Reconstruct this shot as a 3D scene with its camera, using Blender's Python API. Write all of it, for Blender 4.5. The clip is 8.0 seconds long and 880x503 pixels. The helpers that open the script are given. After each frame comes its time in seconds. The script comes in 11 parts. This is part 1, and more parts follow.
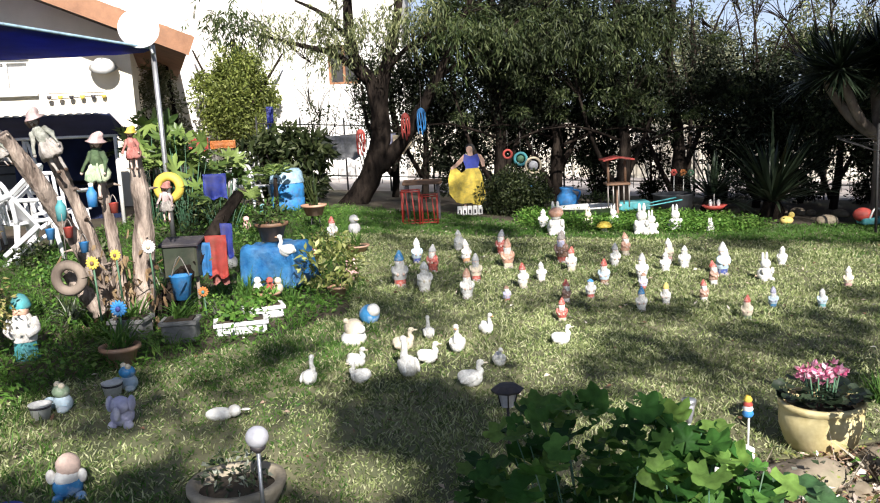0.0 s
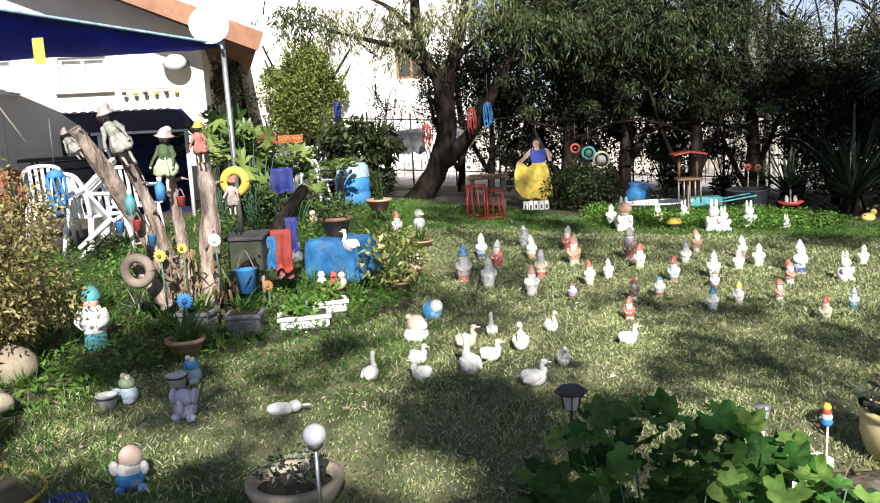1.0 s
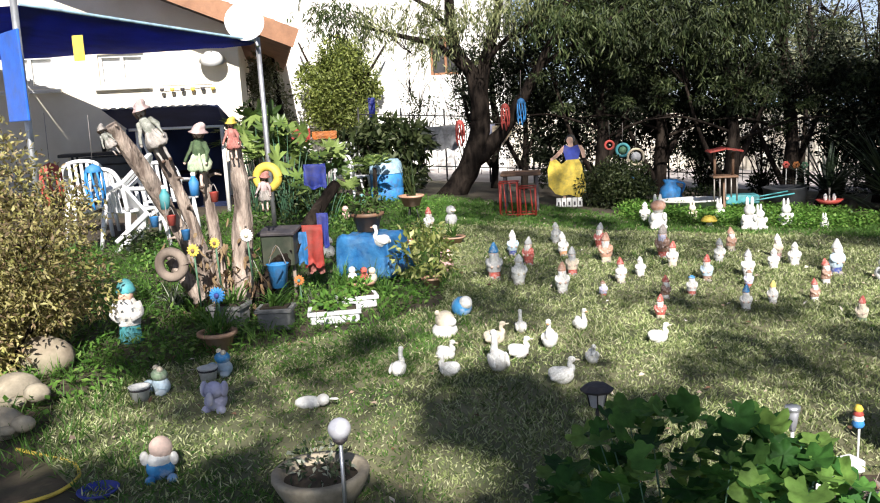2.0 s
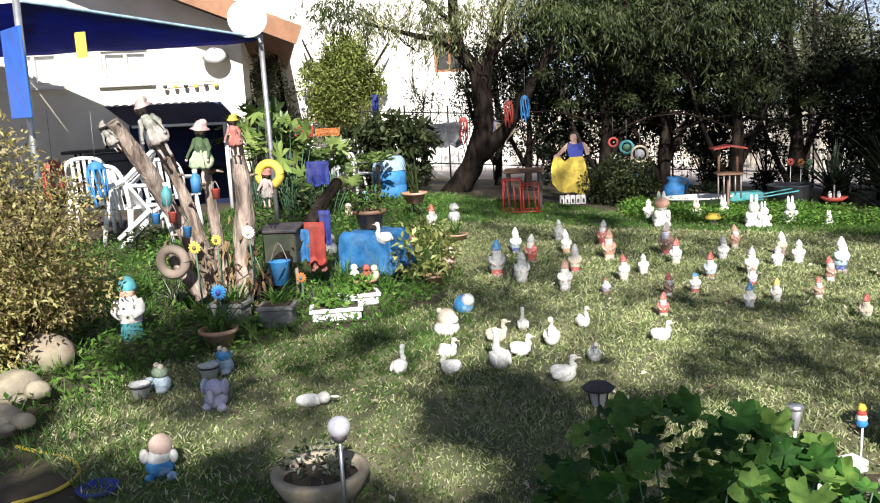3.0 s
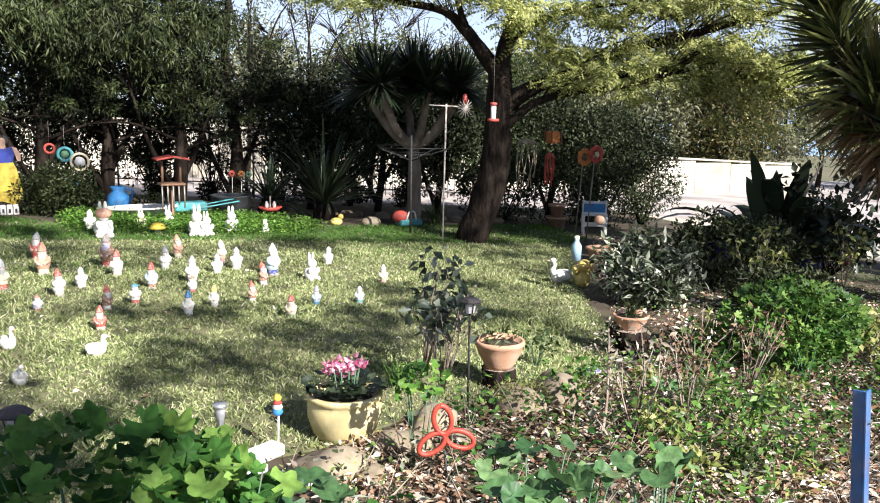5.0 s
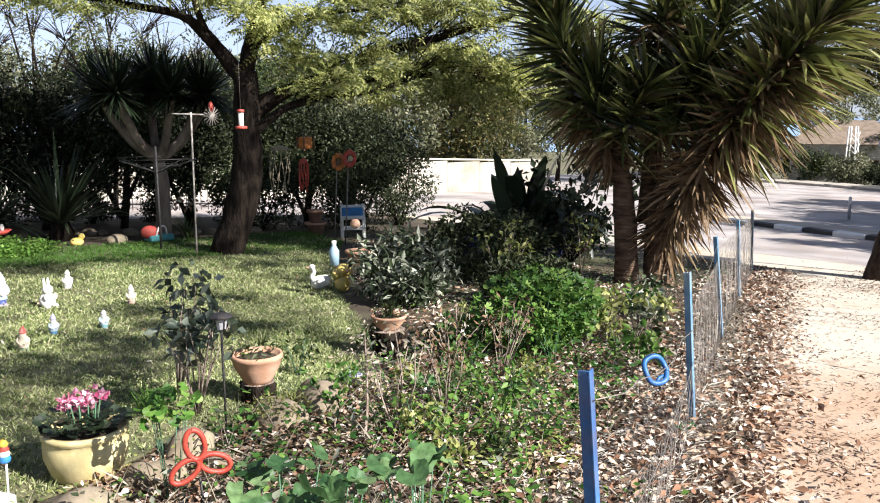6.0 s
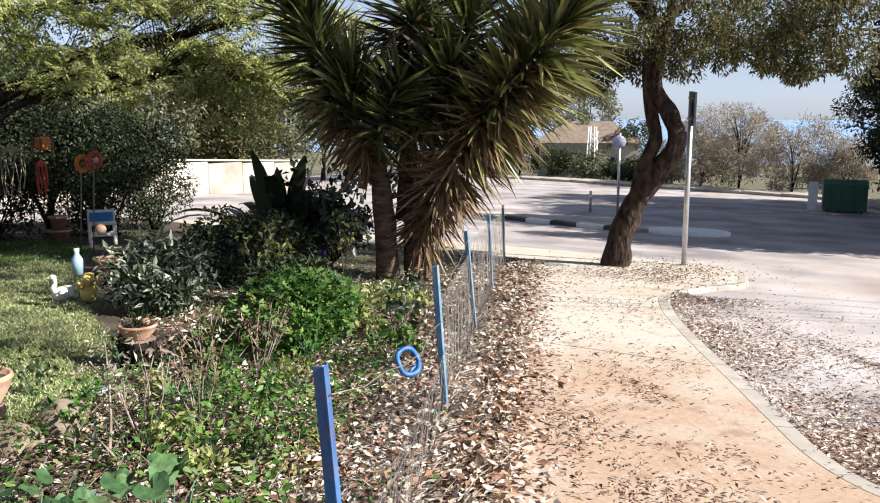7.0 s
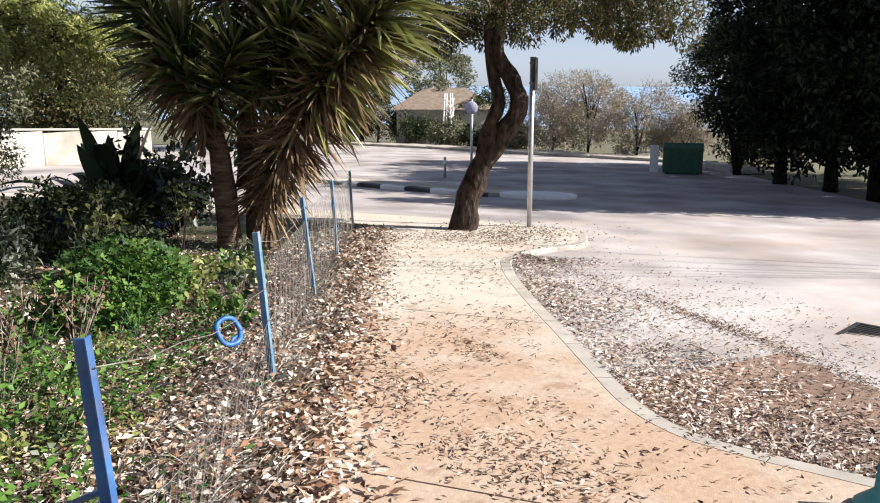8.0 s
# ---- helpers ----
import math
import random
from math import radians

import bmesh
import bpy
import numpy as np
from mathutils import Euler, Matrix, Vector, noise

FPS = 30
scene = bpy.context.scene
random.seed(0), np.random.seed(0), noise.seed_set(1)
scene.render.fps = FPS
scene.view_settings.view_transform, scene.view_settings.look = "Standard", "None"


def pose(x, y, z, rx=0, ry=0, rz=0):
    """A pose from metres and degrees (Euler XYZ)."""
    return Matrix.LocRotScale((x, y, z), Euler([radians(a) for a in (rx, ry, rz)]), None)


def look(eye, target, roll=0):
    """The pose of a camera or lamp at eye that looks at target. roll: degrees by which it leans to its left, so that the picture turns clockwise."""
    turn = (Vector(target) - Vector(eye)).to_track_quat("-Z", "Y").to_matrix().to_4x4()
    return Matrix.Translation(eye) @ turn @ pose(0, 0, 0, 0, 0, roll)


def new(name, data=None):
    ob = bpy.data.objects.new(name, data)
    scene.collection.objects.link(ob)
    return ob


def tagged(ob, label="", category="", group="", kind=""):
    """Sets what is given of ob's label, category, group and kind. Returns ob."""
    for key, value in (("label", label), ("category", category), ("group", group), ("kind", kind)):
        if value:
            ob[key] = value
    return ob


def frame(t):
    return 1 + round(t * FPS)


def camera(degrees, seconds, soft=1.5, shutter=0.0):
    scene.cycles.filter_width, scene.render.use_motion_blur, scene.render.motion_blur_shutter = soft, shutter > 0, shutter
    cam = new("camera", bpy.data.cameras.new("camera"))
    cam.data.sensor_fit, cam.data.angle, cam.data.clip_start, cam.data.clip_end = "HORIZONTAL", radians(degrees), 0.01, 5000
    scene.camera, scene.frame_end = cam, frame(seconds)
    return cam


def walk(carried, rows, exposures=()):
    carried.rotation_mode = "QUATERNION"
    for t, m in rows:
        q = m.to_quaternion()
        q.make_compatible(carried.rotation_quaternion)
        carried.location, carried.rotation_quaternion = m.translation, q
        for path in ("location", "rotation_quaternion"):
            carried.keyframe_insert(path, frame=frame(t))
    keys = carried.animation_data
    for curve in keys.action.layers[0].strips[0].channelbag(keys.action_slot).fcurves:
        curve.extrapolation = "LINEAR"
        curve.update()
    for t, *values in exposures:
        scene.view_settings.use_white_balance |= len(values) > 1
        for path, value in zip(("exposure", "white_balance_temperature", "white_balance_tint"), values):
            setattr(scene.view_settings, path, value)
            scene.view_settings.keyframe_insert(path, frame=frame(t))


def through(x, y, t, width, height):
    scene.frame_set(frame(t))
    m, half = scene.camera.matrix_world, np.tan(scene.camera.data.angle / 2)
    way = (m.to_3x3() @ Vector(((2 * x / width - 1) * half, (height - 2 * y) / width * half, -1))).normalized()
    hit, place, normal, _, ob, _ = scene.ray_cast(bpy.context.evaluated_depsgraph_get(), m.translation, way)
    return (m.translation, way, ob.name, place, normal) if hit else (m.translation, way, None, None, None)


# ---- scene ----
# ---- camera and its walk ----
cam = camera(54.69, 8.0, soft=1.1)
PATH = [
    (0.0, pose(-0.000, -0.000, 1.600, 80.79, 2.93, -0.00)),
    (0.5, pose(0.016, 0.066, 1.598, 80.78, 3.23, 2.40)),
    (1.0, pose(0.015, 0.088, 1.594, 80.66, 3.15, 4.48)),
    (1.5, pose(0.039, 0.073, 1.596, 80.61, 3.15, 6.16)),
    (3.0, pose(0.063, 0.099, 1.593, 80.36, 3.09, 7.12)),
    (3.5, pose(0.102, 0.082, 1.596, 80.28, 2.70, 4.83)),
    (4.0, pose(0.143, 0.047, 1.609, 80.02, 1.39, -6.11)),
    (4.5, pose(0.163, 0.003, 1.613, 79.91, 0.24, -17.66)),
    (5.0, pose(0.196, -0.007, 1.610, 80.29, -0.91, -28.11)),
    (5.2, pose(0.212, -0.004, 1.606, 80.41, -0.93, -31.75)),
    (6.3, pose(0.309, -0.037, 1.616, 80.72, 0.80, -48.55)),
    (6.5, pose(0.309, -0.056, 1.619, 80.72, 0.73, -51.53)),
    (7.0, pose(0.358, -0.111, 1.603, 80.61, 0.16, -59.77)),
    (7.5, pose(0.407, -0.240, 1.581, 80.51, 0.41, -64.63)),
    (8.0, pose(0.511, -0.314, 1.567, 78.44, 0.09, -69.04)),
]
walk(cam, PATH, exposures=[(0.0, 0.99), (3.2, 0.99), (4.2, 1.05), (5.0, 1.4), (6.4, 1.2), (7.4, 1.08), (8.0, 1.06)])

# ---- sky, sun, exposure ----
SUN_TO = Vector((0.19, -0.81, 0.56)).normalized()      # towards the sun
world = bpy.data.worlds.new("world")
scene.world = world
world.use_nodes = True
wn, wl = world.node_tree.nodes, world.node_tree.links
wn.clear()
sky = wn.new("ShaderNodeTexSky")
sky.sky_type, sky.sun_disc = "NISHITA", False
sky.sun_elevation = math.asin(SUN_TO.z)
sky.sun_rotation = math.atan2(SUN_TO.x, SUN_TO.y)
sky.dust_density, sky.air_density, sky.ozone_density = 0.25, 0.75, 1.0
wbg, wout = wn.new("ShaderNodeBackground"), wn.new("ShaderNodeOutputWorld")
wbg.inputs[1].default_value = 0.056
tint = wn.new("ShaderNodeMixRGB")
tint.blend_type, tint.inputs[0].default_value, tint.inputs[2].default_value = "MULTIPLY", 1.0, (0.86, 0.95, 1.18, 1)
haze = wn.new("ShaderNodeHueSaturation")
haze.inputs["Saturation"].default_value = 0.4
wl.new(sky.outputs[0], haze.inputs["Color"])
wl.new(haze.outputs[0], tint.inputs[1])
wl.new(tint.outputs[0], wbg.inputs[0])
wl.new(wbg.outputs[0], wout.inputs[0])
sun_data = bpy.data.lights.new("sun", "SUN")
sun_data.energy, sun_data.angle, sun_data.color = 5.2, radians(0.4), (1.0, 0.955, 0.91)
sun = new("sun", sun_data)
sun.matrix_world = look(SUN_TO * 40, (0, 0, 0))

# ---- tools ----
rng = np.random.default_rng(7)


def gz(x, y):
    """Height of the ground: a slope down towards +x that eases past the crossing."""
    x = np.clip(x, -60.0, None)
    return -0.0697 * np.minimum(x, 26.0) - 0.04 * np.clip(x - 26.0, 0, 49.0) - 0.0021 * y


def P(x, y, up=0.0):
    return Vector((x, y, float(gz(x, y)) + up))


def thing(name, x, y, label, category, group="", up=0.0, rz=0.0, kind=""):
    """An Empty at the thing's base, on the ground."""
    ob = new(name)
    ob.empty_display_size = 0.1
    ob.matrix_world = Matrix.Translation(P(x, y, up)) @ pose(0, 0, 0, 0, 0, rz)
    return tagged(ob, label, category, group, kind)


def mesh_of(name, bm, mats):
    me = bpy.data.meshes.new(name)
    bm.normal_update()
    bm.to_mesh(me)
    bm.free()
    for m in (mats if isinstance(mats, (list, tuple)) else [mats]):
        me.materials.append(m)
    return me


def part(name, bm, material, parent=None, label="", kind=""):
    ob = new(name, mesh_of(name, bm, material))
    if parent is not None:
        ob.parent = parent
    return tagged(ob, label, "", "", kind)


def share(name, me, parent, m, label=""):
    """A further object on the same mesh."""
    ob = new(name, me)
    ob.parent = parent
    ob.matrix_basis = m
    return tagged(ob, label)


def solid(name, bm, material, x, y, label, category, group="", up=0.0, rz=0.0, kind=""):
    """A one-mesh thing, standing on the ground."""
    ob = new(name, mesh_of(name, bm, material))
    ob.matrix_world = Matrix.Translation(P(x, y, up)) @ pose(0, 0, 0, 0, 0, rz)
    return tagged(ob, label, category, group, kind)


def np_mesh(name, V, F, mat, smooth=False):
    """A mesh from arrays: V (n, 3) and F (m, k)."""
    me = bpy.data.meshes.new(name)
    V = np.ascontiguousarray(V, np.float32).reshape(-1, 3)
    F = np.ascontiguousarray(F, np.int32)
    n, k = F.shape
    me.vertices.add(len(V))
    me.vertices.foreach_set("co", V.ravel())
    me.loops.add(n * k)
    me.loops.foreach_set("vertex_index", F.ravel())
    me.polygons.add(n)
    me.polygons.foreach_set("loop_start", np.arange(0, n * k, k, dtype=np.int32))
    me.polygons.foreach_set("loop_total", np.full(n, k, np.int32))
    if smooth:
        me.polygons.foreach_set("use_smooth", np.ones(n, bool))
    me.update(calc_edges=True)
    for m in (mat if isinstance(mat, (list, tuple)) else [mat]):
        me.materials.append(m)
    return me


def paint(bm, start, index, smooth=True):
    for f in bm.faces[start:] if isinstance(start, int) else start:
        f.material_index = index
        f.smooth = smooth


def box(bm, sx, sy, sz, m=None, bevel=0.0, mi=0):
    """A box on z = 0, centred in x and y."""
    r = bmesh.ops.create_cube(bm, size=1.0)
    vs = r["verts"]
    for v in vs:
        v.co = Vector((v.co.x * sx, v.co.y * sy, (v.co.z + 0.5) * sz))
    fs = list({f for v in vs for f in v.link_faces})
    if bevel:
        es = list({e for v in vs for e in v.link_edges})
        b = bmesh.ops.bevel(bm, geom=es, offset=bevel, segments=1, affect="EDGES")
        vs = list({v for f in b["faces"] for v in f.verts} | {v for v in vs if v.is_valid})
        fs = list({f for v in vs for f in v.link_faces})
    for f in fs:
        f.material_index = mi
    if m is not None:
        bmesh.ops.transform(bm, matrix=m, verts=vs)
    return vs


def lathe(bm, profile, n=20, m=None, mi=0, smooth=True, sx=1.0, sy=1.0, wob=0.0):
    """A turned body from (radius, height) pairs."""
    rings, vs = [], []
    for r, z in profile:
        if r < 1e-5:
            ring = [bm.verts.new((0, 0, z))]
        else:
            ring = []
            for i in range(n):
                a = 2 * math.pi * i / n
                q = r * (1 + wob * noise.noise((math.cos(a) * 2, math.sin(a) * 2, z * 6)))
                ring.append(bm.verts.new((q * math.cos(a) * sx, q * math.sin(a) * sy, z)))
        rings.append(ring)
        vs += ring
    for a, b in zip(rings, rings[1:]):
        for i in range(n):
            j = (i + 1) % n
            if len(a) == 1 and len(b) == 1:
                continue
            if len(a) == 1:
                q = (a[0], b[j], b[i])
            elif len(b) == 1:
                q = (a[i], a[j], b[0])
            else:
                q = (a[i], a[j], b[j], b[i])
            f = bm.faces.new(q)
            f.smooth, f.material_index = smooth, mi
    if m is not None:
        bmesh.ops.transform(bm, matrix=m, verts=vs)
    return vs


def ball(bm, r, c, scale=(1, 1, 1), mi=0, seg=12, rings=8, rot=None):
    prof = [(max(0.0, math.sin(math.pi * i / rings)) * r, -math.cos(math.pi * i / rings) * r) for i in range(rings + 1)]
    prof[0], prof[-1] = (0, -r), (0, r)
    m = Matrix.Translation(c) @ (rot or Matrix.Identity(4)) @ Matrix.Diagonal((*scale, 1))
    return lathe(bm, prof, seg, m, mi)


def tube(bm, pts, radii, n=8, mi=0, smooth=True, cap=True, wob=0.0):
    """A limb along points, with its radius at each."""
    pts = [Vector(p) for p in pts]
    if not isinstance(radii, (list, tuple)):
        radii = [radii] * len(pts)
    rings, up = [], None
    for i, p in enumerate(pts):
        d = (pts[min(i + 1, len(pts) - 1)] - pts[max(i - 1, 0)]).normalized()
        if up is None:
            up = d.orthogonal().normalized()
        up = (up - d * up.dot(d)).normalized()
        side = d.cross(up)
        ring = []
        for k in range(n):
            a = 2 * math.pi * k / n
            q = radii[i] * (1 + (wob * noise.noise(p * 3 + Vector((math.cos(a), math.sin(a), 0)) * 1.5) if wob else 0))
            ring.append(bm.verts.new(p + (up * math.cos(a) + side * math.sin(a)) * q))
        rings.append(ring)
    for a, b in zip(rings, rings[1:]):
        for i in range(n):
            f = bm.faces.new((a[i], a[(i + 1) % n], b[(i + 1) % n], b[i]))
            f.smooth, f.material_index = smooth, mi
    if cap:
        for ring in (rings[0][::-1], rings[-1]):
            f = bm.faces.new(ring)
            f.material_index = mi
    return [v for r in rings for v in r]


def curve_pts(pts, n=6):
    """A smooth run of points through the given ones."""
    pts = [Vector(p) for p in pts]
    out = []
    for i in range(len(pts) - 1):
        a, b, c, d = pts[max(i - 1, 0)], pts[i], pts[i + 1], pts[min(i + 2, len(pts) - 1)]
        for k in range(n):
            t = k / n
            out.append(0.5 * ((2 * b) + (c - a) * t + (2 * a - 5 * b + 4 * c - d) * t * t + (3 * b - a - 3 * c + d) * t ** 3))
    return out + [pts[-1]]


def slab(bm, poly, top, depth, mi=0):
    """A flat slab over a polygon on the sloping ground."""
    a = [bm.verts.new(P(x, y, top)) for x, y in poly]
    b = [bm.verts.new(P(x, y, top - depth)) for x, y in poly]
    fs = [bm.faces.new(a), bm.faces.new(b[::-1])]
    for i in range(len(a)):
        j = (i + 1) % len(a)
        fs.append(bm.faces.new((a[i], b[i], b[j], a[j])))
    bmesh.ops.recalc_face_normals(bm, faces=fs)
    for f in fs:
        f.material_index = mi


def inside(poly, x, y):
    """Which of the points lie in the polygon."""
    x, y = np.asarray(x), np.asarray(y)
    r = np.zeros(x.shape, bool)
    n = len(poly)
    for i in range(n):
        (x1, y1), (x2, y2) = poly[i], poly[(i + 1) % n]
        c = ((y1 > y) != (y2 > y)) & (x < (x2 - x1) * (y - y1) / (y2 - y1 + 1e-12) + x1)
        r ^= c
    return r


def unit(v):
    return v / (np.linalg.norm(v, axis=-1, keepdims=True) + 1e-9)


def rand_dirs(n, r):
    return unit(r.normal(size=(n, 3)))


def leaf_arrays(C, D, N, length, width, fold=0.25, droop=0.0):
    """Folded leaves at C that grow along D and face N: four corners and two triangles each."""
    n = len(C)
    length = np.broadcast_to(np.asarray(length, float), (n,))[:, None]
    width = np.broadcast_to(np.asarray(width, float), (n,))[:, None]
    D = unit(D)
    S = unit(np.cross(D, N))
    N = np.cross(S, D)
    mid = C + D * length * 0.45
    V = np.stack([C, mid + S * width * 0.5 + N * width * fold, C + D * length - np.array([0, 0, 1.0]) * length * droop, mid - S * width * 0.5 + N * width * fold], 1)
    i = np.arange(n)[:, None] * 4
    F = np.concatenate([i + np.array([0, 1, 2]), i + np.array([0, 2, 3])], 0)
    return V.reshape(-1, 3), F


def strap_arrays(C, D, length, width, droop, seg=4, roll=None):
    """Long strap leaves (sword-shaped) that leave C along D and droop."""
    n = len(C)
    length = np.broadcast_to(np.asarray(length, float), (n,))
    width = np.broadcast_to(np.asarray(width, float), (n,))
    droop = np.broadcast_to(np.asarray(droop, float), (n,))
    D = unit(D)
    S = unit(np.cross(D, np.array([0.03, 0.02, 1.0])))
    if roll is not None:
        S = S * np.cos(roll)[:, None] + np.cross(D, S) * np.sin(roll)[:, None]
    rows = []
    for k in range(seg + 1):
        t = k / seg
        p = C + D * (length * t)[:, None]
        p = p - np.array([0, 0, 1.0]) * (droop * length * t * t)[:, None]
        w = (width * (0.55 + 1.2 * t - 1.75 * t ** 2 + 0.02 if t < 1 else 0.03) * 0.5)[:, None]
        w = np.maximum(w, 0.001)
        rows.append(np.stack([p - S * w, p + S * w], 1))
    V = np.stack(rows, 1)
    i = np.arange(n)[:, None, None] * (2 * (seg + 1)) + np.arange(seg)[None, :, None] * 2
    F = (i + np.array([0, 1, 3, 2])).reshape(-1, 4)
    return V.reshape(-1, 3), F


def merge(parts_):
    Vs, Fs, o = [], [], 0
    for V, F in parts_:
        Vs.append(V)
        Fs.append(F + o)
        o += len(V)
    return np.concatenate(Vs), np.concatenate(Fs)


def blob_points(n, centre, radii, r, shell=0.55):
    """Points in an ellipsoid, more of them near its skin."""
    d = rand_dirs(n, r)
    q = r.uniform(shell ** 3, 1, n) ** (1 / 3)
    return np.asarray(centre) + d * q[:, None] * np.asarray(radii), d


def foliage(name, clumps, mat, parent, leaf=0.08, width=0.035, per=200, seed=1, up=0.3, shell=0.3, droop=0.1, label="", kind=""):
    """A crown of leaves: clumps are (centre, radii) or (centre, radii, share)."""
    r = np.random.default_rng(seed)
    out = []
    for cl in clumps:
        c, rad = cl[0], cl[1]
        n = max(6, int(per * (cl[2] if len(cl) > 2 else 1)))
        C, d = blob_points(n, c, rad, r, shell)
        D = unit(d * 0.6 + rand_dirs(n, r) * 0.8 + np.array([0, 0, -droop]))
        N = unit(rand_dirs(n, r) * 0.8 + np.array([0, 0, up]) + d * 0.3)
        L = leaf * r.uniform(0.65, 1.3, n)
        out.append(leaf_arrays(C, D, N, L, width * r.uniform(0.7, 1.2, n)))
    V, F = merge(out)
    ob = new(name, np_mesh(name, V, F, mat))
    if parent is not None:
        ob.parent = parent
        ob.matrix_parent_inverse = parent.matrix_world.inverted()
    return tagged(ob, label, "", "", kind)


def clumps_in(centre, radii, count, size, seed, flat=1.0, shell=0.35):
    """Uneven clumps that fill a crown."""
    r = np.random.default_rng(seed)
    C, _ = blob_points(count, centre, radii, r, shell)
    return [(c, (s := size * r.uniform(0.55, 1.35), s, s * flat)) for c in C]


def thing_xyz(name, p, label, category, group=""):
    """An Empty at a point of the world."""
    ob = new(name)
    ob.empty_display_size = 0.1
    ob.matrix_world = Matrix.Translation(p)
    return tagged(ob, label, category, group)


def wpart(name, bm, material, parent, label="", kind=""):
    """A part whose mesh is given in the world's coordinates."""
    bmesh.ops.transform(bm, matrix=parent.matrix_world.inverted(), verts=bm.verts)
    return part(name, bm, material, parent, label, kind)


def wsolid(name, bm, material, p, label, category, group=""):
    """A one-mesh thing whose mesh is given in the world's coordinates, with its origin at p."""
    bmesh.ops.translate(bm, vec=-Vector(p), verts=bm.verts)
    ob = new(name, mesh_of(name, bm, material))
    ob.location = p
    return tagged(ob, label, category, group)


def place_mesh(name, me, x, y, label, category, group="", s=1.0, rz=0.0, up=0.0, tilt=0.0):
    """A further thing on a mesh that is built already."""
    ob = new(name, me)
    ob.matrix_world = Matrix.Translation(P(x, y, up)) @ pose(0, 0, 0, tilt, 0, rz) @ Matrix.Diagonal((s, s, s, 1))
    return tagged(ob, label, category, group)

# ---- materials ----
def base_mat(name):
    m = bpy.data.materials.new(name)
    m.use_nodes = True
    n, l = m.node_tree.nodes, m.node_tree.links
    return m, n, l, n["Principled BSDF"]


def ramp(n, stops, interp="LINEAR"):
    r = n.new("ShaderNodeValToRGB")
    r.color_ramp.interpolation = interp
    e = r.color_ramp.elements
    e[0].position, e[0].color = stops[0][0], (*stops[0][1], 1)
    e[1].position, e[1].color = stops[-1][0], (*stops[-1][1], 1)
    for p, c in stops[1:-1]:
        k = e.new(p)
        k.color = (*c, 1)
    return r


def surf(name, a, b, scale=6.0, rough=0.7, bump=0.3, metal=0.0, fine=60.0, dirt=None, dirt_amount=0.35, coord="Object", vary=0.0, spec=0.5, stretch=None, coat=0.0, deep=0.01):
    """A weathered surface: two tones at a large and a fine scale, dirt patches and relief."""
    m, n, l, bs = base_mat(name)
    tc = n.new("ShaderNodeTexCoord")
    vec = tc.outputs[coord]
    if stretch:
        mp = n.new("ShaderNodeMapping")
        mp.inputs["Scale"].default_value = stretch
        l.new(vec, mp.inputs[0])
        vec = mp.outputs[0]
    big, small = n.new("ShaderNodeTexNoise"), n.new("ShaderNodeTexNoise")
    for t, s, d in ((big, scale, 6), (small, fine, 4)):
        t.inputs["Scale"].default_value, t.inputs["Detail"].default_value = s, d
        l.new(vec, t.inputs["Vector"])
    mixf = n.new("ShaderNodeMath")
    mixf.operation = "MULTIPLY_ADD"
    mixf.inputs[1].default_value = 0.35
    l.new(small.outputs["Fac"], mixf.inputs[0])
    sub = n.new("ShaderNodeMath")
    sub.operation = "MULTIPLY_ADD"
    sub.inputs[1].default_value, sub.inputs[2].default_value = 1.3, -0.33
    l.new(big.outputs["Fac"], sub.inputs[0])
    l.new(sub.outputs[0], mixf.inputs[2])
    r = ramp(n, [(0.25, a), (0.75, b)])
    l.new(mixf.outputs[0], r.inputs[0])
    col = r.outputs[0]
    if dirt:
        dn = n.new("ShaderNodeTexNoise")
        dn.inputs["Scale"].default_value, dn.inputs["Detail"].default_value, dn.inputs["Roughness"].default_value = scale * 0.6, 8, 0.7
        l.new(vec, dn.inputs["Vector"])
        dr = ramp(n, [(0.48, (0, 0, 0)), (0.68, (1, 1, 1))])
        l.new(dn.outputs["Fac"], dr.inputs[0])
        k = n.new("ShaderNodeMath")
        k.operation = "MULTIPLY"
        k.inputs[1].default_value = dirt_amount
        l.new(dr.outputs[0], k.inputs[0])
        mx = n.new("ShaderNodeMixRGB")
        mx.inputs[2].default_value = (*dirt, 1)
        l.new(k.outputs[0], mx.inputs[0])
        l.new(col, mx.inputs[1])
        col = mx.outputs[0]
    if vary:
        oi = n.new("ShaderNodeObjectInfo")
        hs = n.new("ShaderNodeHueSaturation")
        mr = n.new("ShaderNodeMapRange")
        mr.inputs[3].default_value, mr.inputs[4].default_value = 1 - vary, 1 + vary
        l.new(oi.outputs["Random"], mr.inputs[0])
        l.new(mr.outputs[0], hs.inputs["Value"])
        l.new(col, hs.inputs["Color"])
        col = hs.outputs[0]
    l.new(col, bs.inputs["Base Color"])
    rr = n.new("ShaderNodeMapRange")
    rr.inputs[3].default_value, rr.inputs[4].default_value = max(0.02, rough - 0.12), min(1, rough + 0.12)
    l.new(small.outputs["Fac"], rr.inputs[0])
    l.new(rr.outputs[0], bs.inputs["Roughness"])
    bs.inputs["Metallic"].default_value = metal
    bs.inputs["Specular IOR Level"].default_value = spec
    bs.inputs["Coat Weight"].default_value = coat
    if bump:
        bp = n.new("ShaderNodeBump")
        bp.inputs["Strength"].default_value, bp.inputs["Distance"].default_value = bump, deep
        l.new(mixf.outputs[0], bp.inputs["Height"])
        l.new(bp.outputs[0], bs.inputs["Normal"])
    return m


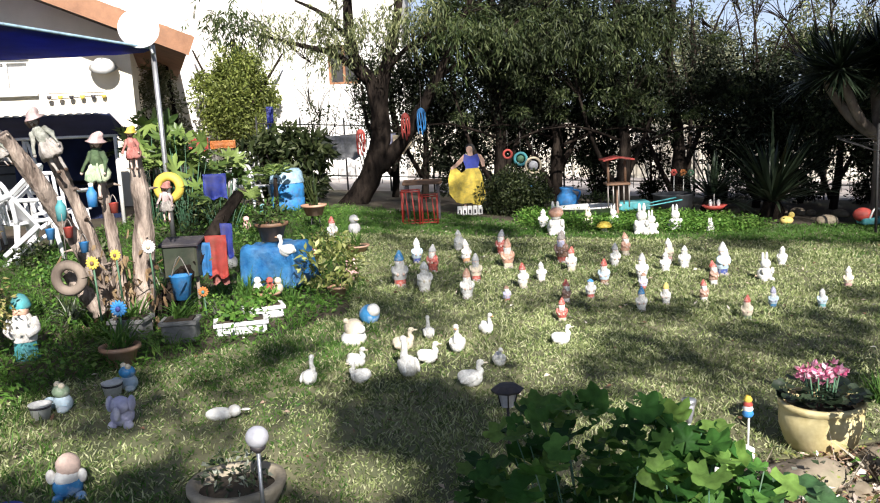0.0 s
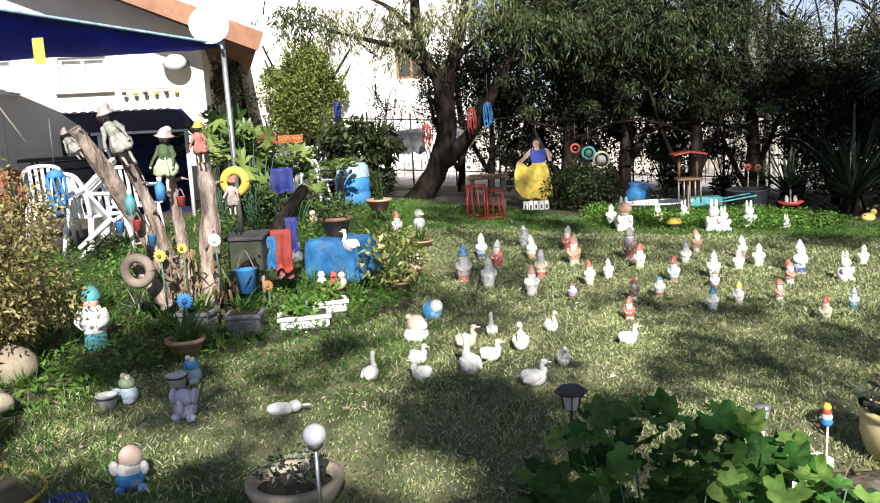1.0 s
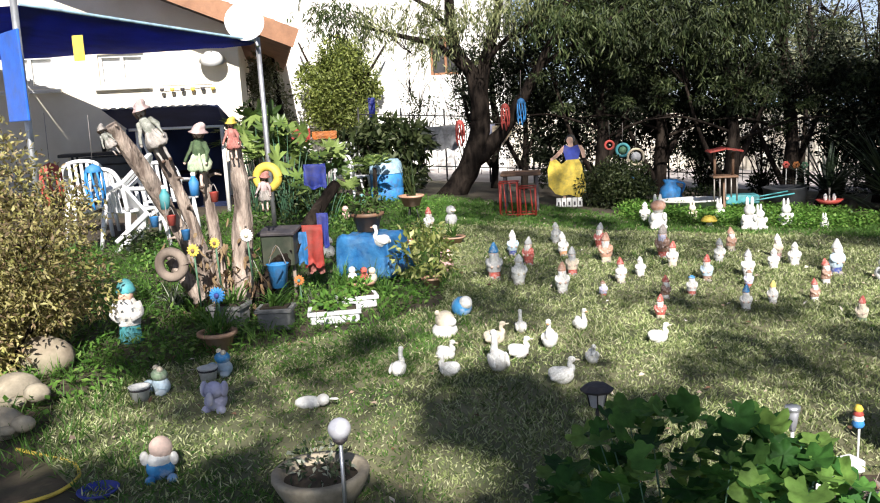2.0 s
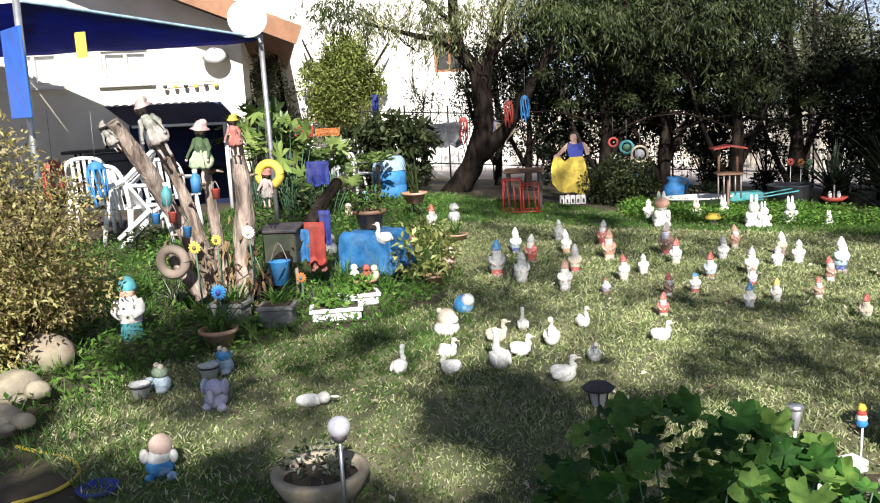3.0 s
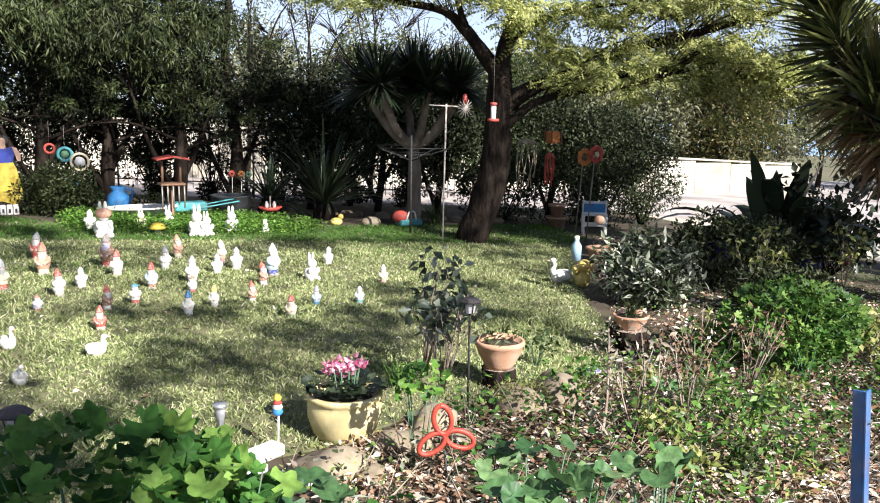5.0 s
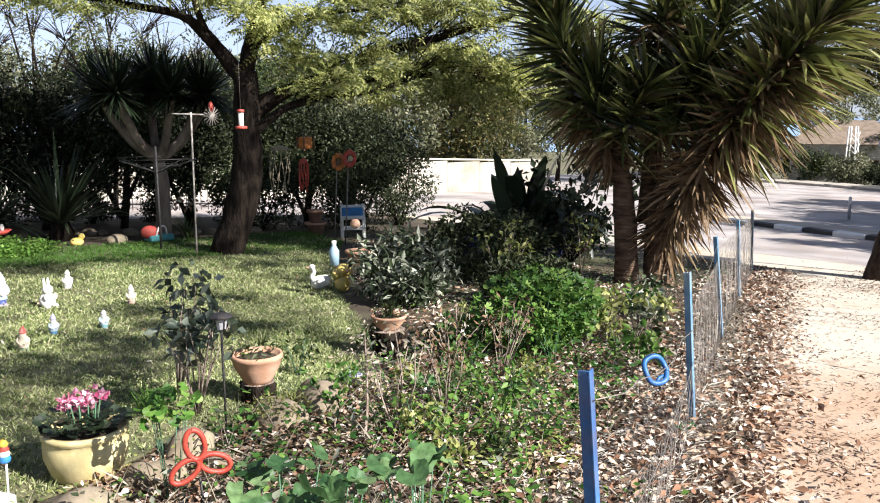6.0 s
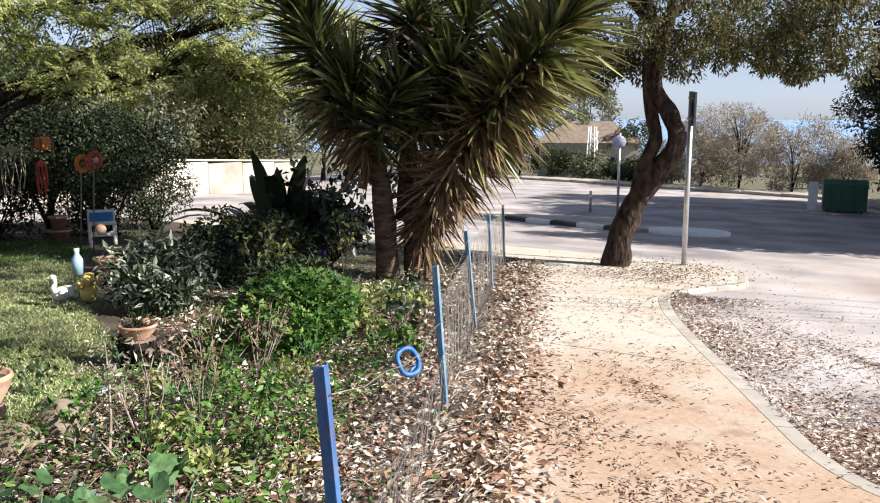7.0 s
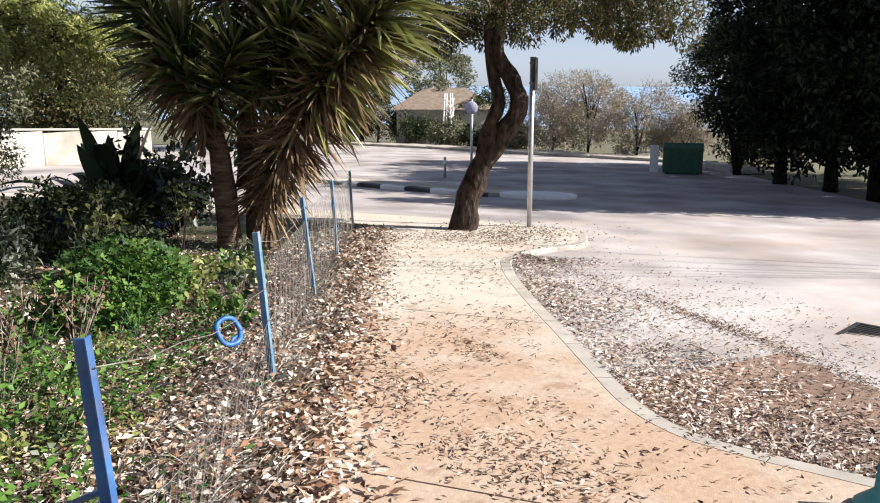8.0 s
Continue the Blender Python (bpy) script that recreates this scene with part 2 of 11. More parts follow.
def leafy(name, tones, through=0.35, rough=0.5, spec=0.3, mottle=0.0):
    """Leaves: each one has its own tone, and light shines through."""
    m, n, l, bs = base_mat(name)
    ge = n.new("ShaderNodeNewGeometry")
    k = len(tones)
    r = ramp(n, [(i / (k - 1), c) for i, c in enumerate(tones)])
    l.new(ge.outputs["Random Per Island"], r.inputs[0])
    tc, no = n.new("ShaderNodeTexCoord"), n.new("ShaderNodeTexNoise")
    no.inputs["Scale"].default_value = 0.9
    l.new(tc.outputs["Object"], no.inputs["Vector"])
    hs, mr = n.new("ShaderNodeHueSaturation"), n.new("ShaderNodeMapRange")
    mr.inputs[1].default_value, mr.inputs[2].default_value, mr.inputs[3].default_value, mr.inputs[4].default_value = 0.3, 0.7, 0.7, 1.3
    l.new(no.outputs["Fac"], mr.inputs[0])
    l.new(mr.outputs[0], hs.inputs["Value"])
    l.new(r.outputs[0], hs.inputs["Color"])
    l.new(hs.outputs[0], bs.inputs["Base Color"])
    if mottle:
        fn, fr, mu, bp = n.new("ShaderNodeTexNoise"), n.new("ShaderNodeMapRange"), n.new("ShaderNodeMath"), n.new("ShaderNodeBump")
        fn.inputs["Scale"].default_value, fn.inputs["Detail"].default_value = 38.0, 4.0
        l.new(tc.outputs["Object"], fn.inputs["Vector"])
        fr.inputs[1].default_value, fr.inputs[2].default_value, fr.inputs[3].default_value, fr.inputs[4].default_value = 0.3, 0.7, 1 - mottle, 1 + mottle
        l.new(fn.outputs["Fac"], fr.inputs[0])
        mu.operation = "MULTIPLY"
        l.new(mr.outputs[0], mu.inputs[0])
        l.new(fr.outputs[0], mu.inputs[1])
        l.new(mu.outputs[0], hs.inputs["Value"])
        bp.inputs["Strength"].default_value, bp.inputs["Distance"].default_value = 0.6, 0.006
        l.new(fn.outputs["Fac"], bp.inputs["Height"])
        l.new(bp.outputs[0], bs.inputs["Normal"])
    bs.inputs["Roughness"].default_value = rough
    bs.inputs["Specular IOR Level"].default_value = spec
    tr, mx = n.new("ShaderNodeBsdfTranslucent"), n.new("ShaderNodeMixShader")
    mx.inputs[0].default_value = through
    l.new(hs.outputs[0], tr.inputs[0])
    l.new(bs.outputs[0], mx.inputs[1])
    l.new(tr.outputs[0], mx.inputs[2])
    l.new(mx.outputs[0], n["Material Output"].inputs[0])
    return m


def plain(name, c, rough=0.5, metal=0.0, vary=0.15, bump=0.12, dirt=(0.12, 0.1, 0.07), amount=0.3, scale=9.0, spec=0.5):
    """Paint or plastic that has stood outdoors."""
    return surf(name, [v * (1 - vary) for v in c], [min(0.95, v * (1 + vary)) for v in c], scale, rough, bump, metal, 70.0, dirt, amount, spec=spec)


M = dict(
    soil=surf("garden_soil", (0.025, 0.018, 0.011), (0.09, 0.066, 0.042), 1.2, 0.95, 0.9, fine=45, dirt=(0.07, 0.09, 0.03), dirt_amount=0.6),
    turf=surf("turf", (0.06, 0.066, 0.03), (0.21, 0.195, 0.105), 1.6, 0.95, 0.8, fine=70, dirt=(0.06, 0.10, 0.03), dirt_amount=0.6),
    far_ground=surf("far_ground", (0.09, 0.08, 0.045), (0.16, 0.14, 0.08), 0.12, 0.95, 0.3, fine=3, dirt=(0.06, 0.08, 0.03), dirt_amount=0.7),
    asphalt=surf("asphalt", (0.20, 0.18, 0.175), (0.50, 0.46, 0.445), 0.6, 0.9, 1.0, fine=70, dirt=(0.38, 0.29, 0.23), dirt_amount=0.55),
    concrete=surf("pavement_concrete", (0.36, 0.32, 0.26), (0.52, 0.47, 0.39), 1.1, 0.9, 0.35, fine=90, dirt=(0.33, 0.21, 0.12), dirt_amount=0.45),
    worn_red=surf("worn_red_paint", (0.33, 0.03, 0.02), (0.46, 0.06, 0.035), 14, 0.55, 0.4, fine=90, dirt=(0.12, 0.05, 0.03), dirt_amount=0.5),
    road_dust=surf("reddish_dust", (0.17, 0.1, 0.072), (0.37, 0.255, 0.19), 1.6, 0.95, 0.5, fine=60, dirt=(0.13, 0.08, 0.055), dirt_amount=0.6),
    kerb=surf("kerb_stone", (0.33, 0.30, 0.26), (0.46, 0.42, 0.36), 3, 0.9, 0.4, fine=110, dirt=(0.2, 0.15, 0.1), vary=0.1),
    kerb_white=surf("kerb_white_paint", (0.72, 0.72, 0.7), (0.84, 0.84, 0.82), 3, 0.7, 0.3, fine=60, dirt=(0.4, 0.38, 0.34), dirt_amount=0.3),
    kerb_black=surf("kerb_black_paint", (0.02, 0.02, 0.022), (0.05, 0.05, 0.05), 3, 0.7, 0.3, fine=60, dirt=(0.2, 0.18, 0.16)),
    plaster=surf("cream_plaster", (0.66, 0.60, 0.47), (0.78, 0.72, 0.6), 1.5, 0.9, 0.4, fine=120, dirt=(0.5, 0.44, 0.33), dirt_amount=0.3),
    white_wall=surf("white_wall", (0.72, 0.70, 0.64), (0.8, 0.78, 0.74), 0.7, 0.9, 0.25, fine=60, dirt=(0.5, 0.47, 0.42), dirt_amount=0.4),
    stone_wall=surf("pale_stone", (0.36, 0.33, 0.27), (0.58, 0.55, 0.48), 1.2, 0.9, 0.6, fine=24, dirt=(0.24, 0.19, 0.13), dirt_amount=0.7, vary=0.25),
    fascia=surf("brown_painted_wood", (0.20, 0.085, 0.035), (0.34, 0.16, 0.075), 4, 0.6, 0.2, fine=40, dirt=(0.12, 0.06, 0.03)),
    tile=surf("roof_tile", (0.28, 0.12, 0.07), (0.42, 0.2, 0.12), 4, 0.85, 0.4, vary=0.15),
    dull_roof=surf("dull_roof_tile", (0.16, 0.12, 0.09), (0.26, 0.2, 0.15), 3, 0.9, 0.4),
    tarp=surf("blue_tarpaulin", (0.006, 0.02, 0.2), (0.014, 0.04, 0.34), 2.5, 0.7, 0.25, fine=300, dirt=(0.02, 0.03, 0.14), dirt_amount=0.3, spec=0.08),
    bright_tarp=plain("bright_blue_sheet", (0.02, 0.12, 0.55)),
    canopy=surf("navy_canvas", (0.01, 0.018, 0.06), (0.025, 0.04, 0.12), 3, 0.8, 0.2, fine=300),
    steel=surf("galvanised_steel", (0.42, 0.43, 0.44), (0.6, 0.61, 0.62), 8, 0.45, 0.08, 0.8, 60, (0.3, 0.27, 0.22), 0.3),
    blue_paint=surf("blue_painted_steel", (0.018, 0.075, 0.22), (0.05, 0.16, 0.36), 7, 0.5, 0.2, fine=50, dirt=(0.16, 0.11, 0.08), dirt_amount=0.45),
    faded_blue=surf("faded_blue_paint", (0.045, 0.14, 0.27), (0.16, 0.29, 0.38), 6, 0.6, 0.25, fine=40, dirt=(0.3, 0.27, 0.24), dirt_amount=0.5),
    white_plastic=surf("white_plastic", (0.66, 0.66, 0.66), (0.8, 0.8, 0.8), 5, 0.4, 0.08, fine=50, dirt=(0.42, 0.38, 0.3), dirt_amount=0.35),
    white_paint=surf("white_paint", (0.68, 0.67, 0.64), (0.8, 0.8, 0.78), 5, 0.55, 0.15, fine=60, dirt=(0.4, 0.36, 0.28), dirt_amount=0.4),
    # shade on trunks and logs is put into this near-black brown
    bark=surf("shade_dark_bark", (0.006, 0.0046, 0.0038), (0.036, 0.027, 0.021), 11, 0.95, 1.0, deep=0.05, fine=26, dirt=(0.01, 0.008, 0.006), dirt_amount=0.6, stretch=(1, 1, 0.3), spec=0.08),
    street_bark=surf("cracked_brown_bark", (0.012, 0.008, 0.006), (0.085, 0.058, 0.045), 13, 0.95, 1.0, deep=0.05, fine=34, dirt=(0.008, 0.006, 0.005), dirt_amount=0.7, stretch=(1, 1, 0.4), spec=0.15),
    pale_bark=surf("pale_dead_wood", (0.12, 0.085, 0.066), (0.47, 0.38, 0.31), 16, 0.95, 1.0, deep=0.03, fine=70, dirt=(0.05, 0.035, 0.025), dirt_amount=0.85, stretch=(1, 1, 0.25)),
    yucca_bark=surf("ringed_brown_bark", (0.05, 0.03, 0.02), (0.2, 0.135, 0.09), 9, 0.95, 1.0, deep=0.04, fine=40, dirt=(0.03, 0.02, 0.014), dirt_amount=0.6, stretch=(0.4, 0.4, 2.2), spec=0.15),
    dry_skirt=leafy("dry_leaf_skirt", [(0.06, 0.033, 0.016), (0.16, 0.1, 0.05), (0.28, 0.2, 0.11), (0.1, 0.06, 0.03)], 0.15, 0.7),
    dark_leaf=leafy("dark_evergreen_leaf", [(0.010, 0.016, 0.006), (0.018, 0.028, 0.010), (0.034, 0.046, 0.018), (0.085, 0.095, 0.05)], 0.15, 0.5, 0.2),
    dark_mid_leaf=leafy("deep_green_leaf", [(0.012, 0.02, 0.007), (0.024, 0.036, 0.012), (0.045, 0.06, 0.02), (0.09, 0.105, 0.045)], 0.18, 0.5, 0.2),
    # near-black tones put the evergreens' shade into the leaf colour
    shade_dark_leaf=leafy("shade_dark_evergreen_leaf", [(0.005, 0.008, 0.004), (0.009, 0.013, 0.006), (0.017, 0.023, 0.011), (0.05, 0.057, 0.034)], 0.1, 0.55, 0.12),
    mid_leaf=leafy("green_leaf", [(0.018, 0.032, 0.01), (0.035, 0.058, 0.017), (0.065, 0.09, 0.028), (0.11, 0.13, 0.045)], 0.3),
    feather_leaf=leafy("yellow_green_feathery_leaf", [(0.06, 0.08, 0.022), (0.2, 0.23, 0.06), (0.36, 0.38, 0.12), (0.52, 0.52, 0.24)], 0.45),
    pepper_leaf=leafy("drooping_olive_leaf", [(0.03, 0.045, 0.016), (0.085, 0.105, 0.04), (0.2, 0.22, 0.09), (0.36, 0.37, 0.19)], 0.35),
    bright_leaf=leafy("bright_green_leaf", [(0.05, 0.13, 0.02), (0.09, 0.20, 0.03), (0.13, 0.26, 0.045), (0.20, 0.30, 0.07)], 0.35),
    round_leaf=leafy("clipped_tree_leaf", [(0.06, 0.08, 0.02), (0.13, 0.165, 0.035), (0.22, 0.26, 0.06), (0.32, 0.35, 0.11)], 0.4),
    yellow_bush=leafy("yellow_green_bush_leaf", [(0.07, 0.055, 0.02), (0.26, 0.23, 0.07), (0.52, 0.47, 0.2), (0.26, 0.17, 0.11), (0.4, 0.39, 0.12), (0.13, 0.085, 0.055)], 0.35),
    straw=leafy("bleached_straw", [(0.42, 0.38, 0.32), (0.6, 0.56, 0.5), (0.74, 0.7, 0.64), (0.25, 0.21, 0.16)], 0.1, 0.8),
    bush_leaf=leafy("fresh_green_leaf", [(0.022, 0.06, 0.011), (0.055, 0.135, 0.022), (0.10, 0.20, 0.035), (0.2, 0.3, 0.075)], 0.3),
    gourd_leaf=leafy("gourd_leaf", [(0.025, 0.07, 0.025), (0.05, 0.12, 0.045), (0.09, 0.175, 0.065), (0.2, 0.3, 0.13)], 0.25, 0.5, 0.35, 0.35),
    fern_leaf=leafy("broad_frond_leaf", [(0.03, 0.06, 0.014), (0.08, 0.13, 0.03), (0.16, 0.23, 0.055), (0.3, 0.38, 0.12)], 0.3, 0.4, 0.4),
    rose_leaf=leafy("dull_rose_leaf", [(0.02, 0.036, 0.022), (0.045, 0.065, 0.045), (0.1, 0.125, 0.09), (0.26, 0.29, 0.23)], 0.2, 0.4, 0.45),
    mallow_leaf=leafy("mallow_leaf", [(0.02, 0.07, 0.014), (0.04, 0.12, 0.022), (0.075, 0.18, 0.035), (0.18, 0.3, 0.065)], 0.35, 0.6, 0.2, 0.3),
    grey_leaf=leafy("silvery_leaf", [(0.012, 0.022, 0.009), (0.03, 0.045, 0.02), (0.05, 0.07, 0.033), (0.4, 0.42, 0.33), (0.02, 0.035, 0.014)], 0.2),
    # lightened tones put the haze over far trees into the leaf colour
    pale_leaf=leafy("grey_green_leaf", [(0.06, 0.07, 0.035), (0.12, 0.135, 0.07), (0.20, 0.205, 0.12), (0.3, 0.3, 0.2)], 0.35),
    olive_leaf=leafy("olive_brown_leaf", [(0.025, 0.034, 0.01), (0.06, 0.07, 0.02), (0.12, 0.11, 0.04), (0.18, 0.14, 0.055)], 0.35),
    dry_bush=leafy("dry_pale_twig", [(0.26, 0.22, 0.16), (0.36, 0.31, 0.24), (0.46, 0.41, 0.33), (0.2, 0.17, 0.11)], 0.2, 0.8),
    # the same blades in two colours: darkened for shade, then lightened for sun
    yucca_shaded=leafy("shaded_yucca_blade", [(0.012, 0.02, 0.006), (0.02, 0.03, 0.009), (0.06, 0.078, 0.02), (0.22, 0.235, 0.07), (0.035, 0.045, 0.014), (0.1, 0.08, 0.035)], 0.22, 0.35, 0.6),
    yucca_sunlit=leafy("sunlit_yucca_blade", [(0.03, 0.042, 0.012), (0.09, 0.11, 0.03), (0.2, 0.22, 0.06), (0.36, 0.37, 0.13), (0.06, 0.06, 0.022), (0.24, 0.2, 0.1)], 0.3, 0.35, 0.6),
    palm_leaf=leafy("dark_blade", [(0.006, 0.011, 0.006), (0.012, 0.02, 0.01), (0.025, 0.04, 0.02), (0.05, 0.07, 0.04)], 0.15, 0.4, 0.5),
    grass=leafy("grass_blade", [(0.0558, 0.09, 0.03), (0.177, 0.225, 0.08), (0.353, 0.38, 0.18), (0.502, 0.51, 0.31), (0.26, 0.31, 0.12), (0.102, 0.14, 0.045)], 0.25, 0.7, 0.1),
    lush=leafy("lush_grass_blade", [(0.04, 0.11, 0.018), (0.075, 0.17, 0.028), (0.12, 0.23, 0.045), (0.07, 0.14, 0.03)], 0.4, 0.6),
    litter=leafy("dry_leaf", [(0.04, 0.022, 0.014), (0.2, 0.11, 0.065), (0.46, 0.34, 0.25), (0.82, 0.76, 0.67), (0.09, 0.042, 0.024), (0.26, 0.14, 0.085), (0.64, 0.53, 0.42)], 0.1, 0.8),
    litter_mixed=leafy("dry_leaf_mixed", [(0.07, 0.04, 0.025), (0.2, 0.12, 0.075), (0.34, 0.23, 0.16), (0.6, 0.52, 0.43), (0.13, 0.075, 0.045), (0.4, 0.28, 0.2)], 0.1, 0.8),
    litter_road=leafy("dry_leaf_bleached", [(0.07, 0.045, 0.032), (0.24, 0.16, 0.12), (0.46, 0.36, 0.29), (0.78, 0.72, 0.64), (0.14, 0.085, 0.06), (0.6, 0.5, 0.42)], 0.1, 0.8),
    litter_dark=leafy("dry_leaf_brown", [(0.06, 0.035, 0.02), (0.14, 0.085, 0.05), (0.24, 0.16, 0.10), (0.10, 0.06, 0.04)], 0.1, 0.8),
    terracotta=surf("terracotta", (0.38, 0.20, 0.12), (0.54, 0.33, 0.22), 7, 0.85, 0.3, fine=70, dirt=(0.5, 0.4, 0.32), dirt_amount=0.4),
    yellow_pot=surf("yellow_glazed_clay", (0.48, 0.39, 0.17), (0.70, 0.61, 0.34), 6, 0.6, 0.2, fine=50, dirt=(0.28, 0.17, 0.07), dirt_amount=0.45),
    rock=surf("mossy_rock", (0.13, 0.1, 0.065), (0.36, 0.3, 0.22), 3, 0.95, 1.0, fine=25, dirt=(0.08, 0.1, 0.04), dirt_amount=0.6),
    log=surf("weathered_log", (0.12, 0.09, 0.07), (0.30, 0.24, 0.19), 8, 0.95, 0.9, fine=40, dirt=(0.06, 0.045, 0.035), stretch=(1, 1, 0.2)),
    rust=surf("rusted_red_iron", (0.2, 0.016, 0.011), (0.38, 0.04, 0.024), 8, 0.5, 0.2, fine=60, dirt=(0.2, 0.06, 0.03)),
    iron=surf("dark_iron", (0.012, 0.012, 0.013), (0.04, 0.038, 0.036), 8, 0.6, 0.2, fine=60),
    sea=surf("sea", (0.22, 0.34, 0.5), (0.28, 0.4, 0.56), 0.003, 0.5, 0.0, fine=0.02),
    glass_ball=plain("frosted_ball", (0.62, 0.62, 0.66), 0.15, 0.3, 0.1, 0.05),
    wire=surf("old_wire", (0.2, 0.18, 0.16), (0.36, 0.33, 0.3), 8, 0.6, 0.1, 0.6),
)
for key, c in dict(white=(0.70, 0.69, 0.65), cream=(0.60, 0.50, 0.34), red=(0.44, 0.06, 0.045), blue=(0.03, 0.21, 0.50), navy=(0.03, 0.05, 0.3), skin=(0.62, 0.38, 0.27), dark=(0.04, 0.035, 0.04),
                   green=(0.06, 0.15, 0.08), yellow=(0.68, 0.5, 0.07), orange=(0.58, 0.2, 0.05), teal=(0.06, 0.28, 0.3), grey=(0.36, 0.36, 0.37), brown=(0.17, 0.09, 0.05), pink=(0.68, 0.28, 0.3), lilac=(0.42, 0.42, 0.58), black=(0.012, 0.012, 0.014), paleblue=(0.3, 0.45, 0.55), bin=(0.03, 0.12, 0.07), magenta=(0.62, 0.08, 0.22)).items():
    M[key] = plain(key + "_paint", c, 0.65, vary=0.22, amount=0.5, scale=14.0, bump=0.2)
M["ring_blue"] = plain("deep_blue_plastic", (0.02, 0.12, 0.34), 0.5)
M["box_green"] = plain("blackish_green_paint", (0.022, 0.03, 0.016), 0.6)
M["block_grey"] = surf("grey_concrete_block", (0.13, 0.13, 0.125), (0.27, 0.265, 0.25), 8, 0.95, 0.5, fine=70, dirt=(0.07, 0.08, 0.05), dirt_amount=0.6)
# pale blue patches put whitish reflections into the sheet's colour
M["blue_sheet"] = surf("shiny_blue_sheet", (0.025, 0.16, 0.42), (0.07, 0.3, 0.6), 9, 0.32, 0.5, fine=40, dirt=(0.3, 0.42, 0.5), dirt_amount=0.35, deep=0.02)
M["dark_grey"] = plain("dark_grey_plastic", (0.07, 0.075, 0.08), 0.6)
M["stone_dull"] = surf("dull_cast_stone", (0.24, 0.2, 0.14), (0.44, 0.38, 0.28), 6, 0.95, 0.5, fine=50, dirt=(0.1, 0.09, 0.05), dirt_amount=0.6)
M["clay_white"] = surf("faded_white_clay", (0.5, 0.47, 0.42), (0.78, 0.77, 0.74), 16, 0.85, 0.3, fine=90, dirt=(0.3, 0.25, 0.19), dirt_amount=0.55)
M["rag"] = surf("faded_rag", (0.2, 0.18, 0.16), (0.48, 0.44, 0.4), 14, 0.95, 0.6, fine=90, dirt=(0.16, 0.13, 0.1), dirt_amount=0.6)
M["rag_dark"] = surf("grey_green_rag", (0.12, 0.13, 0.1), (0.4, 0.4, 0.35), 18, 0.95, 0.7, fine=90, dirt=(0.06, 0.05, 0.04), dirt_amount=0.7)
M["rag_pink"] = surf("faded_pink_rag", (0.42, 0.3, 0.29), (0.6, 0.46, 0.43), 14, 0.95, 0.6, fine=90, dirt=(0.2, 0.14, 0.12), dirt_amount=0.5)
M["rag_green"] = surf("faded_green_rag", (0.2, 0.28, 0.17), (0.5, 0.54, 0.38), 16, 0.95, 0.6, fine=90, dirt=(0.12, 0.15, 0.08), dirt_amount=0.6)
M["rag_skin"] = surf("faded_doll_cloth", (0.5, 0.36, 0.29), (0.68, 0.54, 0.46), 14, 0.9, 0.4, fine=90, dirt=(0.25, 0.18, 0.14), dirt_amount=0.4)
M["rag_olive"] = surf("dark_green_rag", (0.03, 0.06, 0.025), (0.1, 0.15, 0.07), 18, 0.95, 0.6, fine=90, dirt=(0.03, 0.03, 0.02), dirt_amount=0.5)
M["rag_brown"] = surf("brown_wool", (0.05, 0.03, 0.02), (0.16, 0.1, 0.07), 22, 0.95, 0.7, fine=90)
M["rag_red"] = surf("faded_red_rag", (0.34, 0.1, 0.08), (0.5, 0.24, 0.2), 16, 0.95, 0.6, fine=90, dirt=(0.12, 0.06, 0.05), dirt_amount=0.5)


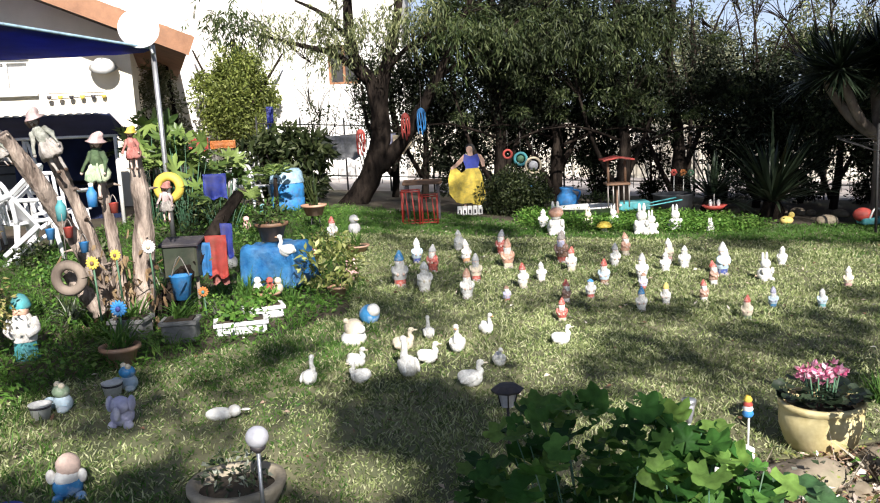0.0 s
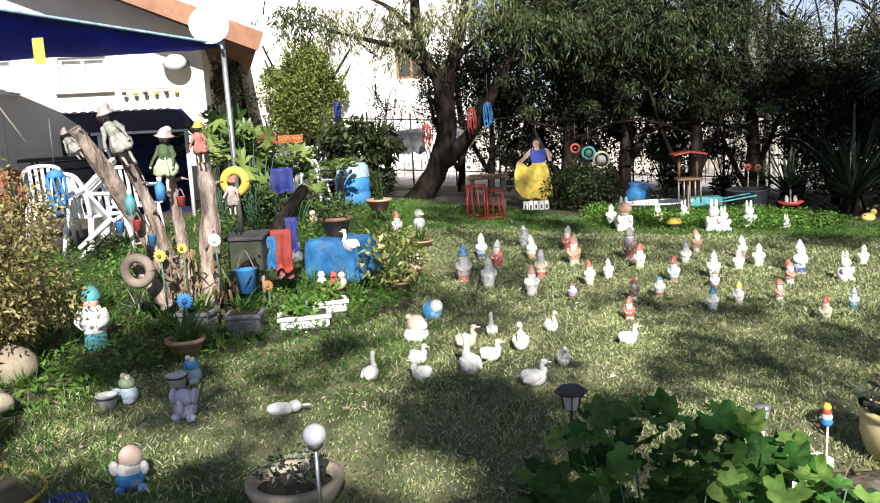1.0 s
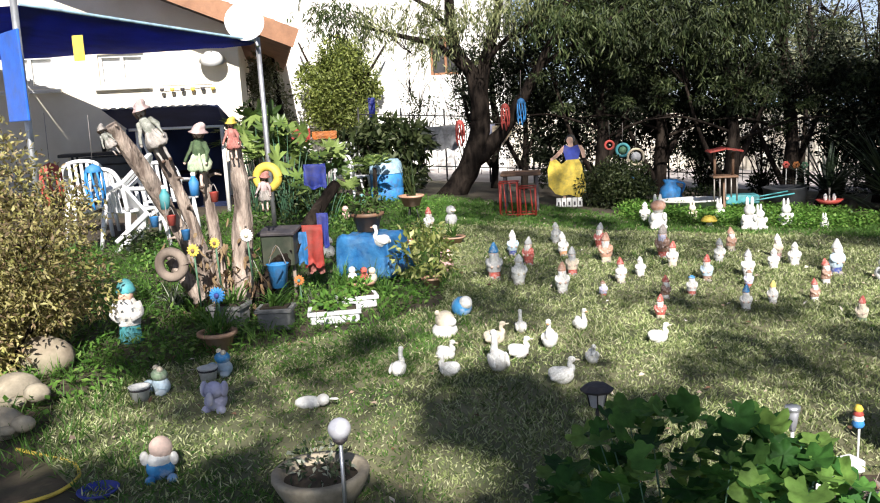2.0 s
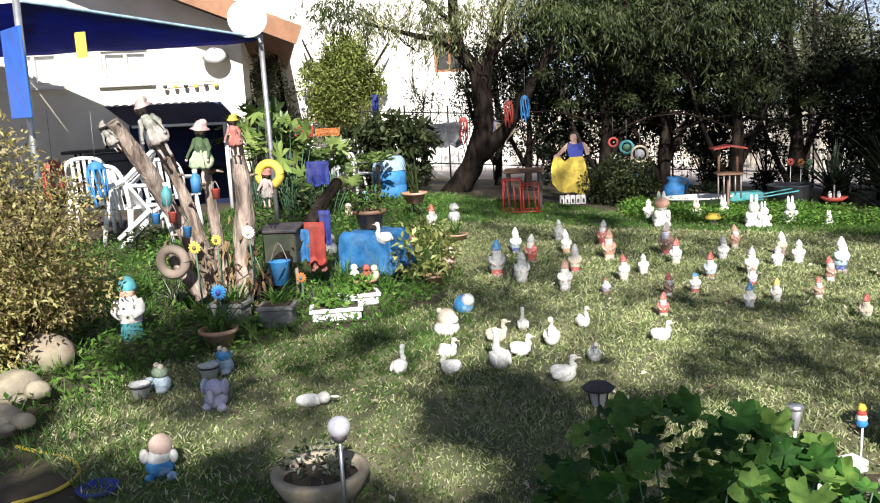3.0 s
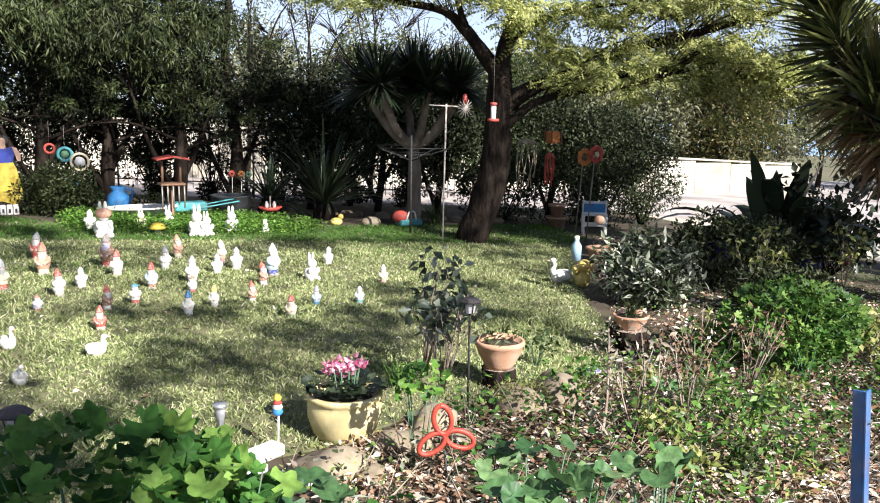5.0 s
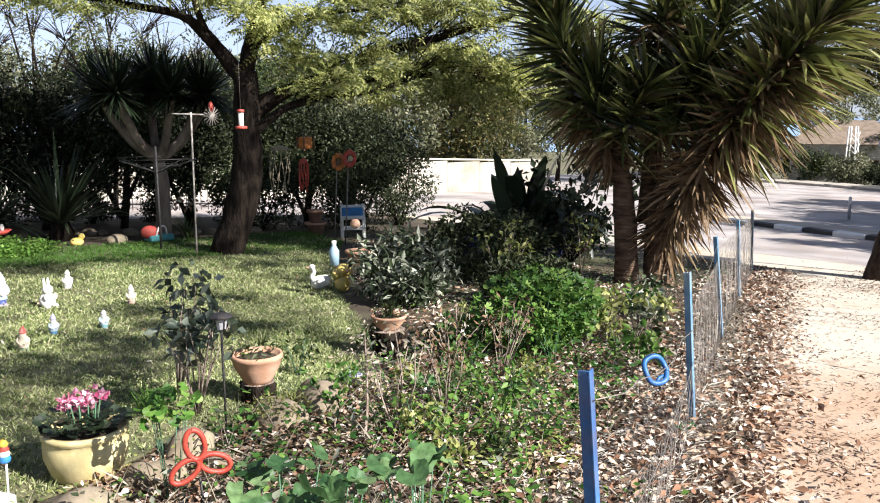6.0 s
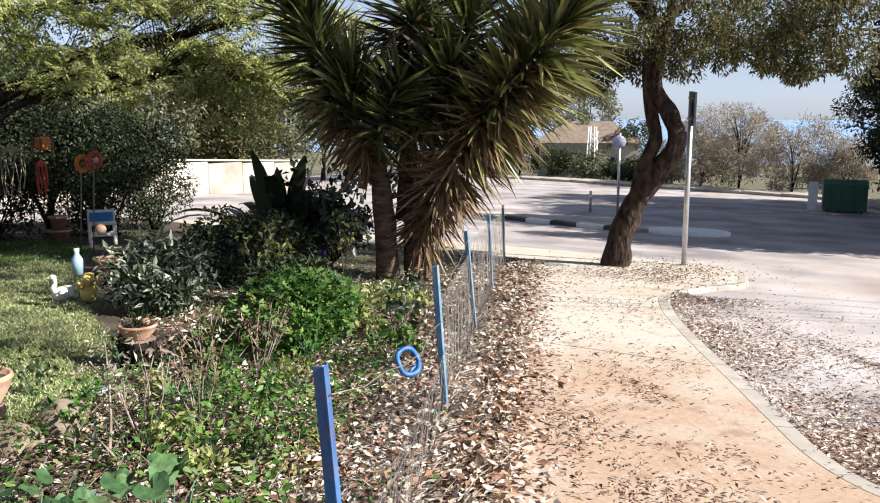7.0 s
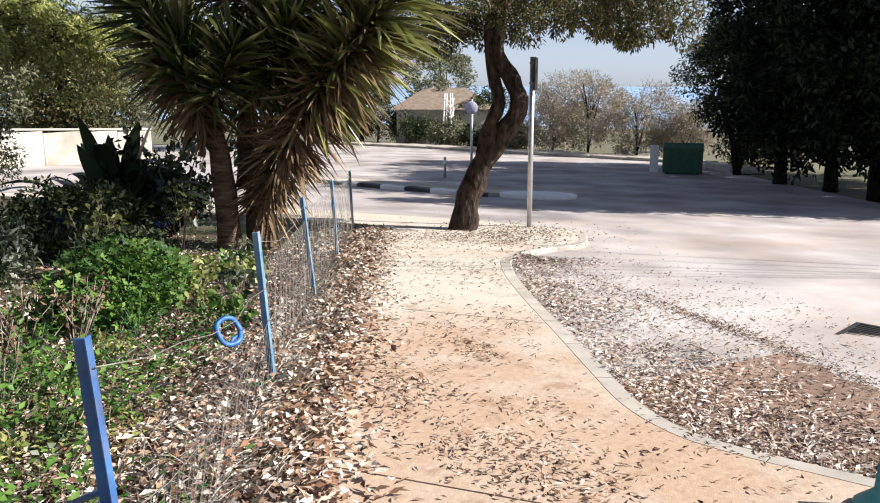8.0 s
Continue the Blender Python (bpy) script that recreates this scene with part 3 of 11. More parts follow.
def dusty_pavement():
    """Concrete whose reddish dust thins out down the slope, in patches."""
    m, n, l, bs = base_mat("dusty_pavement")
    tc, sep = n.new("ShaderNodeTexCoord"), n.new("ShaderNodeSeparateXYZ")
    l.new(tc.outputs["Object"], sep.inputs[0])
    def noise_(scale, detail, rough=0.6):
        q = n.new("ShaderNodeTexNoise")
        q.inputs["Scale"].default_value, q.inputs["Detail"].default_value, q.inputs["Roughness"].default_value = scale, detail, rough
        l.new(tc.outputs["Object"], q.inputs["Vector"])
        return q.outputs["Fac"]
    def mix(f, a, b):
        x = n.new("ShaderNodeMixRGB")
        for k, v in enumerate((f, a, b)):
            if isinstance(v, tuple):
                x.inputs[k].default_value = (*v, 1)
            else:
                l.new(v, x.inputs[k])
        return x.outputs[0]
    far = n.new("ShaderNodeMapRange")
    far.inputs[1].default_value, far.inputs[2].default_value = 6.4, 8.4
    l.new(sep.outputs[0], far.inputs[0])
    big = n.new("ShaderNodeMapRange")
    big.inputs[1].default_value, big.inputs[2].default_value, big.inputs[3].default_value, big.inputs[4].default_value = 0.35, 0.65, -0.45, 0.45
    l.new(noise_(0.9, 6), big.inputs[0])
    add = n.new("ShaderNodeMath")
    add.operation, add.use_clamp = "ADD", True
    l.new(far.outputs[0], add.inputs[0])
    l.new(big.outputs[0], add.inputs[1])
    fine = noise_(26.0, 5)
    dust = mix(fine, (0.28, 0.18, 0.12), (0.55, 0.41, 0.30))
    bare = mix(fine, (0.40, 0.36, 0.30), (0.60, 0.55, 0.47))
    col = mix(add.outputs[0], dust, bare)
    spots = ramp(n, [(0.56, (0, 0, 0)), (0.66, (0.6, 0.6, 0.6))])
    l.new(noise_(3.2, 8, 0.72), spots.inputs[0])
    col = mix(spots.outputs[0], col, (0.25, 0.15, 0.09))
    l.new(col, bs.inputs["Base Color"])
    bs.inputs["Roughness"].default_value = 0.92
    bs.inputs["Specular IOR Level"].default_value = 0.2
    bp = n.new("ShaderNodeBump")
    bp.inputs["Strength"].default_value, bp.inputs["Distance"].default_value = 0.4, 0.01
    l.new(noise_(70.0, 5, 0.7), bp.inputs["Height"])
    l.new(bp.outputs[0], bs.inputs["Normal"])
    return m


M["pavement"] = dusty_pavement()

# ---- ground, road, pavement ----
def fence_y(x, off=0.0):
    """The fence line's y at x; off is metres towards the street."""
    return 2.5 + 0.436 * (x - 4.88) - 1.09 * off


def sheet(name, polys, up, mat, label):
    bm = bmesh.new()
    for poly in polys:
        f = bm.faces.new([bm.verts.new(P(x, y, up)) for x, y in poly])
        f.normal_update()
        if f.normal.z < 0:
            f.normal_flip()
    bmesh.ops.remove_doubles(bm, verts=bm.verts, dist=1e-4)
    return tagged(part(name, bm, mat), label, name, "", "structure")


def build_ground():
    xs = [-3000, -400, -60, -20, 0, 13, 26, 40, 75, 120, 180, 260, 400, 700]
    ys = [-3000, -600, -150, -60, -20, 0, 20, 45, 90, 200, 700, 3000]
    bm = bmesh.new()
    grid = []
    for x in xs:
        row = []
        for y in ys:
            z = float(gz(x, 0)) - 0.0021 * max(-60, min(60, y)) - 0.2
            k = max(0.0, min(1.0, (x - 75) / 500))
            z -= 60 * k * k * (3 - 2 * k)
            row.append(bm.verts.new((x, y, z)))
        grid.append(row)
    for i in range(len(xs) - 1):
        for j in range(len(ys) - 1):
            bm.faces.new((grid[i][j], grid[i + 1][j], grid[i + 1][j + 1], grid[i][j + 1]))
    tagged(part("ground", bm, M["far_ground"]), "dry brown-green ground sloping down to the sea", "ground", "", "structure")
    bm = bmesh.new()
    bm.faces.new([bm.verts.new(p) for p in ((300, -4500, -45), (4400, -4500, -45), (4400, 4500, -45), (300, 4500, -45))])
    tagged(part("water", bm, M["sea"]), "blue sea out to the horizon", "sea", "", "structure")


SOIL = [(-22, fence_y(-22, 0.35)), (13.9, fence_y(13.9, 0.35)), (15.2, 17.4), (15.1, 17.7), (-22, 18.2)]
KERB = [(1.60, -4.20), (2.70, -2.60), (4.29, -1.86), (4.60, -1.20), (4.75, -0.71), (4.88, -0.28), (5.07, 0.07), (5.47, 0.40), (6.13, 0.73), (7.21, 1.24), (8.29, 1.76), (9.12, 2.14), (9.80, 2.44), (10.44, 2.68), (11.00, 2.85), (11.60, 2.91),
        (12.02, 2.86), (12.49, 2.72), (13.30, 2.37), (14.18, 2.49), (14.86, 2.73), (15.28, 3.20), (15.52, 3.80), (15.75, 4.88), (15.93, 6.77), (15.98, 8.81), (16.04, 11.67), (16.04, 14.21), (16.06, 16.35)]
LAWN = [(-1.66, 14.68), (-1.45, 11.14), (-0.90, 7.89), (-0.82, 6.69), (-1.23, 5.95), (-1.74, 5.36), (-2.28, 4.77), (-2.53, 4.05), (-2.25, 3.46), (-1.57, 2.86), (-0.19, 2.65), (0.59, 3.25), (1.14, 3.79), (1.59, 3.87), (2.40, 4.24), (3.60, 4.41), (4.68, 5.08), (5.33, 6.31),
        (6.29, 7.95), (8.12, 10.38), (9.59, 12.03), (9.95, 13.75), (8.19, 13.70), (6.65, 13.23), (5.14, 13.15), (3.60, 13.45), (2.21, 12.51), (1.10, 12.91)]


def build_paving():
    bm = bmesh.new()
    slab(bm, SOIL, 0.0, 0.3)
    tagged(part("garden_bed", bm, M["soil"]), "dark garden soil with low weeds", "soil", "", "structure")
    bm = bmesh.new()
    slab(bm, LAWN, 0.012, 0.05)
    tagged(part("lawn", bm, M["turf"]), "patchy green and straw-coloured lawn", "lawn", "", "structure")
    sheet("road", [[(-60.00, -16.00), (10.00, -9.00), (26.80, -4.04), (28.07, -3.24), (17.66, 30.19), (-60.00, 42.00)], [(28.07, -3.24), (38.39, 0.74), (45.42, 4.32), (47.33, 8.80), (49.77, 14.41), (52.94, 20.76), (55.45, 28.16), (54.27, 39.03), (17.66, 30.19)]], -0.12, M["asphalt"], "sun-bleached grey asphalt road with drifts of leaves")
    bm = bmesh.new()
    edge_ = curve_pts([(12.6, 2.62, 0), (11.7, 2.32, 0), (10.6, 1.54, 0), (9.0, 0.45, 0), (8.4, -0.02, 0), (7.6, -0.6, 0), (6.9, -1.1, 0), (5.6, -1.9, 0), (4.6, -2.6, 0)], 5)
    rim = [(p.x + 0.05 * math.sin(i * 1.9), p.y + 0.06 * math.sin(i * 2.7)) for i, p in enumerate(edge_)]
    bm.faces.new([bm.verts.new(P(x, y, -0.098)) for x, y in rim + [(x + 0.06, y - 0.06) for x, y in KERB[2:16]]])
    tagged(part("road_dust", bm, M["road_dust"]), "reddish dust and leaf crumbs washed against the kerb", "dust", "", "structure")
    # the pavement in cast bays, with a joint between each two
    root = tagged(new("pavement"), "concrete pavement with reddish dust and fallen leaves", "pavement", "", "structure")
    run = curve_pts([(x, y, 0) for x, y in KERB], 6)
    split = next(i for i, p in enumerate(run) if p.x > 12.6)
    edge = [(-22, -14.5), (-8, -9.0)] + [(p.x, p.y) for p in run[:split]]
    cuts = [-22, -14, -8, -3, 0.6, 3.9, 7.5, 10.2, 12.7]
    for a, b in zip(cuts, cuts[1:]):
        low = [(x, y) for x, y in edge if a < x < b and (x < 12.6)]
        fy = lambda x: float(np.interp(x, [p[0] for p in edge], [p[1] for p in edge]))
        poly = [(a + 0.008, fy(a + 0.008))] + low + [(b - 0.008, fy(b - 0.008)), (b - 0.008, fence_y(b, 0.36)), (a + 0.008, fence_y(a, 0.36))]
        bm = bmesh.new()
        slab(bm, poly, -0.004, 0.2)
        part("bay", bm, M["pavement"], root)
    tail = [(p.x, p.y) for p in run[split:] if p.x > 12.75]
    bm = bmesh.new()
    slab(bm, [(12.708, fence_y(12.7, 0.36)), (12.708, 2.62)] + tail + [(15.2, 17.4), (13.95, fence_y(13.9, 0.36))], -0.004, 0.2)
    part("bay", bm, M["pavement"], root)
    # kerb stones
    kroot = tagged(new("kerb"), "worn grey concrete kerb stones beside the pavement", "kerb", "", "structure")
    acc, last, stones = 0.0, 0, []
    for i in range(1, len(run)):
        acc += (run[i] - run[i - 1]).length
        if acc > 0.75 or i == len(run) - 1:
            stones.append(run[last:i + 1])
            last, acc = i, 0.0
    for st in stones:
        bm = bmesh.new()
        st = [Vector(p) for p in st]
        d0 = (st[-1] - st[0]).normalized()
        st[0] += d0 * 0.006
        st[-1] -= d0 * 0.006
        rows = []
        for i, p in enumerate(st):
            d = (st[min(i + 1, len(st) - 1)] - st[max(i - 1, 0)]).normalized()
            s = Vector((d.y, -d.x, 0))
            prof = [(0.004, -0.15), (0.004, -0.002), (0.125, -0.004), (0.145, -0.025), (0.15, -0.15)]
            rows.append([bm.verts.new(P(p.x + s.x * o, p.y + s.y * o, z)) for o, z in prof])
        for a, b in zip(rows, rows[1:]):
            for k in range(4):
                bm.faces.new((a[k], b[k], b[k + 1], a[k + 1]))
        bm.faces.new(rows[0])
        bm.faces.new(rows[-1][::-1])
        bmesh.ops.recalc_face_normals(bm, faces=bm.faces)
        part("kerb_stone", bm, M["kerb"], kroot)


def build_island():
    """The painted kerb of the traffic island and the far kerb."""
    root = thing("traffic_island", 22.88, 9.15, "traffic island with black and white painted kerb", "traffic island", up=-0.12)
    ax, bx = Vector((25.2, 13.5, 0)), Vector((22.75, 6.3, 0))
    d = (bx - ax).normalized()
    n = int((bx - ax).length / 1.0)
    o = Vector((root.location.x, root.location.y, 0))
    for i in range(n):
        bm = bmesh.new()
        p = ax + d * (i + 0.5)
        box(bm, 0.985, 0.3, 0.17, Matrix.Translation(Vector((p.x, p.y, P(p.x, p.y, -0.12).z)) - root.location) @ pose(0, 0, 0, 0, 0, math.degrees(math.atan2(d.y, d.x))), 0.02)
        part("kerb_stone", bm, M["kerb_white"] if i % 2 else M["kerb_black"], root)
    bm = bmesh.new()
    vs = lathe(bm, [(0, 0), (1.1, 0), (1.1, 0.15), (1.02, 0.17), (0, 0.18)], 20, Matrix.Translation(Vector((23.6, 5.6, P(23.6, 5.6, -0.12).z)) - root.location) @ pose(0, 0, 0, 0, 4.3, 0))
    part("kerb_nose", bm, M["kerb_white"], root, "white painted rounded kerb nose")
    bm = bmesh.new()
    slab(bm, [(25.0, 13.5), (22.95, 7.0), (23.6, 5.2), (24.6, 6.2), (26.8, 13)], 0.03, 0.1)
    bmesh.ops.transform(bm, matrix=Matrix.Translation(-root.location), verts=bm.verts)
    part("island_top", bm, M["concrete"], root)
    far = tagged(new("kerb_far"), "pale kerb along the far side of the road", "kerb", "", "structure")
    pts = [(38.91, 0.99), (45.68, 4.55), (47.56, 8.82), (49.98, 14.43), (53.15, 20.78), (55.66, 28.19), (54.27, 39.03)]
    for a, b in zip(pts, pts[1:]):
        A, B = Vector((*a, 0)), Vector((*b, 0))
        L, dd = (B - A).length, (B - A).normalized()
        m = max(1, int(L / 2))
        for i in range(m):
            p = A + dd * (L * (i + 0.5) / m)
            bm = bmesh.new()
            box(bm, L / m - 0.02, 1.6, 0.18, Matrix.Translation(P(p.x + 0.7 * dd.y, p.y - 0.7 * dd.x, -0.12)) @ pose(0, 0, 0, 0, 0, math.degrees(math.atan2(dd.y, dd.x))), 0.03)
            part("kerb_stone", bm, M["kerb"], far)


build_ground()
build_paving()
build_island()


# ---- buildings ----
def wall_with_holes(bm, w, h_, t, holes, m, mi=0):
    """A wall in the xz plane from x=0..w, with rectangular openings (x0, z0, x1, z1) right through it."""
    xs = sorted({0, w, *[v for q in holes for v in (q[0], q[2])]})
    zs = sorted({0, h_, *[v for q in holes for v in (q[1], q[3])]})
    for a, b in zip(xs, xs[1:]):
        for c, d in zip(zs, zs[1:]):
            if any(q[0] <= a and b <= q[2] and q[1] <= c and d <= q[3] for q in holes):
                continue
            box(bm, b - a, t, d - c, m @ Matrix.Translation(((a + b) / 2, 0, c)), mi=mi)
    bmesh.ops.remove_doubles(bm, verts=bm.verts, dist=1e-4)


def house():
    """The cream house with its gable to the garden. Local x runs along the gable, to the corner at 0."""
    h = thing("house", -5.06, 14.38, "cream plastered house with brown eaves and a tiled roof", "house", rz=18)
    W, H = 10.5, 3.1
    bm = bmesh.new()
    win = [(W - 2.25, 2.36, W - 1.52, 2.86), (W - 3.7, 2.36, W - 2.93, 2.88)]
    wall_with_holes(bm, W, H, 0.25, win, Matrix.Translation((-W, 0, -0.4)))
    part("wall", bm, M["plaster"], h)
    bm = bmesh.new()
    box(bm, 0.25, 9, H, Matrix.Translation((-0.125, 4.63, -0.4)))
    part("wall", bm, M["plaster"], h)
    bm = bmesh.new()
    top = H - 0.4
    a = [bm.verts.new(p) for p in ((-W, -0.12, top), (0, -0.12, top), (0, -0.12, top + 0.1), (-W / 2, -0.12, top + 2.3), (-W, -0.12, top + 0.1))]
    b = [bm.verts.new((v.co.x, 0.13, v.co.z)) for v in a]
    bm.faces.new(a), bm.faces.new(b[::-1])
    for i in range(5):
        bm.faces.new((a[i], b[i], b[(i + 1) % 5], a[(i + 1) % 5]))
    bmesh.ops.recalc_face_normals(bm, faces=bm.faces)
    part("gable", bm, M["plaster"], h)
    ang = math.degrees(math.atan2(2.2, W / 2))
    run = math.hypot(2.2, W / 2)
    for s in (1, -1):
        roof = None
        base = Matrix.Translation((-W / 2, 0, top + 2.34)) @ pose(0, 0, 0, 0, ang * s, 0)
        bm = bmesh.new()
        box(bm, run + 0.95, 10.6, 0.16, base @ Matrix.Translation((s * (run + 0.95) / 2, 4.3, 0)))
        roof = part("roof", bm, M["fascia"], h, "brown timber roof deck")
        bm = bmesh.new()
        box(bm, run + 1.0, 0.05, 0.30, base @ Matrix.Translation((s * (run + 1.0) / 2, -1.03, -0.08)))
        part("fascia_board", bm, M["fascia"], roof, "brown fascia board")
        bm = bmesh.new()
        for i in range(18):
            for j in range(2):
                pass
            x = (i + 0.5) * (run + 0.95) / 18
            box(bm, (run + 0.95) / 18 + 0.04, 10.5, 0.05, base @ Matrix.Translation((s * x, 4.3, 0.17)) @ pose(0, 0, 0, 0, -6 * s, 0))
        part("roof_tiles", bm, M["tile"], roof, "red clay roof tiles", "stuff")
    for (x0, z0, x1, z1) in win:
        w = new("window")
        w.parent = h
        w.location = (-W + x0, 0, z0 - 0.4)
        ww, hh = x1 - x0, z1 - z0
        bm = bmesh.new()
        for q in ((ww, 0.05, ww / 2, 0), (ww, 0.05, ww / 2, hh - 0.05)):
            box(bm, q[0], 0.1, q[1], Matrix.Translation((q[2], -0.02, q[3])))
        for x in (0.025, ww / 2, ww - 0.025):
            box(bm, 0.05, 0.09, hh - 0.1, Matrix.Translation((x, -0.02, 0.05)))
        part("frame", bm, M["white_paint"], w)
        for i in range(9):
            bm = bmesh.new()
            box(bm, ww - 0.1, 0.02, hh / 10, Matrix.Translation((ww / 2, 0.03, 0.04 + i * hh / 9.6)) @ pose(0, 0, 0, 20, 0, 0))
            part("slat", bm, M["white_paint"], w)
        bm = bmesh.new()
        box(bm, ww + 0.16, 0.24, 0.06, Matrix.Translation((ww / 2, -0.1, -0.08)), 0.008)
        part("sill", bm, M["white_paint"], w)
    # hooded wall lamp
    l = new("wall_lamp")
    l.parent = h
    l.location = (-0.42, -0.14, 2.28)
    bm = bmesh.new()
    lathe(bm, [(0.02, 0.13), (0.12, 0.1), (0.22, -0.02), (0.21, -0.02), (0.02, 0.11)], 18, pose(0, -0.16, 0.02, 30, 0, 0))
    part("hood", bm, M["white_paint"], l)
    bm = bmesh.new()
    box(bm, 0.05, 0.18, 0.04, Matrix.Translation((0, -0.06, 0.02)))
    part("bracket", bm, M["fascia"], l)
    return h


def plain_house(name, x, y, w, d, hh, rz, label, mat, roof="tile", wins=((0.2, 0.5), (0.6, 0.5)), gable=1.2, win_size=(0.9, 0.8)):
    h = thing(name, x, y, label, "house", rz=rz)
    bm = bmesh.new()
    holes = [(w * u - win_size[0] / 2, hh * v, w * u + win_size[0] / 2, hh * v + win_size[1]) for u, v in wins]
    wall_with_holes(bm, w, hh + 1, 0.25, [(a, b + 1, c, e + 1) for a, b, c, e in holes], Matrix.Translation((-w / 2, -d / 2, -1)))
    part("wall", bm, mat, h)
    for q in ((w, 0.25, 0, d / 2), ):
        bm = bmesh.new()
        box(bm, q[0], q[1], hh + 1, Matrix.Translation((q[2], q[3], -1)))
        part("wall", bm, mat, h)
    for s in (-1, 1):
        bm = bmesh.new()
        box(bm, 0.25, d - 0.26, hh + 1, Matrix.Translation((s * (w / 2 - 0.125), 0, -1)))
        part("wall", bm, mat, h)
    bm = bmesh.new()
    e = 0.5
    if gable:
        vs = [bm.verts.new(p) for p in ((-w / 2 - e, -d / 2 - e, hh), (w / 2 + e, -d / 2 - e, hh), (w / 2 + e, d / 2 + e, hh), (-w / 2 - e, d / 2 + e, hh), (-w / 2 + d / 3, 0, hh + gable), (w / 2 - d / 3, 0, hh + gable))]
        for q in ((0, 1, 5, 4), (2, 3, 4, 5), (1, 2, 5), (3, 0, 4), (3, 2, 1, 0)):
            bm.faces.new([vs[i] for i in q])
    else:
        box(bm, w + 0.3, d + 0.3, 0.25, Matrix.Translation((0, 0, hh)))
    part("roof", bm, M[roof], h, "tiled hip roof" if gable else "flat parapet")
    for a, b, c, f in holes:
        win = new("window")
        win.parent = h
        win.location = (-w / 2 + (a + c) / 2, -d / 2, b)
        bm = bmesh.new()
        for sx in (-1, 0, 1):
            box(bm, 0.06, 0.1, f - b, Matrix.Translation((sx * ((c - a) / 2 - 0.03), 0, 0)))
        box(bm, c - a, 0.09, 0.06, Matrix.Translation((0, 0, f - b - 0.06)))
        box(bm, c - a, 0.09, 0.06)
        part("frame", bm, M["fascia"], win)
        bm = bmesh.new()
        box(bm, c - a, 0.02, f - b, Matrix.Translation((0, 0.06, 0)))
        part("pane", bm, M["iron"], win, "dark window pane")
    return h


house()
plain_house("house", -5.17, 26.78, 8.5, 8, 5.2, 0, "tall white plastered house behind the round tree", M["white_wall"], "white_wall", ((0.82, 0.42),), 0, (0.8, 1.0))
plain_house("house", 61.5, 22.6, 7, 6, 2.6, -70, "low house with a grey-brown tiled roof behind bushes", M["stone_wall"], "dull_roof", ((0.25, 0.3), (0.7, 0.3)), 1.5)


def garden_wall(name, pts, hh, mat, label):
    root = tagged(new(name), label, "wall", "", "structure")
    r = random.Random(3)
    for a, b in zip(pts, pts[1:]):
        A, B = Vector((*a, 0)), Vector((*b, 0))
        L, d = (B - A).length, (B - A).normalized()
        n = max(1, int(L / 1.6))
        for i in range(n):
            p = A + d * (L * (i + 0.5) / n)
            bm = bmesh.new()
            box(bm, L / n - 0.012, 0.24, hh + 0.3, Matrix.Translation(P(p.x, p.y, -0.3 + r.uniform(-0.01, 0.01))) @ pose(0, 0, 0, 0, 0, math.degrees(math.atan2(d.y, d.x))), 0.015)
            part("panel", bm, mat, root)
        bm = bmesh.new()
        mid = (A + B) / 2
        z0, z1 = P(*a, hh).z, P(*b, hh).z
        tilt = math.degrees(math.atan2(z0 - z1, L))
        box(bm, L, 0.32, 0.07, Matrix.Translation((mid.x, mid.y, (z0 + z1) / 2 + 0.03)) @ pose(0, 0, 0, 0, 0, math.degrees(math.atan2(d.y, d.x))) @ pose(0, 0, 0, 0, tilt, 0), 0.01)
        part("coping", bm, mat, root)


garden_wall("wall_north", [(-26.00, 30.00), (-1.69, 25.25), (9.37, 25.24), (17.20, 25.83), (22.86, 26.97), (31.74, 25.66), (32.90, 27.52)], 1.35, M["stone_wall"], "pale stone boundary wall along the far side of the road")

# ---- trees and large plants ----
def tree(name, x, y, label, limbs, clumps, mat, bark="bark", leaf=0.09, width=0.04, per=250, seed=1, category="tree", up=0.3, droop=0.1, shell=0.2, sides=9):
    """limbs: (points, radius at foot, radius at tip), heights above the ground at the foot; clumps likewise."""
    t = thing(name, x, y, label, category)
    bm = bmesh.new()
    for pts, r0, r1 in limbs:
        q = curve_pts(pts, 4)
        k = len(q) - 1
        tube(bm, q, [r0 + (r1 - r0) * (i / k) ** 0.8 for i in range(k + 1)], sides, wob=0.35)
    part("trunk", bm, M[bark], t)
    o = np.array(t.location)
    foliage("crown", [((np.asarray(c[0]) + o), *c[1:]) for c in clumps], M[mat], t, leaf, width, per, seed, up, shell, droop)
    return t


def twigs(limb_ends, r, length=0.9, n=5, rad=0.015):
    """Thin twigs from the ends of limbs."""
    out = []
    for e in limb_ends:
        e = Vector(e)
        for _ in range(n):
            d = Vector((r.uniform(-1, 1), r.uniform(-1, 1), r.uniform(-0.3, 0.8))).normalized()
            d = (d + Vector((e.x, e.y, 0.7)).normalized() * 0.85).normalized() * length * r.uniform(0.4, 1.2)
            a = e - Vector((e.x, e.y, 0.6)).normalized() * length * r.uniform(0.0, 0.35)
            out.append(([a, e + d * 0.45 + Vector((0, 0, 0.1 * length)), e + d], rad * r.uniform(0.5, 1.0), 0.003))
    return out


R = random.Random(11)

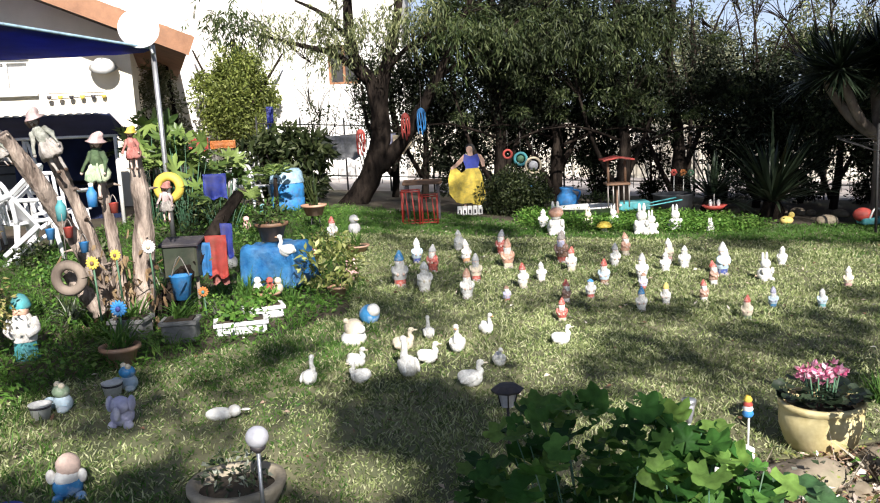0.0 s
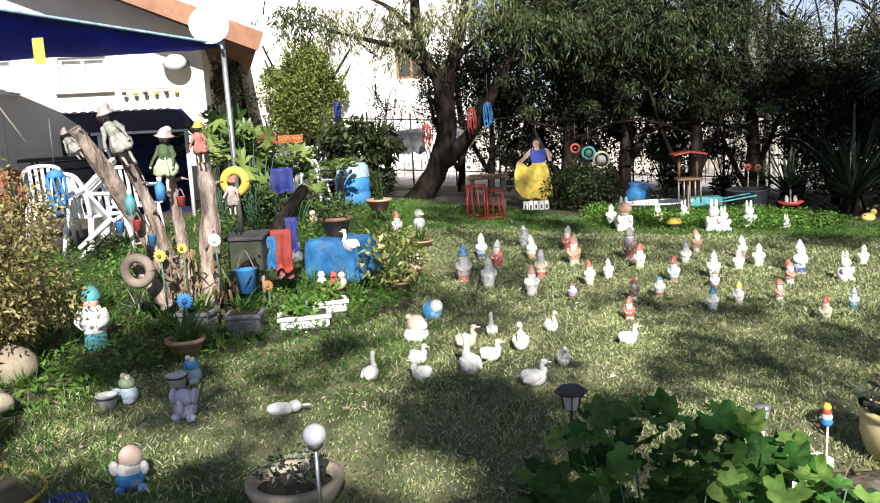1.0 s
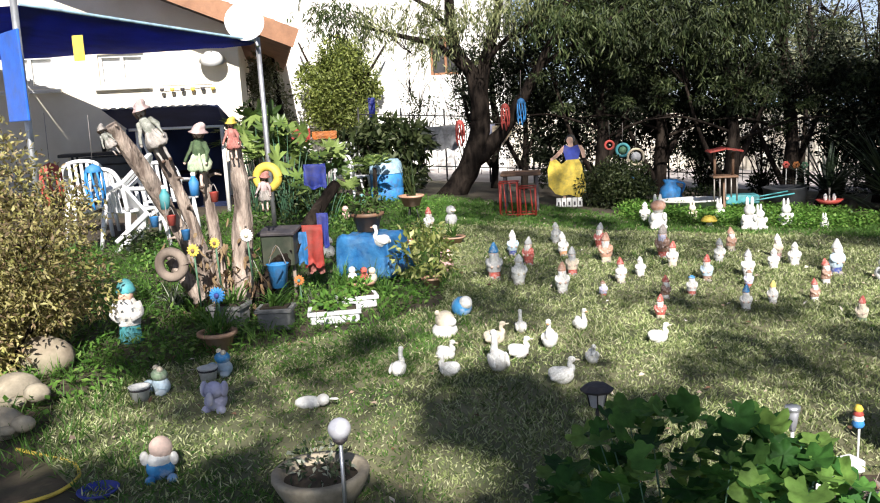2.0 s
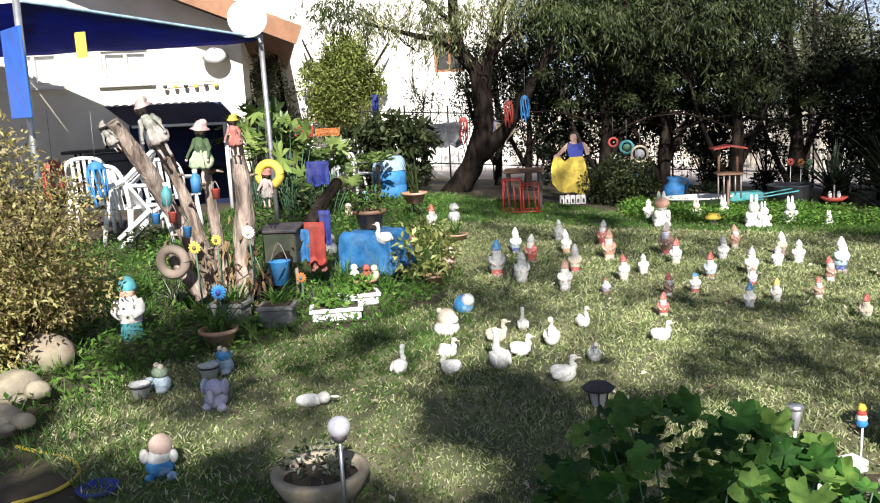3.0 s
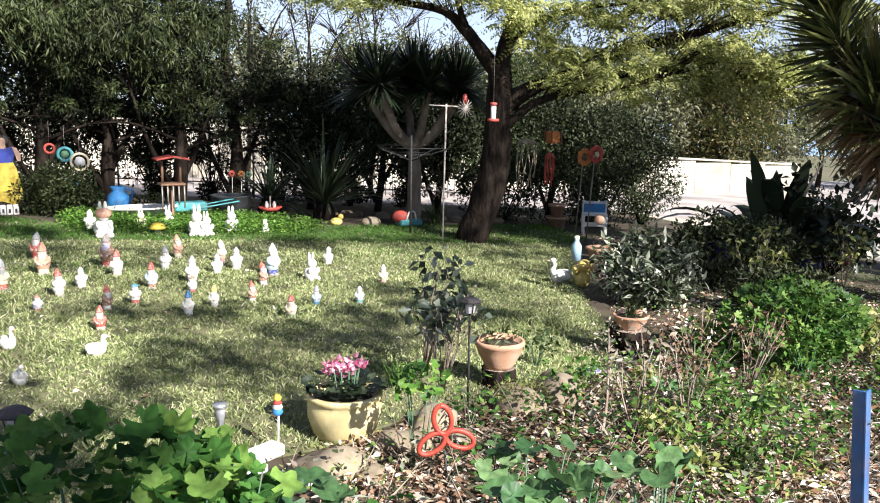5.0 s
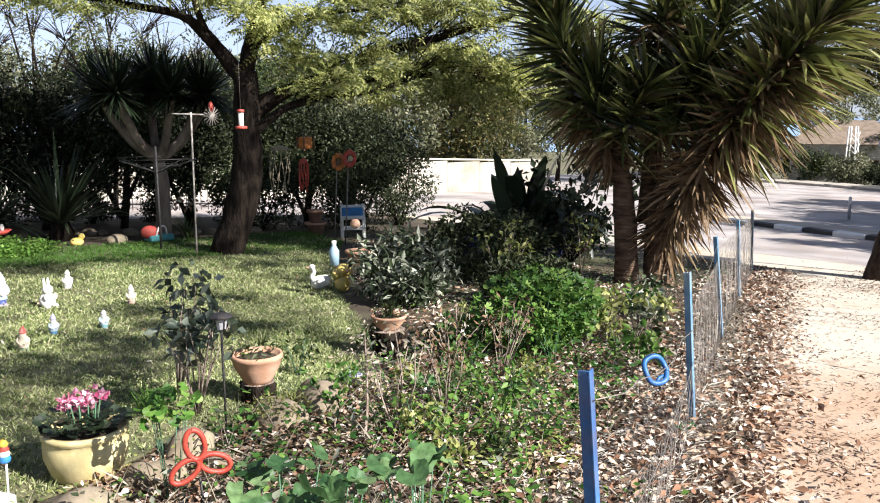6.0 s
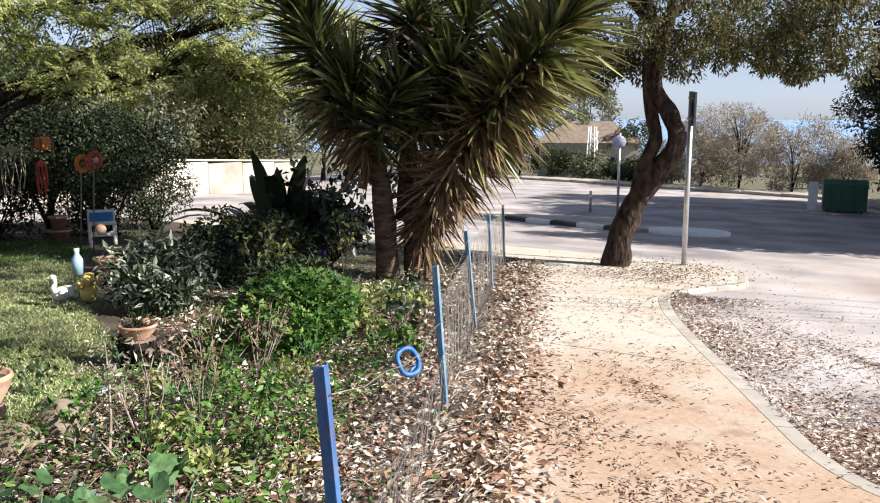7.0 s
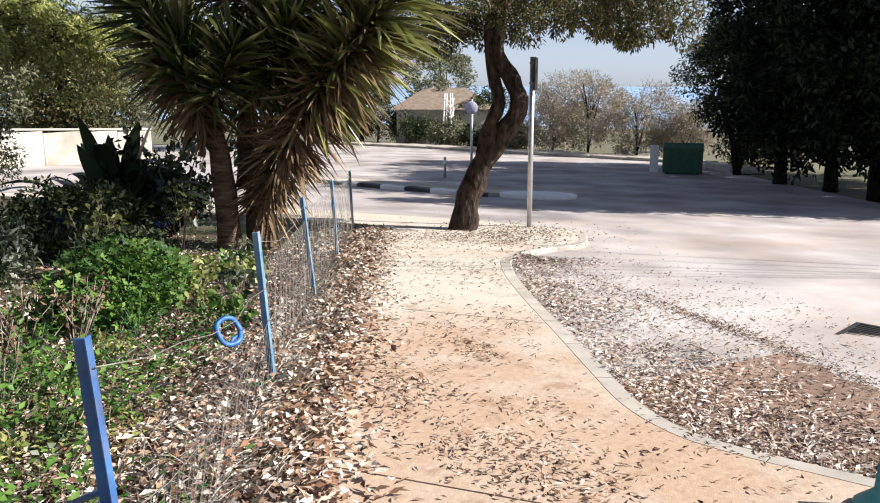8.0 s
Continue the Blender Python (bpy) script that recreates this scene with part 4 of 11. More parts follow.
# the old leaning tree beside the dressed-up board
def sprays(tips, count, spread, length, leaf, width, mat, parent, seed, droop=0.9, per=14):
    """Hanging sprays: thin strings of narrow leaves that leave the tips and bend down."""
    r = np.random.default_rng(seed)
    tips = np.asarray(tips, float)
    o = tips[r.integers(0, len(tips), count)] + r.normal(size=(count, 3)) * np.asarray(spread)
    d = unit(r.normal(size=(count, 3)) * (1, 1, 0.5))
    ts = r.uniform(0.05, 1, (count, per))
    L = (length * r.uniform(0.5, 1.3, count))[:, None, None]
    C = o[:, None] + d[:, None] * L * ts[..., None] * 0.7 - np.array([0, 0, 1.0]) * (L * droop * ts[..., None] ** 2)
    C = C.reshape(-1, 3) + r.normal(size=(count * per, 3)) * 0.02
    D = np.repeat(d, per, 0) * 0.5 + rand_dirs(count * per, r) * 0.6 + np.array([0, 0, -droop])
    n = len(C)
    V, F = leaf_arrays(C, D, rand_dirs(n, r) + np.array([0, -0.3, 0.4]), leaf * r.uniform(0.6, 1.3, n), width * r.uniform(0.7, 1.2, n))
    return parented("crown", V, F, M[mat], parent)


def parented(name, V, F, mat, t, label="", kind="", smooth=False):
    ob = new(name, np_mesh(name, V, F, mat, smooth))
    ob.parent = t
    ob.matrix_parent_inverse = t.matrix_world.inverted()
    return tagged(ob, label, "", "", kind)


ends = [(-1.5, -0.5, 3.0), (-0.4, -0.3, 3.6), (0.8, -0.3, 3.5), (2.0, -0.4, 3.2), (2.9, 0.2, 3.1), (-0.9, -0.8, 2.6)]
T1 = tree("tree", -1.40, 15.35, "old multi-stemmed tree with shade-dark bark and drooping leaves", [
    ([(-0.42, -0.1, -0.25), (-0.12, 0, 0.12), (0.2, 0, 0.75), (0.34, 0, 1.5), (0.22, 0, 2.1), (-0.03, 0, 2.5), (-0.12, 0, 3.2), (-0.1, 0, 5.4)], 0.27, 0.06),
    ([(0.3, 0, 1.3), (0.42, 0.05, 2.2), (0.72, 0.1, 3.2), (1.0, 0.3, 5.2)], 0.17, 0.05),
    ([(0.22, 0, 0.6), (0.72, 0, 1.1), (1.12, 0, 1.7), (1.4, 0, 2.2), (1.85, -0.1, 3.0), (2.3, -0.2, 4.4)], 0.15, 0.05),
    ([(0.2, 0, 2.1), (-0.3, -0.2, 2.6), (-0.9, -0.4, 2.8), (-1.6, -0.5, 3.0)], 0.08, 0.02),
    ([(0.45, 0, 2.3), (0.9, -0.2, 2.7), (1.3, -0.4, 2.9)], 0.06, 0.015),
    ([(1.4, 0, 2.2), (2.0, 0.1, 2.5), (2.9, 0.2, 3.1)], 0.07, 0.02),
    ([(-0.1, 0, 2.9), (-0.5, -0.4, 3.3), (-0.9, -0.8, 3.5)], 0.06, 0.02)] + twigs(ends + [(0.7, 0, 3.0), (1.3, -0.3, 2.8), (-0.2, 0, 2.8)], R, 0.8, 7, 0.012),
    clumps_in((0.5, -0.2, 4.4), (2.2, 1.0, 0.7), 16, 0.4, 3) + clumps_in((1.9, 0.4, 3.3), (0.9, 0.6, 0.6), 10, 0.34, 5), "mid_leaf", per=150, leaf=0.13, width=0.034, seed=2, droop=0.9)
o1 = np.array(T1.location)
sprays([o1 + np.array(e) for e in [(-1.3, -0.6, 3.1), (-0.7, -0.5, 3.15), (-0.2, -0.4, 3.2), (0.25, -0.5, 3.1), (-0.5, -0.4, 2.75), (0.6, -0.5, 3.2), (1.0, -0.5, 3.3)]], 300, (0.26, 0.3, 0.16), 0.5, 0.115, 0.021, "pepper_leaf", T1, 14, per=18)
sprays([o1 + np.array(e) for e in [(-1.9, -0.6, 3.25), (-2.3, -0.7, 3.35), (1.5, -0.6, 3.1), (2.0, -0.5, 3.0)]], 110, (0.25, 0.25, 0.12), 0.5, 0.15, 0.028, "mid_leaf", T1, 15)
sprays([np.array(e) for e in [(0.9, 14.7, 3.0), (1.6, 14.7, 2.9), (2.3, 14.7, 2.95), (3.0, 14.7, 2.8), (3.5, 14.8, 2.9)]], 260, (0.35, 0.3, 0.2), 0.6, 0.14, 0.026, "dark_mid_leaf", T1, 16)

# the round trimmed tree by the white house
RT = (-5.11, 22.00, 2.50)
tree("tree", RT[0], RT[1], "dense rounded tree with olive-green leaves", [([(0, 0, -0.3), (0.1, 0, 1.4), (0, 0, 3.4)], 0.14, 0.05), ([(0, 0, 1.2), (-0.7, 0, 2.4), (-1.1, 0.2, 3.2)], 0.07, 0.02), ([(0, 0, 1.3), (0.8, 0, 2.4), (1.2, 0.1, 3.0)], 0.07, 0.02)],
     clumps_in((0, 0, RT[2] - P(RT[0], RT[1]).z - 0.25), (0.95, 0.9, 1.15), 44, 0.36, 8, shell=0.5), "round_leaf", per=420, leaf=0.11, width=0.05, seed=5)
PT = (-5.93, 18.66, 2.19)
tree("tree", PT[0], PT[1], "loose grey-green shrub tree beside the house", [([(0, 0, -0.3), (0.2, 0, 1.4), (0, 0, 3.2)], 0.1, 0.03), ([(0, 0, 0.8), (-0.7, 0, 1.9), (-1.0, 0, 3.0)], 0.06, 0.02)],
     clumps_in((0.0, 0, PT[2] - P(PT[0], PT[1]).z - 0.3), (0.45, 0.5, 1.1), 20, 0.28, 9, shell=0.3), "pale_leaf", per=170, leaf=0.11, width=0.045, seed=6)

# dark conifers and shrubs of the back boundary
hx = [1.0, 2.1, 3.2, 4.3]
for i, x in enumerate(hx):
    y = 15.9 + 0.5 * math.sin(i * 2.1)
    low, tall = 1.4, (1.0, 1.0, 0.9, 0.62)[i]
    # inner crown coloured as deep shade, outer clumps greener as if lit
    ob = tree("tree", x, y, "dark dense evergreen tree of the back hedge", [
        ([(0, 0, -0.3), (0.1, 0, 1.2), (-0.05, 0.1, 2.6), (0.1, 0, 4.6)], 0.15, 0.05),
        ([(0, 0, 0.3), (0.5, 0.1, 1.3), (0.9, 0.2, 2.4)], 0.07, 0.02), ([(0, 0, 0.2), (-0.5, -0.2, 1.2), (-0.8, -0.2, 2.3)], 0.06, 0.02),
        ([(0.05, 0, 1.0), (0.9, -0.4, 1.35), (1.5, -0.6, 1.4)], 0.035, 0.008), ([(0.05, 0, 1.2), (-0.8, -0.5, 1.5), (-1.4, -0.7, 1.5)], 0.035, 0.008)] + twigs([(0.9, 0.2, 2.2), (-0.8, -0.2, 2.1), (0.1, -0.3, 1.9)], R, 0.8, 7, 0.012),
        clumps_in((0, 0.25, low + 1.5 * tall), (1.1, 0.7, 1.6 * tall), int(40 * tall), 0.42, 20 + i, shell=0.2), "shade_dark_leaf", per=300, leaf=0.10, width=0.035, seed=30 + i, droop=0.3)
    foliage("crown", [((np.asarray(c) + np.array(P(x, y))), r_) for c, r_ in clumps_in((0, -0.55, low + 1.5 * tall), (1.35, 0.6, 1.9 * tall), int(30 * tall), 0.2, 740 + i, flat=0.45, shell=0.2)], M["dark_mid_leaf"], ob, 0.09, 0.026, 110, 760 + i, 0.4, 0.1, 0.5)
# darkest leaf colours here take the place of cast shade
for i, (x, y, s) in enumerate([(5.8, 15.9, 0.72), (7.2, 15.8, 0.74), (8.5, 15.7, 0.75), (9.8, 15.58, 0.72), (11.15, 15.40, 0.75), (12.50, 15.58, 0.7)]):
    tree("tree", x, y, "tall loose evergreen shrub of the back hedge", [([(0, 0, -0.3), (0.15, 0, 1.2), (0, 0, 2.8 * s)], 0.09, 0.03), ([(0, 0, 0.3), (0.5, 0, 1.2), (0.8, 0, 2.2 * s)], 0.05, 0.02), ([(0, 0, 0.2), (-0.4, 0.1, 1.2), (-0.8, 0, 2.4 * s)], 0.05, 0.02)],
         clumps_in((0, 0, 2.15 * s + 0.2), (1.2, 0.9, 1.4 * s), 38, 0.42, 80 + i, shell=0.3), "dark_leaf" if i % 2 else "shade_dark_leaf", per=300, leaf=0.1, width=0.045, seed=90 + i)
for i, (x, y, hh) in enumerate([(4.28, 28.0, 5.5), (8.4, 28.5, 4.6), (12.2, 28.0, 4.9), (15.60, 28.5, 5.2), (18.05, 27.99, 5.2), (26.10, 32.16, 6), (32.97, 32.52, 6.5), (21.62, 30.74, 5.6), (1.64, 27.33, 6), (40.72, 31.53, 7)]):
    tree("tree", x, y, "grey-green tree beyond the garden, hazy in the sun", [([(0, 0, -0.3), (0.2, 0, hh * 0.3), (0, 0, hh * 0.75)], 0.16, 0.05), ([(0.1, 0, hh * 0.25), (1.0, 0, hh * 0.5), (1.5, 0, hh * 0.7)], 0.08, 0.02), ([(0.1, 0, hh * 0.25), (-0.9, 0, hh * 0.5), (-1.4, 0, hh * 0.65)], 0.08, 0.02)],
         clumps_in((0, 0, hh * 0.6), (2.5, 1.8, hh * 0.4), 36, 0.75, 120 + i, shell=0.3), "pale_leaf" if i % 2 else "mid_leaf", per=190, leaf=0.2, width=0.075, seed=130 + i)


for i, (x, y) in enumerate([(0.4, 16.9), (1.7, 17.1), (3.0, 16.8), (4.2, 17.2), (5.6, 17.0), (7.1, 16.9), (8.6, 17.1)]):
    tree("bush", x, y, "loose dark undergrowth below the hedge", [([(0, 0, -0.1), (0.1 * k, 0, 0.6), (0.35 * k, 0.1, 1.5)], 0.02, 0.006) for k in (-2, -1, 0, 1, 2)] + twigs([(0.2, 0, 0.8), (-0.3, 0, 0.9), (0, 0, 0.5)], R, 0.7, 8, 0.01), clumps_in((0, 0, 1.15), (0.8, 0.4, 0.85), 34 if i < 3 else 12, 0.24, 700 + i, shell=0.2) + clumps_in((0, 0, 0.3), (0.7, 0.3, 0.2), 4, 0.2, 720 + i), "shade_dark_leaf", per=170, leaf=0.09, width=0.04, seed=710 + i, category="bush")

for i, (q, n) in enumerate([((-2.46, 17.49, 0.74), 5), ((-1.50, 17.20, 0.94), 20)]):
    tree("bush", q[0], q[1], "open twiggy shrub before the white house", [([(0, 0, -0.1), (0.08 * k, 0, 0.8), (0.25 * k, 0.1, 2.1)], 0.016, 0.004) for k in (-2, -1, 0, 1, 2)] + twigs([(0.2, 0, 1.2), (-0.3, 0, 1.0), (0, 0, 1.6), (-0.2, 0, 1.9)], R, 0.7, 9, 0.008), clumps_in((0, 0, 1.4), (0.55, 0.3, 0.9), n, 0.2, 780 + i, shell=0.2), "dark_mid_leaf", per=60, leaf=0.08, width=0.035, seed=790 + i, category="bush")

for i, (q, hh) in enumerate([((-0.98, 16.66, 1.03), 3.2), ((-0.40, 16.48, 1.00), 3.6)]):
    tree("tree", q[0], q[1], "slim dark evergreen at the end of the back hedge", [([(0, 0, -0.3), (0.1, 0, 1.1), (-0.05, 0, hh * 0.9)], 0.09, 0.03), ([(0, 0, 0.4), (-0.4, 0, 1.3), (-0.5, 0, 2.2)], 0.05, 0.02), ([(0, 0, 0.5), (0.4, 0.1, 1.4), (0.5, 0, 2.3)], 0.05, 0.02)] + twigs([(-0.4, 0, 1.3), (0.4, 0, 1.4), (0, 0, 0.9)], R, 0.6, 7, 0.01),
         clumps_in((0, 0, hh * 0.58), (0.5, 0.4, hh * 0.42), 26, 0.3, 830 + i, shell=0.2), "shade_dark_leaf", per=200, leaf=0.09, width=0.035, seed=840 + i)

for i, (x, y, hh) in enumerate([(5.6, 19.6, 5.6), (7.3, 20.4, 5.2), (8.9, 20.0, 5.4), (10.6, 20.8, 5.0)]):
    e_ = [(0.2, 0, hh * 0.55), (-0.7, 0.1, hh * 0.6), (0.9, 0, hh * 0.62), (0.3, 0.2, hh * 0.8), (-0.4, 0, hh * 0.85), (1.2, 0, hh * 0.8), (-1.1, 0, hh * 0.75)]
    tree("tree", x, y, "bare twiggy tree with few pale leaves behind the hedge", [([(0, 0, -0.2), (0.1, 0, hh * 0.3), (0.2, 0, hh * 0.55), (0, 0, hh * 0.95)], 0.07, 0.015)] + [([(0.1, 0, hh * 0.35), (e[0] * 0.6, e[1], e[2] * 0.85), e], 0.035, 0.01) for e in e_] + twigs(e_, R, 1.1, 14, 0.012), clumps_in((0, 0, hh * 0.72), (1.4, 0.7, hh * 0.26), 14, 0.3, 800 + i, shell=0.2), "pale_leaf", per=60, leaf=0.09, width=0.035, seed=810 + i)


def head(C, n, length, r, width=0.05, low=-0.5, high=1.0, droop=0.1, axis=(0, 0, 1)):
    """Sword leaves that burst from one point."""
    d = rand_dirs(n * 3, r)
    ax = np.asarray(axis, float) / np.linalg.norm(axis)
    k = d @ ax
    d = d[(k > low) & (k < high)][:n]
    c = np.asarray(C) + d * 0.05
    return strap_arrays(c, d, length * r.uniform(0.7, 1.12, len(d)), width * r.uniform(0.8, 1.2, len(d)), droop * r.uniform(0.3, 1.5, len(d)))


def dragon_tree():
    t = thing("dragon_tree", 6.88, 13.46, "dragon tree with a forked trunk and a dark spiky crown", "tree")
    o, r = np.array(t.location), np.random.default_rng(5)
    bm = bmesh.new()
    tube(bm, curve_pts([(0, 0, -0.2), (0.02, 0, 0.7), (0, 0, 1.35)], 4), [0.15, 0.14, 0.13, 0.12, 0.115, 0.115, 0.11, 0.11, 0.1], 10, wob=0.2)
    tips = []
    for a, sp in ((0.0, 0.95), (1.3, 0.6), (2.6, 0.85), (3.6, 0.95), (4.7, 0.55), (5.5, 0.75)):
        e = Vector((math.cos(a) * sp, math.sin(a) * sp, 2.35))
        tube(bm, curve_pts([(0, 0, 1.38), (e.x * 0.5, e.y * 0.5, 1.7), tuple(e)], 4), [0.1, 0.09, 0.085, 0.08, 0.075, 0.07, 0.07, 0.065, 0.06], 8, wob=0.2)
        tips.append(np.array(e))
    part("trunk", bm, M["log"], t)
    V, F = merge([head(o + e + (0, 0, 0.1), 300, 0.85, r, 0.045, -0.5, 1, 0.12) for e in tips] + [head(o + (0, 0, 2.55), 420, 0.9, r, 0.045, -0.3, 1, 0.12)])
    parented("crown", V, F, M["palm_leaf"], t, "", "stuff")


def agave(x, y, n, length, label, mat="palm_leaf", seed=1, up=0.1, width=0.06, name="agave", droop=0.25):
    t = thing(name, x, y, label, "plant")
    r = np.random.default_rng(seed)
    V, F = head(np.array(t.location) + (0, 0, 0.25), n, length, r, width, up, 0.98, droop)
    parented("rosette", V, F, M[mat], t, "", "stuff")
    bm = bmesh.new()
    lathe(bm, [(0.16, -0.1), (0.2, 0.1), (0.13, 0.3), (0, 0.36)], 10, wob=0.3)
    part("stem", bm, M["bark"], t)
    return t


dragon_tree()
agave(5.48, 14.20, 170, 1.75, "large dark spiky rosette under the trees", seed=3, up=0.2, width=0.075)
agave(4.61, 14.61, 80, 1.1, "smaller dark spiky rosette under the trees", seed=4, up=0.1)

# the big feathery tree in the middle of the back lawn
def fronds(clumps, per, length, leaflet, mat, parent, seed, pairs=8, name="crown"):
    """Feathered leaves: each a bent midrib with pairs of narrow leaflets, in flat tiers."""
    r = np.random.default_rng(seed)
    Cs = np.concatenate([np.asarray(c) + r.normal(size=(per, 3)) * np.asarray(rad) * 0.55 for c, rad in clumps])
    m = len(Cs)
    D = unit(r.normal(size=(m, 3)) * (1, 1, 0.25) + np.array([0, 0, -0.12]))
    N = unit(r.normal(size=(m, 3)) * 0.4 + np.array([-0.1, -0.65, 0.75]))
    S = unit(np.cross(D, N))
    L = length * r.uniform(0.6, 1.25, m)
    out = []
    for k in range(pairs):
        u = (k + 0.6) / pairs
        base = Cs + D * (L * u)[:, None] - np.array([0, 0, 0.28]) * (L * u * u)[:, None]
        w = leaflet * (0.55 + 0.45 * math.sin(math.pi * min(1, u + 0.15)))
        for sg in (-1, 1):
            out.append(leaf_arrays(base, S * sg + D * 0.45 + r.normal(size=(m, 3)) * 0.12, N, w * r.uniform(0.8, 1.2, m), leaflet * 0.34, 0.1))
    V, F = merge(out)
    return parented(name, V, F, M[mat], parent)


F_ = (0.88, -0.47)   # the way the long limb reaches


def along(a, d, z):
    """A point a metres along the limb's way, d behind it, z up."""
    return (a * F_[0] - d * F_[1], a * F_[1] + d * F_[0], z)


ends = [along(-1.3, 0, 3.9), along(-2.6, 0.3, 3.9), along(0.6, 0, 4.6), along(2.3, 0, 3.5), along(3.4, 0, 3.6), along(4.6, 0, 4.0), along(3.0, -0.4, 2.7), along(4.2, 0.3, 2.6)]
T2 = tree("tree", 6.98, 11.47, "large tree with a thick trunk and feathery yellow-green canopy", [
    ([along(-0.1, 0, -0.2), along(0.05, 0, 0.3), along(0.28, 0, 1.2), along(0.33, 0, 2.1), along(0.33, 0, 2.75)], 0.27, 0.19),
    ([along(0.33, 0, 2.6), along(0.05, 0, 2.97), along(-0.2, 0, 3.25), along(-0.55, 0.1, 3.55), along(-1.3, 0.2, 3.7), along(-2.6, 0.3, 3.9)], 0.14, 0.03),
    ([along(0.33, 0, 2.6), along(0.44, 0, 3.2), along(0.6, 0, 3.7), along(0.6, 0, 4.6)], 0.15, 0.05),
    ([along(0.33, 0, 2.1), along(0.94, 0, 2.47), along(1.62, 0, 2.68), along(2.29, 0, 3.0), along(3.4, 0, 3.3), along(4.6, 0, 3.65)], 0.15, 0.035),
    ([along(0.3, -0.1, 1.7), along(0.8, -0.2, 2.15), along(1.4, -0.3, 2.35), along(2.2, -0.4, 2.45), along(3.0, -0.4, 2.7)], 0.085, 0.02),
    ([along(1.62, 0, 2.68), along(2.2, 0.2, 2.62), along(3.2, 0.3, 2.75), along(4.2, 0.3, 2.6)], 0.06, 0.015),
    ([along(0.44, 0, 3.1), along(0.9, 0, 3.4), along(1.5, 0, 3.6), along(2.3, 0, 3.7)], 0.08, 0.02),
    ([along(-0.2, 0, 3.25), along(-0.35, 0, 3.8), along(-0.4, 0, 4.5)], 0.07, 0.02)] + twigs(ends + [along(1.6, 0, 2.7), along(2.3, 0, 3.0), along(2.8, -0.4, 2.6), along(1.2, -0.3, 2.3), along(3.4, 0, 3.3), along(-0.5, 0.1, 3.5)], R, 1.1, 12, 0.014),
    clumps_in(along(0.8, 0.4, 4.9), (2.8, 1.6, 0.5), 14, 0.45, 144, 0.4), "feather_leaf", per=200, leaf=0.09, width=0.028, seed=41, up=1.0, droop=0.3)
o2 = np.array(T2.location)
tier = lambda centre, radii, n, size, seed: [(o2 + np.asarray(c), r_) for c, r_ in clumps_in(centre, radii, n, size, seed, 0.3)]
fronds(tier(along(-1.6, 0.1, 3.8), (1.2, 0.7, 0.25), 10, 0.34, 141) + tier(along(0.75, -0.1, 3.3), (0.5, 0.5, 0.35), 10, 0.3, 171) + tier(along(1.45, -0.2, 2.75), (0.7, 0.5, 0.35), 13, 0.3, 142), 20, 0.34, 0.085, "feather_leaf", T2, 174)
fronds(tier(along(2.9, 0, 3.1), (1.0, 0.9, 0.5), 20, 0.36, 143) + tier(along(4.0, 0.1, 2.75), (1.0, 0.9, 0.6), 24, 0.36, 146) + tier(along(5.2, 0.2, 2.6), (0.9, 0.9, 0.6), 14, 0.36, 147), 20, 0.34, 0.085, "feather_leaf", T2, 175)
fronds(tier(along(0.3, -0.2, 3.75), (1.0, 0.6, 0.3), 14, 0.34, 181) + tier(along(2.2, -0.1, 3.65), (1.1, 0.7, 0.3), 22, 0.36, 182) + tier(along(3.8, 0, 3.75), (1.2, 0.8, 0.35), 26, 0.36, 183) + tier(along(-1.2, 0.3, 4.1), (1.5, 0.8, 0.25), 18, 0.36, 184) + tier(along(5.6, 0.2, 3.5), (0.9, 0.8, 0.4), 18, 0.36, 185), 22, 0.34, 0.085, "feather_leaf", T2, 177)
fronds(tier(along(2.6, 0.8, 2.6), (1.4, 0.7, 0.7), 10, 0.36, 148) + tier(along(4.4, 1.0, 2.2), (1.2, 0.7, 0.7), 8, 0.36, 149), 11, 0.34, 0.085, "feather_leaf", T2, 176)
fronds(tier(along(2.4, -0.6, 2.75), (1.2, 0.5, 0.45), 9, 0.34, 186) + tier(along(4.2, -0.6, 2.9), (1.2, 0.5, 0.5), 10, 0.34, 187) + tier(along(5.6, -0.4, 2.5), (0.9, 0.6, 0.5), 10, 0.34, 188), 18, 0.34, 0.085, "feather_leaf", T2, 178)

# the street tree with the twisted double stem
ends = [(0.6, -0.3, 4.6), (1.6, -0.6, 5.2), (-0.6, 0.4, 5.2), (0.2, 0.9, 5.6), (2.0, 0.3, 4.6), (1.0, -1.4, 4.4)]
